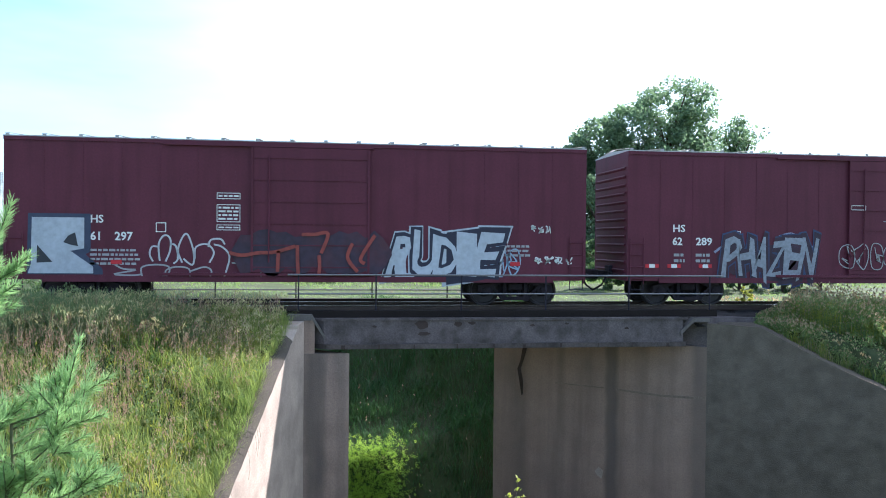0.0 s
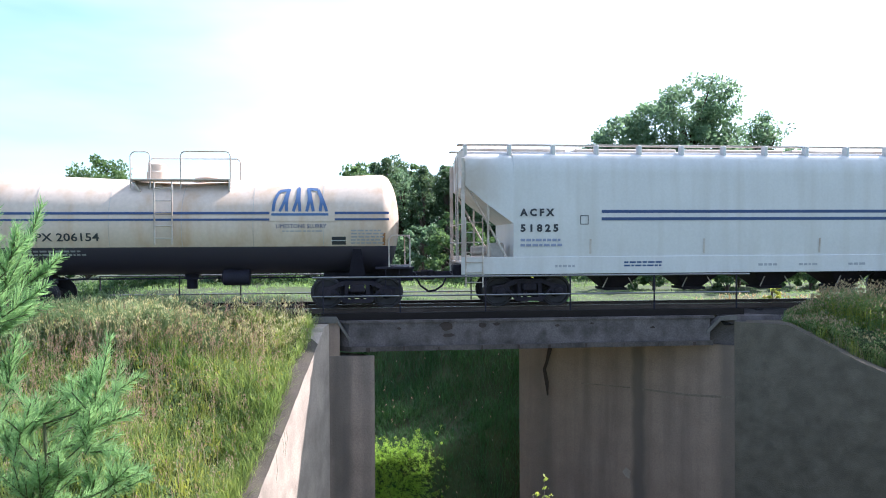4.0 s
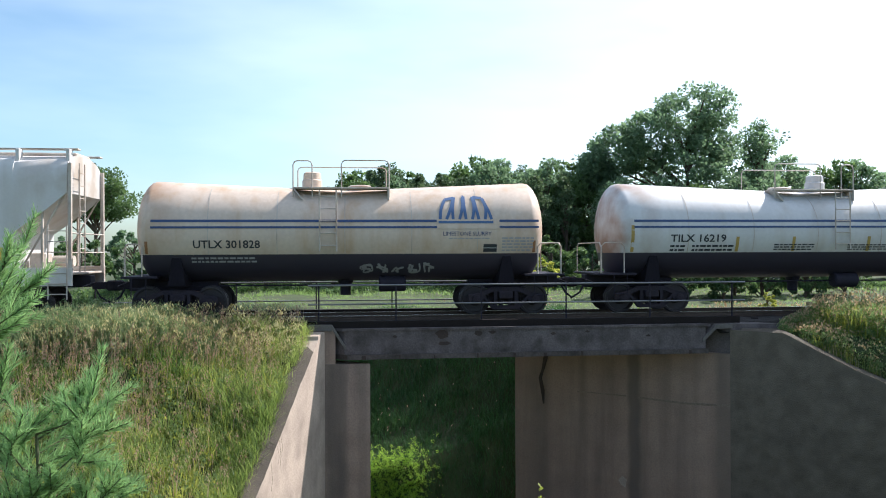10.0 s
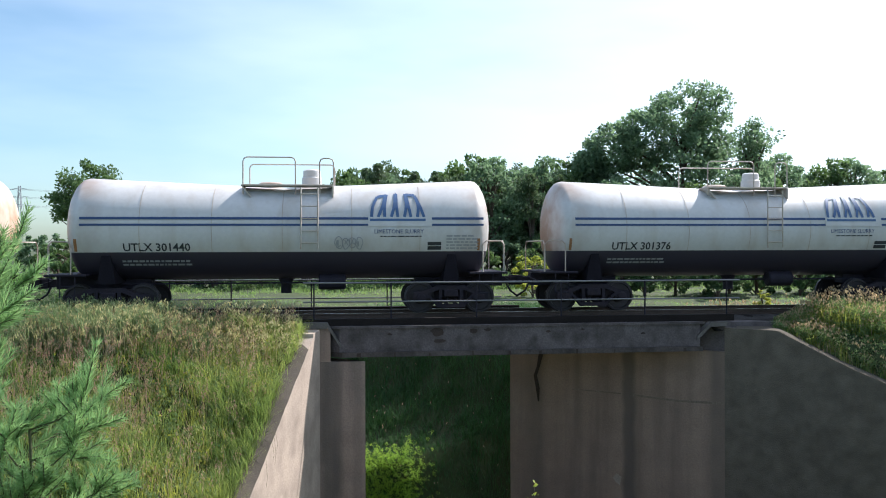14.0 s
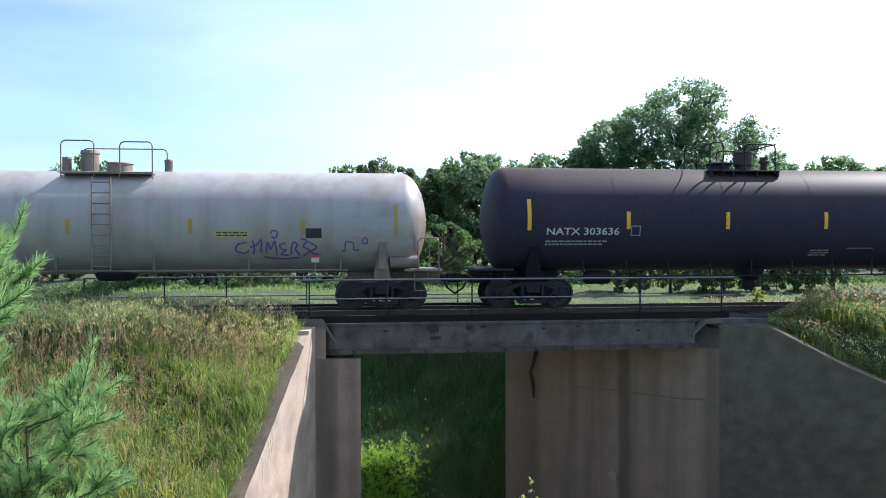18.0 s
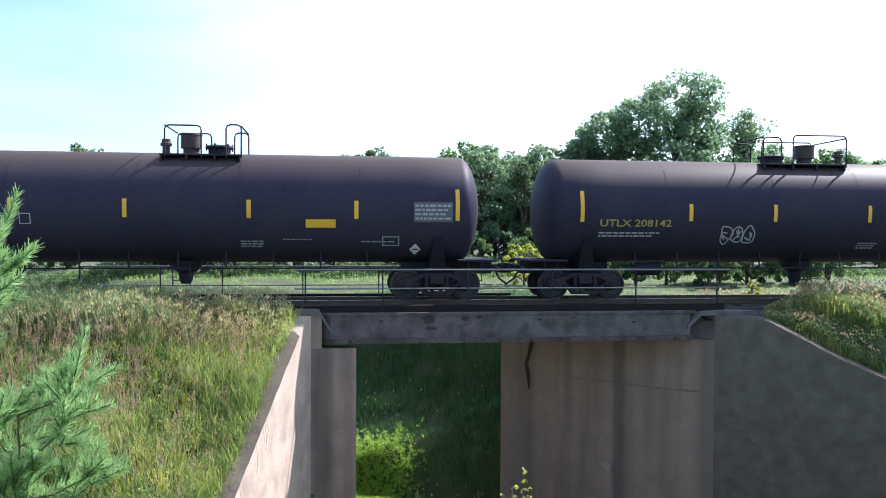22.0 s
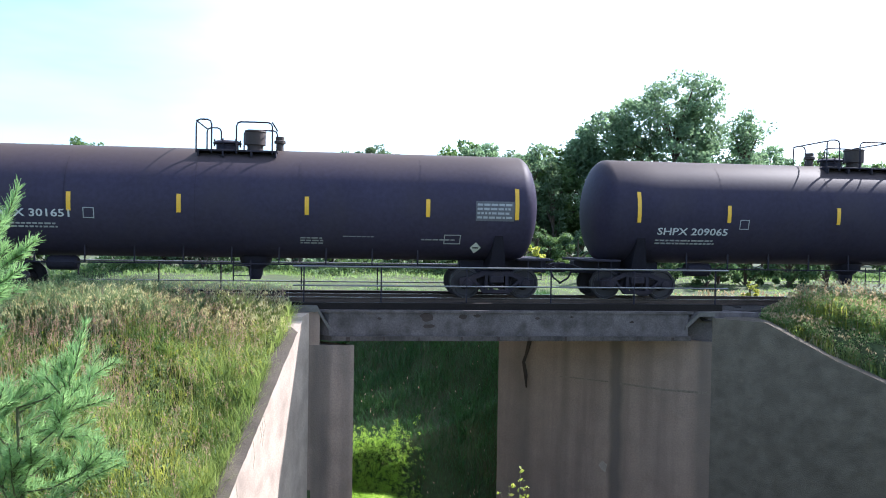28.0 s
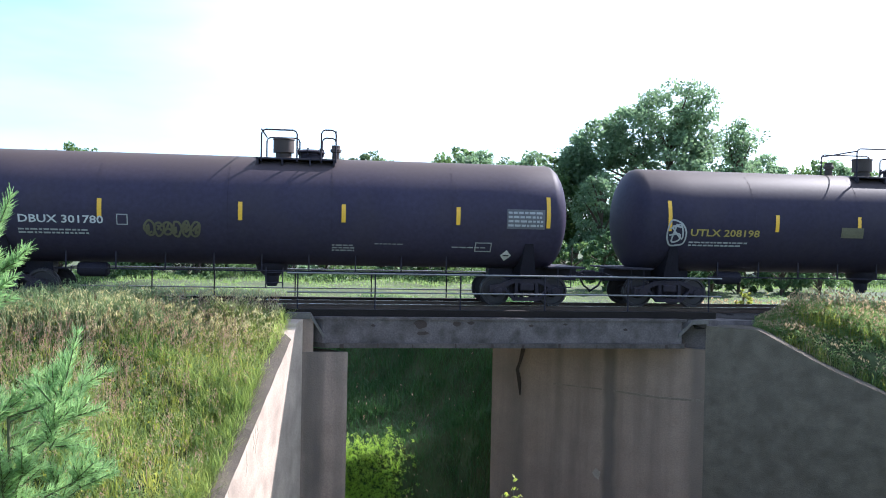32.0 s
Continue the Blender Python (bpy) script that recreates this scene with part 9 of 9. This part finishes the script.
    # pinkish weeds standing along the far side of the track
    r = np.random.RandomState(55)
    n = 900
    x, y = r.uniform(10.5, 23, n), r.uniform(28.2, 29.6, n)
    h = r.uniform(0.3, 0.75, n)
    z = ground_z(x, y)
    stuff("trackside_stalks", blades("trackside_stalks", x, y, z, h, 0.012, 0.4, 56, M["dry_weed"]), "dry pinkish weed stalks beyond the track", "grass")
    stuff("trackside_heads", heads("trackside_heads", x, y, z + h, 57, M["dry_weed"], 0.06, 1.8), "dry pinkish weed heads beyond the track", "grass")
    # the field
    def field(r, n):
        y = 29.5 + 28 * r.uniform(0, 1, n) ** 1.2
        return r.uniform(-0.62, 0.85, n) * y, y
    def field_off_passage(r, n):
        x, y = field(r, n)
        k = ground_z(x, y) > FIELD_Z - 0.5
        return x[k], y[k]
    x, y, c, r = tufts(20, 9500, field_off_passage, 9, 0.25)
    stuff("field_grass", blades("field_grass", x, y, ground_z(x, y) - 0.05, r.uniform(0.05, 0.17, len(x)), 0.022, 1.3, 21, M["grass_far"]), "bright sunlit field grass behind the track", "grass")
    def brush(r, n):
        y = r.uniform(53, 56, n)
        return r.uniform(-0.55, 0.85, n) * y, y
    r = np.random.RandomState(51)
    x, y = brush(r, 2600)
    c = np.stack([x, y, ground_z(x, y) + r.uniform(0.1, 1.0, len(x)) * (0.6 + 0.5 * np.sin(x * 0.8))], 1)
    v, f = leaf_cloud(c, r.uniform(0.2, 0.45, len(x)), 22, 0.16, 52, 0.8)
    stuff("field_brush", array_mesh("field_brush", v, f, M["leaf_dark"]), "low dark brush at the foot of the wood", "scrub")
    def field_edge(r, n):
        y = r.uniform(50, 56, n)
        return r.uniform(-0.55, 0.85, n) * y, y
    x, y, c, r = tufts(22, 900, field_edge, 10, 0.3)
    stuff("field_edge_grass", blades("field_edge_grass", x, y, ground_z(x, y), r.uniform(0.12, 0.35, len(x)), 0.03, 0.9, 23, M["grass_far"]), "tall pale grass at the field's edge", "grass")


build_grass()


# ---- trees ----
def broadleaf(name, seed, H, spread, base, clumps, per, size, leaf_m, label, lobes=None, rad=1.0):
    """A tapered trunk with limbs, and a crown of many leaf clumps with gaps."""
    rng = random.Random(seed)
    root = thing(name, label, "tree")
    g = Geo()
    lean = rng.uniform(-0.04, 0.04)
    trunk = [(lean * z, 0.1 * math.sin(z * 0.7), z) for z in np.linspace(-0.3, H * 0.72, 8)]
    thick = [0.035 * H * (1 - 0.85 * k / 7) * 0.55 + 0.03 for k in range(8)]
    g.rod(trunk, thick, 8)
    part("trunk", g, M["bark"], root)
    lobes = lobes or [(0, 0, (base + H) / 2, spread, (H - base) / 2)]
    cents, radii = [], []
    ends = []
    for k in range(clumps):
        lx, ly, lz, lr, lh = lobes[k % len(lobes)]
        th, ph = rng.uniform(0, 2 * math.pi), math.asin(rng.uniform(-0.95, 1))
        q = rng.uniform(0.45, 1.0) ** 0.5 * rng.uniform(0.85, 1.08)
        x = lx + lr * q * math.cos(ph) * math.cos(th)
        y = ly + lr * q * math.cos(ph) * math.sin(th)
        z = lz + lh * q * math.sin(ph)
        cents.append((x, y, z))
        radii.append(rad * rng.uniform(0.055, 0.095) * H * (0.75 if z > lz + lh * 0.6 else 1.0))
        ends.append((x, y, z))
    for e in ends[:: max(1, len(ends) // 22)]:
        b = Geo()
        z0 = max(base * 0.7, min(e[2] - 0.25 * H, H * 0.62))
        p0 = (lean * z0, 0, z0)
        m = (p0[0] * 0.55 + e[0] * 0.45, p0[1] * 0.55 + e[1] * 0.45, p0[2] * 0.45 + e[2] * 0.55)
        b.rod([p0, m, e], [0.011 * H, 0.006 * H, 0.0025 * H], 5)
        part("limb", b, M["bark"], root)
    v, f = leaf_cloud(cents, radii, per, size, seed)
    part("crown", array_mesh("crown", v, f, leaf_m), None, root)
    return root


def set_at(ob, x, y, dz=0.0, turn=0.0, scale=1.0):
    ob.location = (x, y, float(ground_z(x, y)) + dz - (0.4 if y > 50 else 0.0))
    ob.rotation_euler = (0, 0, turn)
    ob.scale = (scale, scale, scale)
    return ob


def build_trees():
    rng = random.Random(77)
    # the great tree behind the right half of the bridge
    big = broadleaf("broadleaf_tree", 4, 16.6, 5.5, 4.0, 480, 72, 0.30, M["leaf"], "tall spreading broadleaf tree with gaps in its crown",
                    lobes=[(0.3, 0, 14.5, 3.1, 2.7), (1.7, 0, 12.2, 2.1, 3.2), (-3.3, 0, 12.2, 2.6, 2.6), (-6.3, 0, 10.9, 2.1, 2.2), (-8.2, 0, 9.4, 1.3, 1.6), (0, 0, 9.8, 4.4, 2.6), (-4.4, 0, 7.6, 4.4, 2.8), (2.6, -0.5, 7.4, 4.0, 3.0), (-1.0, 0, 4.4, 6.5, 2.6)], rad=0.7)
    set_at(big, 28.2, 66)
    slim = broadleaf("broadleaf_tree", 9, 13.8, 1.3, 5.0, 60, 90, 0.28, M["leaf"], "slim young broadleaf tree with a small top",
                     lobes=[(0, 0, 12.2, 1.35, 1.5), (0.3, 0, 9.6, 1.3, 1.7), (-0.9, 0, 7.6, 1.9, 2.0)])
    set_at(slim, 34.5, 66.5)
    # left, beyond the field
    lone = broadleaf("broadleaf_tree", 12, 11.8, 3.6, 4.5, 130, 100, 0.28, M["leaf_dark"], "round-topped broadleaf tree on open trunks",
                     lobes=[(0, 0, 9.2, 3.0, 2.3), (1.2, 0, 7.8, 2.6, 2.0), (-1.4, 0, 7.6, 2.3, 2.0)])
    set_at(lone, -25.6, 85)
    deciduous = [broadleaf("wood_tree", 20 + k, 9.0 + 0.6 * k, 2.6, 2.0, 75, 85, 0.27, M["leaf_dark"] if k % 2 else M["leaf"], "dense wood-edge broadleaf tree") for k in range(3)]
    pines = []
    for k in range(4):
        h = 8.4 + 0.5 * k
        lob = [(0, 0, 0.30 * h, 0.20 * h, 0.20 * h), (0.02 * h, 0, 0.52 * h, 0.17 * h, 0.18 * h), (-0.02 * h, 0, 0.72 * h, 0.125 * h, 0.15 * h), (0, 0, 0.88 * h, 0.06 * h, 0.12 * h)]
        pines.append(broadleaf("conifer_tree", 30 + k, h, 1.6, 0.4, 72, 70, 0.2, M["conifer"], "dark conifer tree at the wood's edge", lobes=lob, rad=0.75))
    bushes = [broadleaf("wood_bush", 40 + k, 4.2 + 0.5 * k, 2.2, 0.3, 50, 85, 0.22, M["leaf"] if k == 1 else M["leaf_dark"], "thick leafy bush at the wood's edge") for k in range(3)]
    first = {}
    def place(pool, k, x, y, scale):
        src = pool[k % len(pool)]
        if src.name not in first:
            first[src.name] = True
            set_at(src, x, y, 0, rng.uniform(0, 6), scale)
        else:
            ob = copy_thing(src, Matrix.Identity(4))
            set_at(ob, x, y, 0, rng.uniform(0, 6), scale)
    # wood edge: x, y, kind, height scale
    for k, (x, y, kind, s) in enumerate(((-1.5, 63, "p", 0.92), (0.2, 65, "d", 0.92), (2.2, 62, "p", 0.98), (3.6, 66, "d", 1.0), (5.2, 63, "p", 1.05), (6.9, 64, "p", 0.98), (8.3, 62, "p", 0.9),
                                         (9.6, 66, "d", 1.08), (11.0, 63, "d", 1.0), (12.6, 66, "d", 1.02), (14.0, 62, "p", 0.92), (15.3, 65, "d", 1.0), (16.8, 63, "p", 1.02), (18.2, 66, "d", 1.0),
                                         (20.5, 61, "d", 0.85), (23.5, 62, "d", 0.8), (26.5, 61, "d", 0.82), (30.0, 62, "d", 0.85), (33.5, 63, "d", 0.82), (36.5, 70, "d", 1.08), (39.5, 72, "d", 1.15),
                                         (42.5, 74, "d", 1.18), (45.5, 73, "d", 1.15), (48.5, 74, "d", 1.14), (51.5, 75, "d", 1.12), (55, 76, "d", 1.12), (59, 77, "d", 1.12),
                                         (-11.3, 55, "p", 0.70), (-10.0, 57, "p", 0.74), (-8.7, 55, "p", 0.73), (-7.4, 58, "d", 0.62), (-5.8, 56, "p", 0.62), (-4.2, 58, "p", 0.70), (-2.8, 60, "p", 0.8))):
        place(pines if kind == "p" else deciduous, k, x, y, s * (1.02 if x > -3 else 1.0))
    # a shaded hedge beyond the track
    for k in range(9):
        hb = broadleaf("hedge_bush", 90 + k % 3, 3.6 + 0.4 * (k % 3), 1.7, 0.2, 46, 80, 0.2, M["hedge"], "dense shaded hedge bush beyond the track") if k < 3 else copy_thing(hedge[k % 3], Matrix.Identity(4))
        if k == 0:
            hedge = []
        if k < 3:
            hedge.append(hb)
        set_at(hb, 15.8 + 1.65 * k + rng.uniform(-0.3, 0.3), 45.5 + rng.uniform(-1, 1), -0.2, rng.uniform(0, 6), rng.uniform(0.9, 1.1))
    # a closed second row behind
    for k in range(26):
        bx = -13.0 + 1.35 * k + rng.uniform(-0.4, 0.4)
        place(deciduous if k % 3 == 1 else pines, k + 3, bx, rng.uniform(67, 71), (0.70 if bx < -6 else 0.86 if bx < 0 else 1.04) * rng.uniform(0.95, 1.05))
    x = -34.0
    k = 0
    while x < 62:
        y = 58 + 3 * math.sin(x * 0.7) + (8 if x < -13 else 0) + (4 if x > 34 else 0)
        place(bushes, k, x, y, rng.uniform(0.75, 1.15))
        x += rng.uniform(1.9, 2.8)
        k += 1
    # sunlit shrub in the field and the bush below the bridge
    sh = broadleaf("shrub", 61, 2.5, 1.35, 0.1, 50, 70, 0.13, M["weed"], "bright sunlit green shrub in the field")
    set_at(sh, 10.3, 45)
    sh = broadleaf("shrub", 64, 0.9, 0.42, 0.1, 14, 50, 0.09, M["weed"], "small bright broad-leaved weed beside the track")
    set_at(sh, 15.2, 28.6, 0)


build_trees()


# ---- young pines close to the camera ----
def needles(shoots, seed, length=0.05, per=120):
    """Needles set round each shoot, pointing forward along it."""
    r = np.random.RandomState(seed)
    vs, fs, o = [], [], 0
    for (a, b, k) in shoots:
        a, b = np.array(a), np.array(b)
        d = b - a
        ln = np.linalg.norm(d)
        d = d / ln
        n = int(per * k * ln / 0.2)
        s = r.uniform(0.0, 1.0, n)
        p = a + np.outer(s, b - a)
        e = r.normal(0, 1, (n, 3))
        e -= np.outer(e @ d, d)
        e /= np.linalg.norm(e, axis=1)[:, None]
        t = e * r.uniform(0.55, 1.0, n)[:, None] * 0.8 + d * r.uniform(0.6, 1.1, n)[:, None]
        t[:, 2] += 0.12
        t /= np.linalg.norm(t, axis=1)[:, None]
        l = (length * r.uniform(0.65, 1.15, n) * (0.65 + 0.35 * np.minimum(1, (1.15 - s) * 2)))[:, None]
        w = np.cross(t, r.normal(0, 1, (n, 3)))
        w /= np.linalg.norm(w, axis=1)[:, None]
        w *= 0.0014
        v = np.stack([p - w, p + w, p + t * l + w * 0.4, p + t * l - w * 0.4], 1).reshape(-1, 3)
        vs.append(v)
        fs.append(np.arange(n)[:, None] * 4 + np.array([[0, 1, 2, 3]]) + o)
        o += n * 4
    return np.concatenate(vs), np.concatenate(fs)


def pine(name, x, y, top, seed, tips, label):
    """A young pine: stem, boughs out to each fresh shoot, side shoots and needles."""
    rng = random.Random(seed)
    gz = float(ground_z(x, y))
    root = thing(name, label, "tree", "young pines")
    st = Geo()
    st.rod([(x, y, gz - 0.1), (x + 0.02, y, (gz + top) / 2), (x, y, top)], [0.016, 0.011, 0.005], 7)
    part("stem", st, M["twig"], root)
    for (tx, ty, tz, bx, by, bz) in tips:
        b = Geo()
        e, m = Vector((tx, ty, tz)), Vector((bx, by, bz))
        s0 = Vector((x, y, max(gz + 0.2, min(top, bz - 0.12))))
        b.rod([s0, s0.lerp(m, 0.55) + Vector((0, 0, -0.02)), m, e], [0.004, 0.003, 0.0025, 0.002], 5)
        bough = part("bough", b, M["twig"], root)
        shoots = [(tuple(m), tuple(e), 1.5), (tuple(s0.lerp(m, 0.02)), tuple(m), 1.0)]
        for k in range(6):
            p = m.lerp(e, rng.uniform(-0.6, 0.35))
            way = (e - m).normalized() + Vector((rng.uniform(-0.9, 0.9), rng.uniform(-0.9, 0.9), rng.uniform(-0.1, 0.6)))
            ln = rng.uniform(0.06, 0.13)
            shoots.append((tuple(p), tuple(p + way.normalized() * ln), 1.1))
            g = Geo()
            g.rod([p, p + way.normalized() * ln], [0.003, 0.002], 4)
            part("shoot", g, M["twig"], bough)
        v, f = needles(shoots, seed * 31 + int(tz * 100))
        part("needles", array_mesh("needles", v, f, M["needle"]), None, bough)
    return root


def build_pines():
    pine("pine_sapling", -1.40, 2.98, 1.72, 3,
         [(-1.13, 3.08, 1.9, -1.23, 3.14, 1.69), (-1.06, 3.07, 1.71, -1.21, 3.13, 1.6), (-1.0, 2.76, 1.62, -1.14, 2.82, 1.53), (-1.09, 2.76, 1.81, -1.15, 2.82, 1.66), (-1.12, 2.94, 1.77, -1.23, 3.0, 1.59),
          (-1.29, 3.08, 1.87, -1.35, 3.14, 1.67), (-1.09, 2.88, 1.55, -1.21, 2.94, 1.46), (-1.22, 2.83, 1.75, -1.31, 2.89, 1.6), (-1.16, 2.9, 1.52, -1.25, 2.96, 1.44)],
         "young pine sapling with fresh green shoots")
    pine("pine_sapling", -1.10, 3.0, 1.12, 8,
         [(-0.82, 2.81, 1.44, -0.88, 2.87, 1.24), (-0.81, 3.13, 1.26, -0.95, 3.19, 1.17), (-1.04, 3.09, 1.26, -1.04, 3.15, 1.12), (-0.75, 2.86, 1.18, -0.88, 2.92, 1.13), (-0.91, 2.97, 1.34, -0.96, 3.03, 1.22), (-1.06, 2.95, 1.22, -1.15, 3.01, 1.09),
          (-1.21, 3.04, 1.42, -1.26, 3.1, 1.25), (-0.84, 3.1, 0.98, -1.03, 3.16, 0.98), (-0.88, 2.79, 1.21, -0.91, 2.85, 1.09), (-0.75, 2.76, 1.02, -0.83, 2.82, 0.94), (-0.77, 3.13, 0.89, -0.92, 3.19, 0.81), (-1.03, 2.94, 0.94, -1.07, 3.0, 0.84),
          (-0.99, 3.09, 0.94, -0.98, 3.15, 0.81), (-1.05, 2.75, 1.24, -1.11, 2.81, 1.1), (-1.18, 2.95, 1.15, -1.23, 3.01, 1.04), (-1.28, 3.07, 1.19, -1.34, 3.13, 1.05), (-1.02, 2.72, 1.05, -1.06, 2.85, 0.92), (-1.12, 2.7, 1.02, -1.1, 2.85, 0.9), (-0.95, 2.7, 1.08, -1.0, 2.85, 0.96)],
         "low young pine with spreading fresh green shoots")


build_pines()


def build_sprout():
    """A thin leafy sprout that shows before the abutment."""
    root = thing("leafy_sprout", "thin broad-leaved sprout with small yellow-green leaves", "plant")
    rng = random.Random(2)
    x, y = 1.33, 6.0
    gz = float(ground_z(x, y))
    for tx, tz in ((1.39, -0.02), (1.30, -0.14), (1.24, -0.2), (1.45, -0.16)):
        g = Geo()
        p = [(x, y, gz - 0.05), ((x + tx) / 2, y, (gz + tz) / 2 + 0.1), (tx, y, tz)]
        g.rod(p, [0.008, 0.006, 0.003], 5)
        twig = part("twig", g, M["bark"], root)
        cents = [tuple(Vector(p[1]).lerp(Vector(p[2]), q) + Vector((rng.uniform(-0.02, 0.02), 0, 0))) for q in np.linspace(0.1, 1, 8)]
        v, f = leaf_cloud(cents, [0.03] * 8, 5, 0.035, int(tx * 100))
        part("leaves", array_mesh("leaves", v, f, M["weed"]), None, twig)


build_sprout()


def build_wisps():
    """Dry stems that hang over the wing wall's edge."""
    root = thing("dry_stems", "thin dry grass stems hanging over the wing wall", "plant")
    rng = random.Random(44)
    for k in range(5):
        way = rng.uniform(3.4, 5.6)
        x, y, z = -0.80 - 0.247 * way, 22.68 - way, -0.60 - 0.629 * (way - 0.62)
        n = rng.uniform(0.35, 0.8)
        g = Geo()
        g.rod([(x - 0.3, y + 0.1, z - 0.02), (x - 0.1, y + 0.02, z + 0.10), (x + 0.05, y - 0.12 * n, z + 0.02), (x + 0.10, y - 0.45 * n, z - 0.5 * n), (x + 0.08, y - 0.6 * n, z - 0.9 * n)],
              [0.004, 0.004, 0.003, 0.003, 0.0015], 5)
        part("stem", g, M["twig"], root)


build_wisps()


# ---- far power line ----
def pylon(x, y, h):
    root = thing("power_pylon", "far grey steel lattice power pylon", "pylon", "pylons of the power line")
    z0 = float(ground_z(x, y)) - 0.3
    tops = []
    for sx, sy in ((-1, -1), (1, -1), (1, 1), (-1, 1)):
        leg = Geo().rod([(x + sx * 2.4, y + sy * 2.4, z0), (x + sx * 0.5, y + sy * 0.5, z0 + h * 0.7), (x + sx * 0.3, y + sy * 0.3, z0 + h)], 0.11, 5)
        part("leg", leg, M["steel_far"], root)
    for k in range(6):
        za, zb = z0 + h * k / 6.5, z0 + h * (k + 1) / 6.5
        wa, wb = 2.4 * (1 - 0.83 * k / 6.5), 2.4 * (1 - 0.83 * (k + 1) / 6.5)
        part("brace", Geo().rod([(x - wa, y - wa, za), (x + wb, y - wb, zb)], 0.06, 4), M["steel_far"], root)
        part("brace", Geo().rod([(x + wa, y - wa, za), (x - wb, y - wb, zb)], 0.06, 4), M["steel_far"], root)
    for q, w in ((0.72, 4.2), (0.84, 3.6), (0.95, 3.0)):
        part("cross_arm", Geo().rod([(x - w, y, z0 + h * q), (x, y, z0 + h * q + 0.5), (x + w, y, z0 + h * q)], 0.09, 5), M["steel_far"], root)
    return z0


def build_power_line():
    spots = ((-190.0, 280.0, 25.0), (-114.0, 300.0, 25.0), (-44.0, 318.0, 25.5))
    zs = [pylon(*s) for s in spots]
    for q, w in ((0.72, 4.2), (0.84, 3.6), (0.95, 3.0)):
        for s in (-1, 1):
            g = Geo()
            for (xa, ya, ha), (xb, yb, hb), za, zb in zip(spots, spots[1:], zs, zs[1:]):
                pts = []
                for k in range(9):
                    t = k / 8
                    pts.append((xa + (xb - xa) * t + s * w, ya + (yb - ya) * t, za + ha * q + (zb + hb * q - za - ha * q) * t - 4.0 * 2.2 * t * (1 - t) * 0.5))
                g.rod(pts, 0.035, 4)
            tagged(part("power_wire", g, M["steel_far"]), "thin far power line wire", "wire", "wires of the power line")


build_power_line()


# ---- what moves: the cars along the track, the wheels on their trucks ----
def motions():
    times = [32.0 * k / 32 for k in range(33)]
    for root, xc in CARS:
        walk(root, [(t, pose(xc - run(t), TY, 0)) for t in times])
    for w, car, dx, lx in WHEELS:
        xc = CAR_X[car] + CAR_L[car] / 2 + dx
        rows = []
        for k in range(961):
            t = k / 30.0
            x = xc - run(t)
            if k in (0, 960) or -17.0 < x < 26.0:
                ang = -math.degrees(run(t) / WHEEL_R) if -17.0 < x < 26.0 else None
                rows.append([t, ang])
        known = [a for _, a in rows if a is not None]
        if not known:
            known = [0.0]
        if rows[0][1] is None:
            rows[0][1] = known[0]
        if rows[-1][1] is None:
            rows[-1][1] = known[-1]
        walk(w, [(t, pose(lx, 0, WHEEL_R, 0, a, 0)) for t, a in rows])


motions()
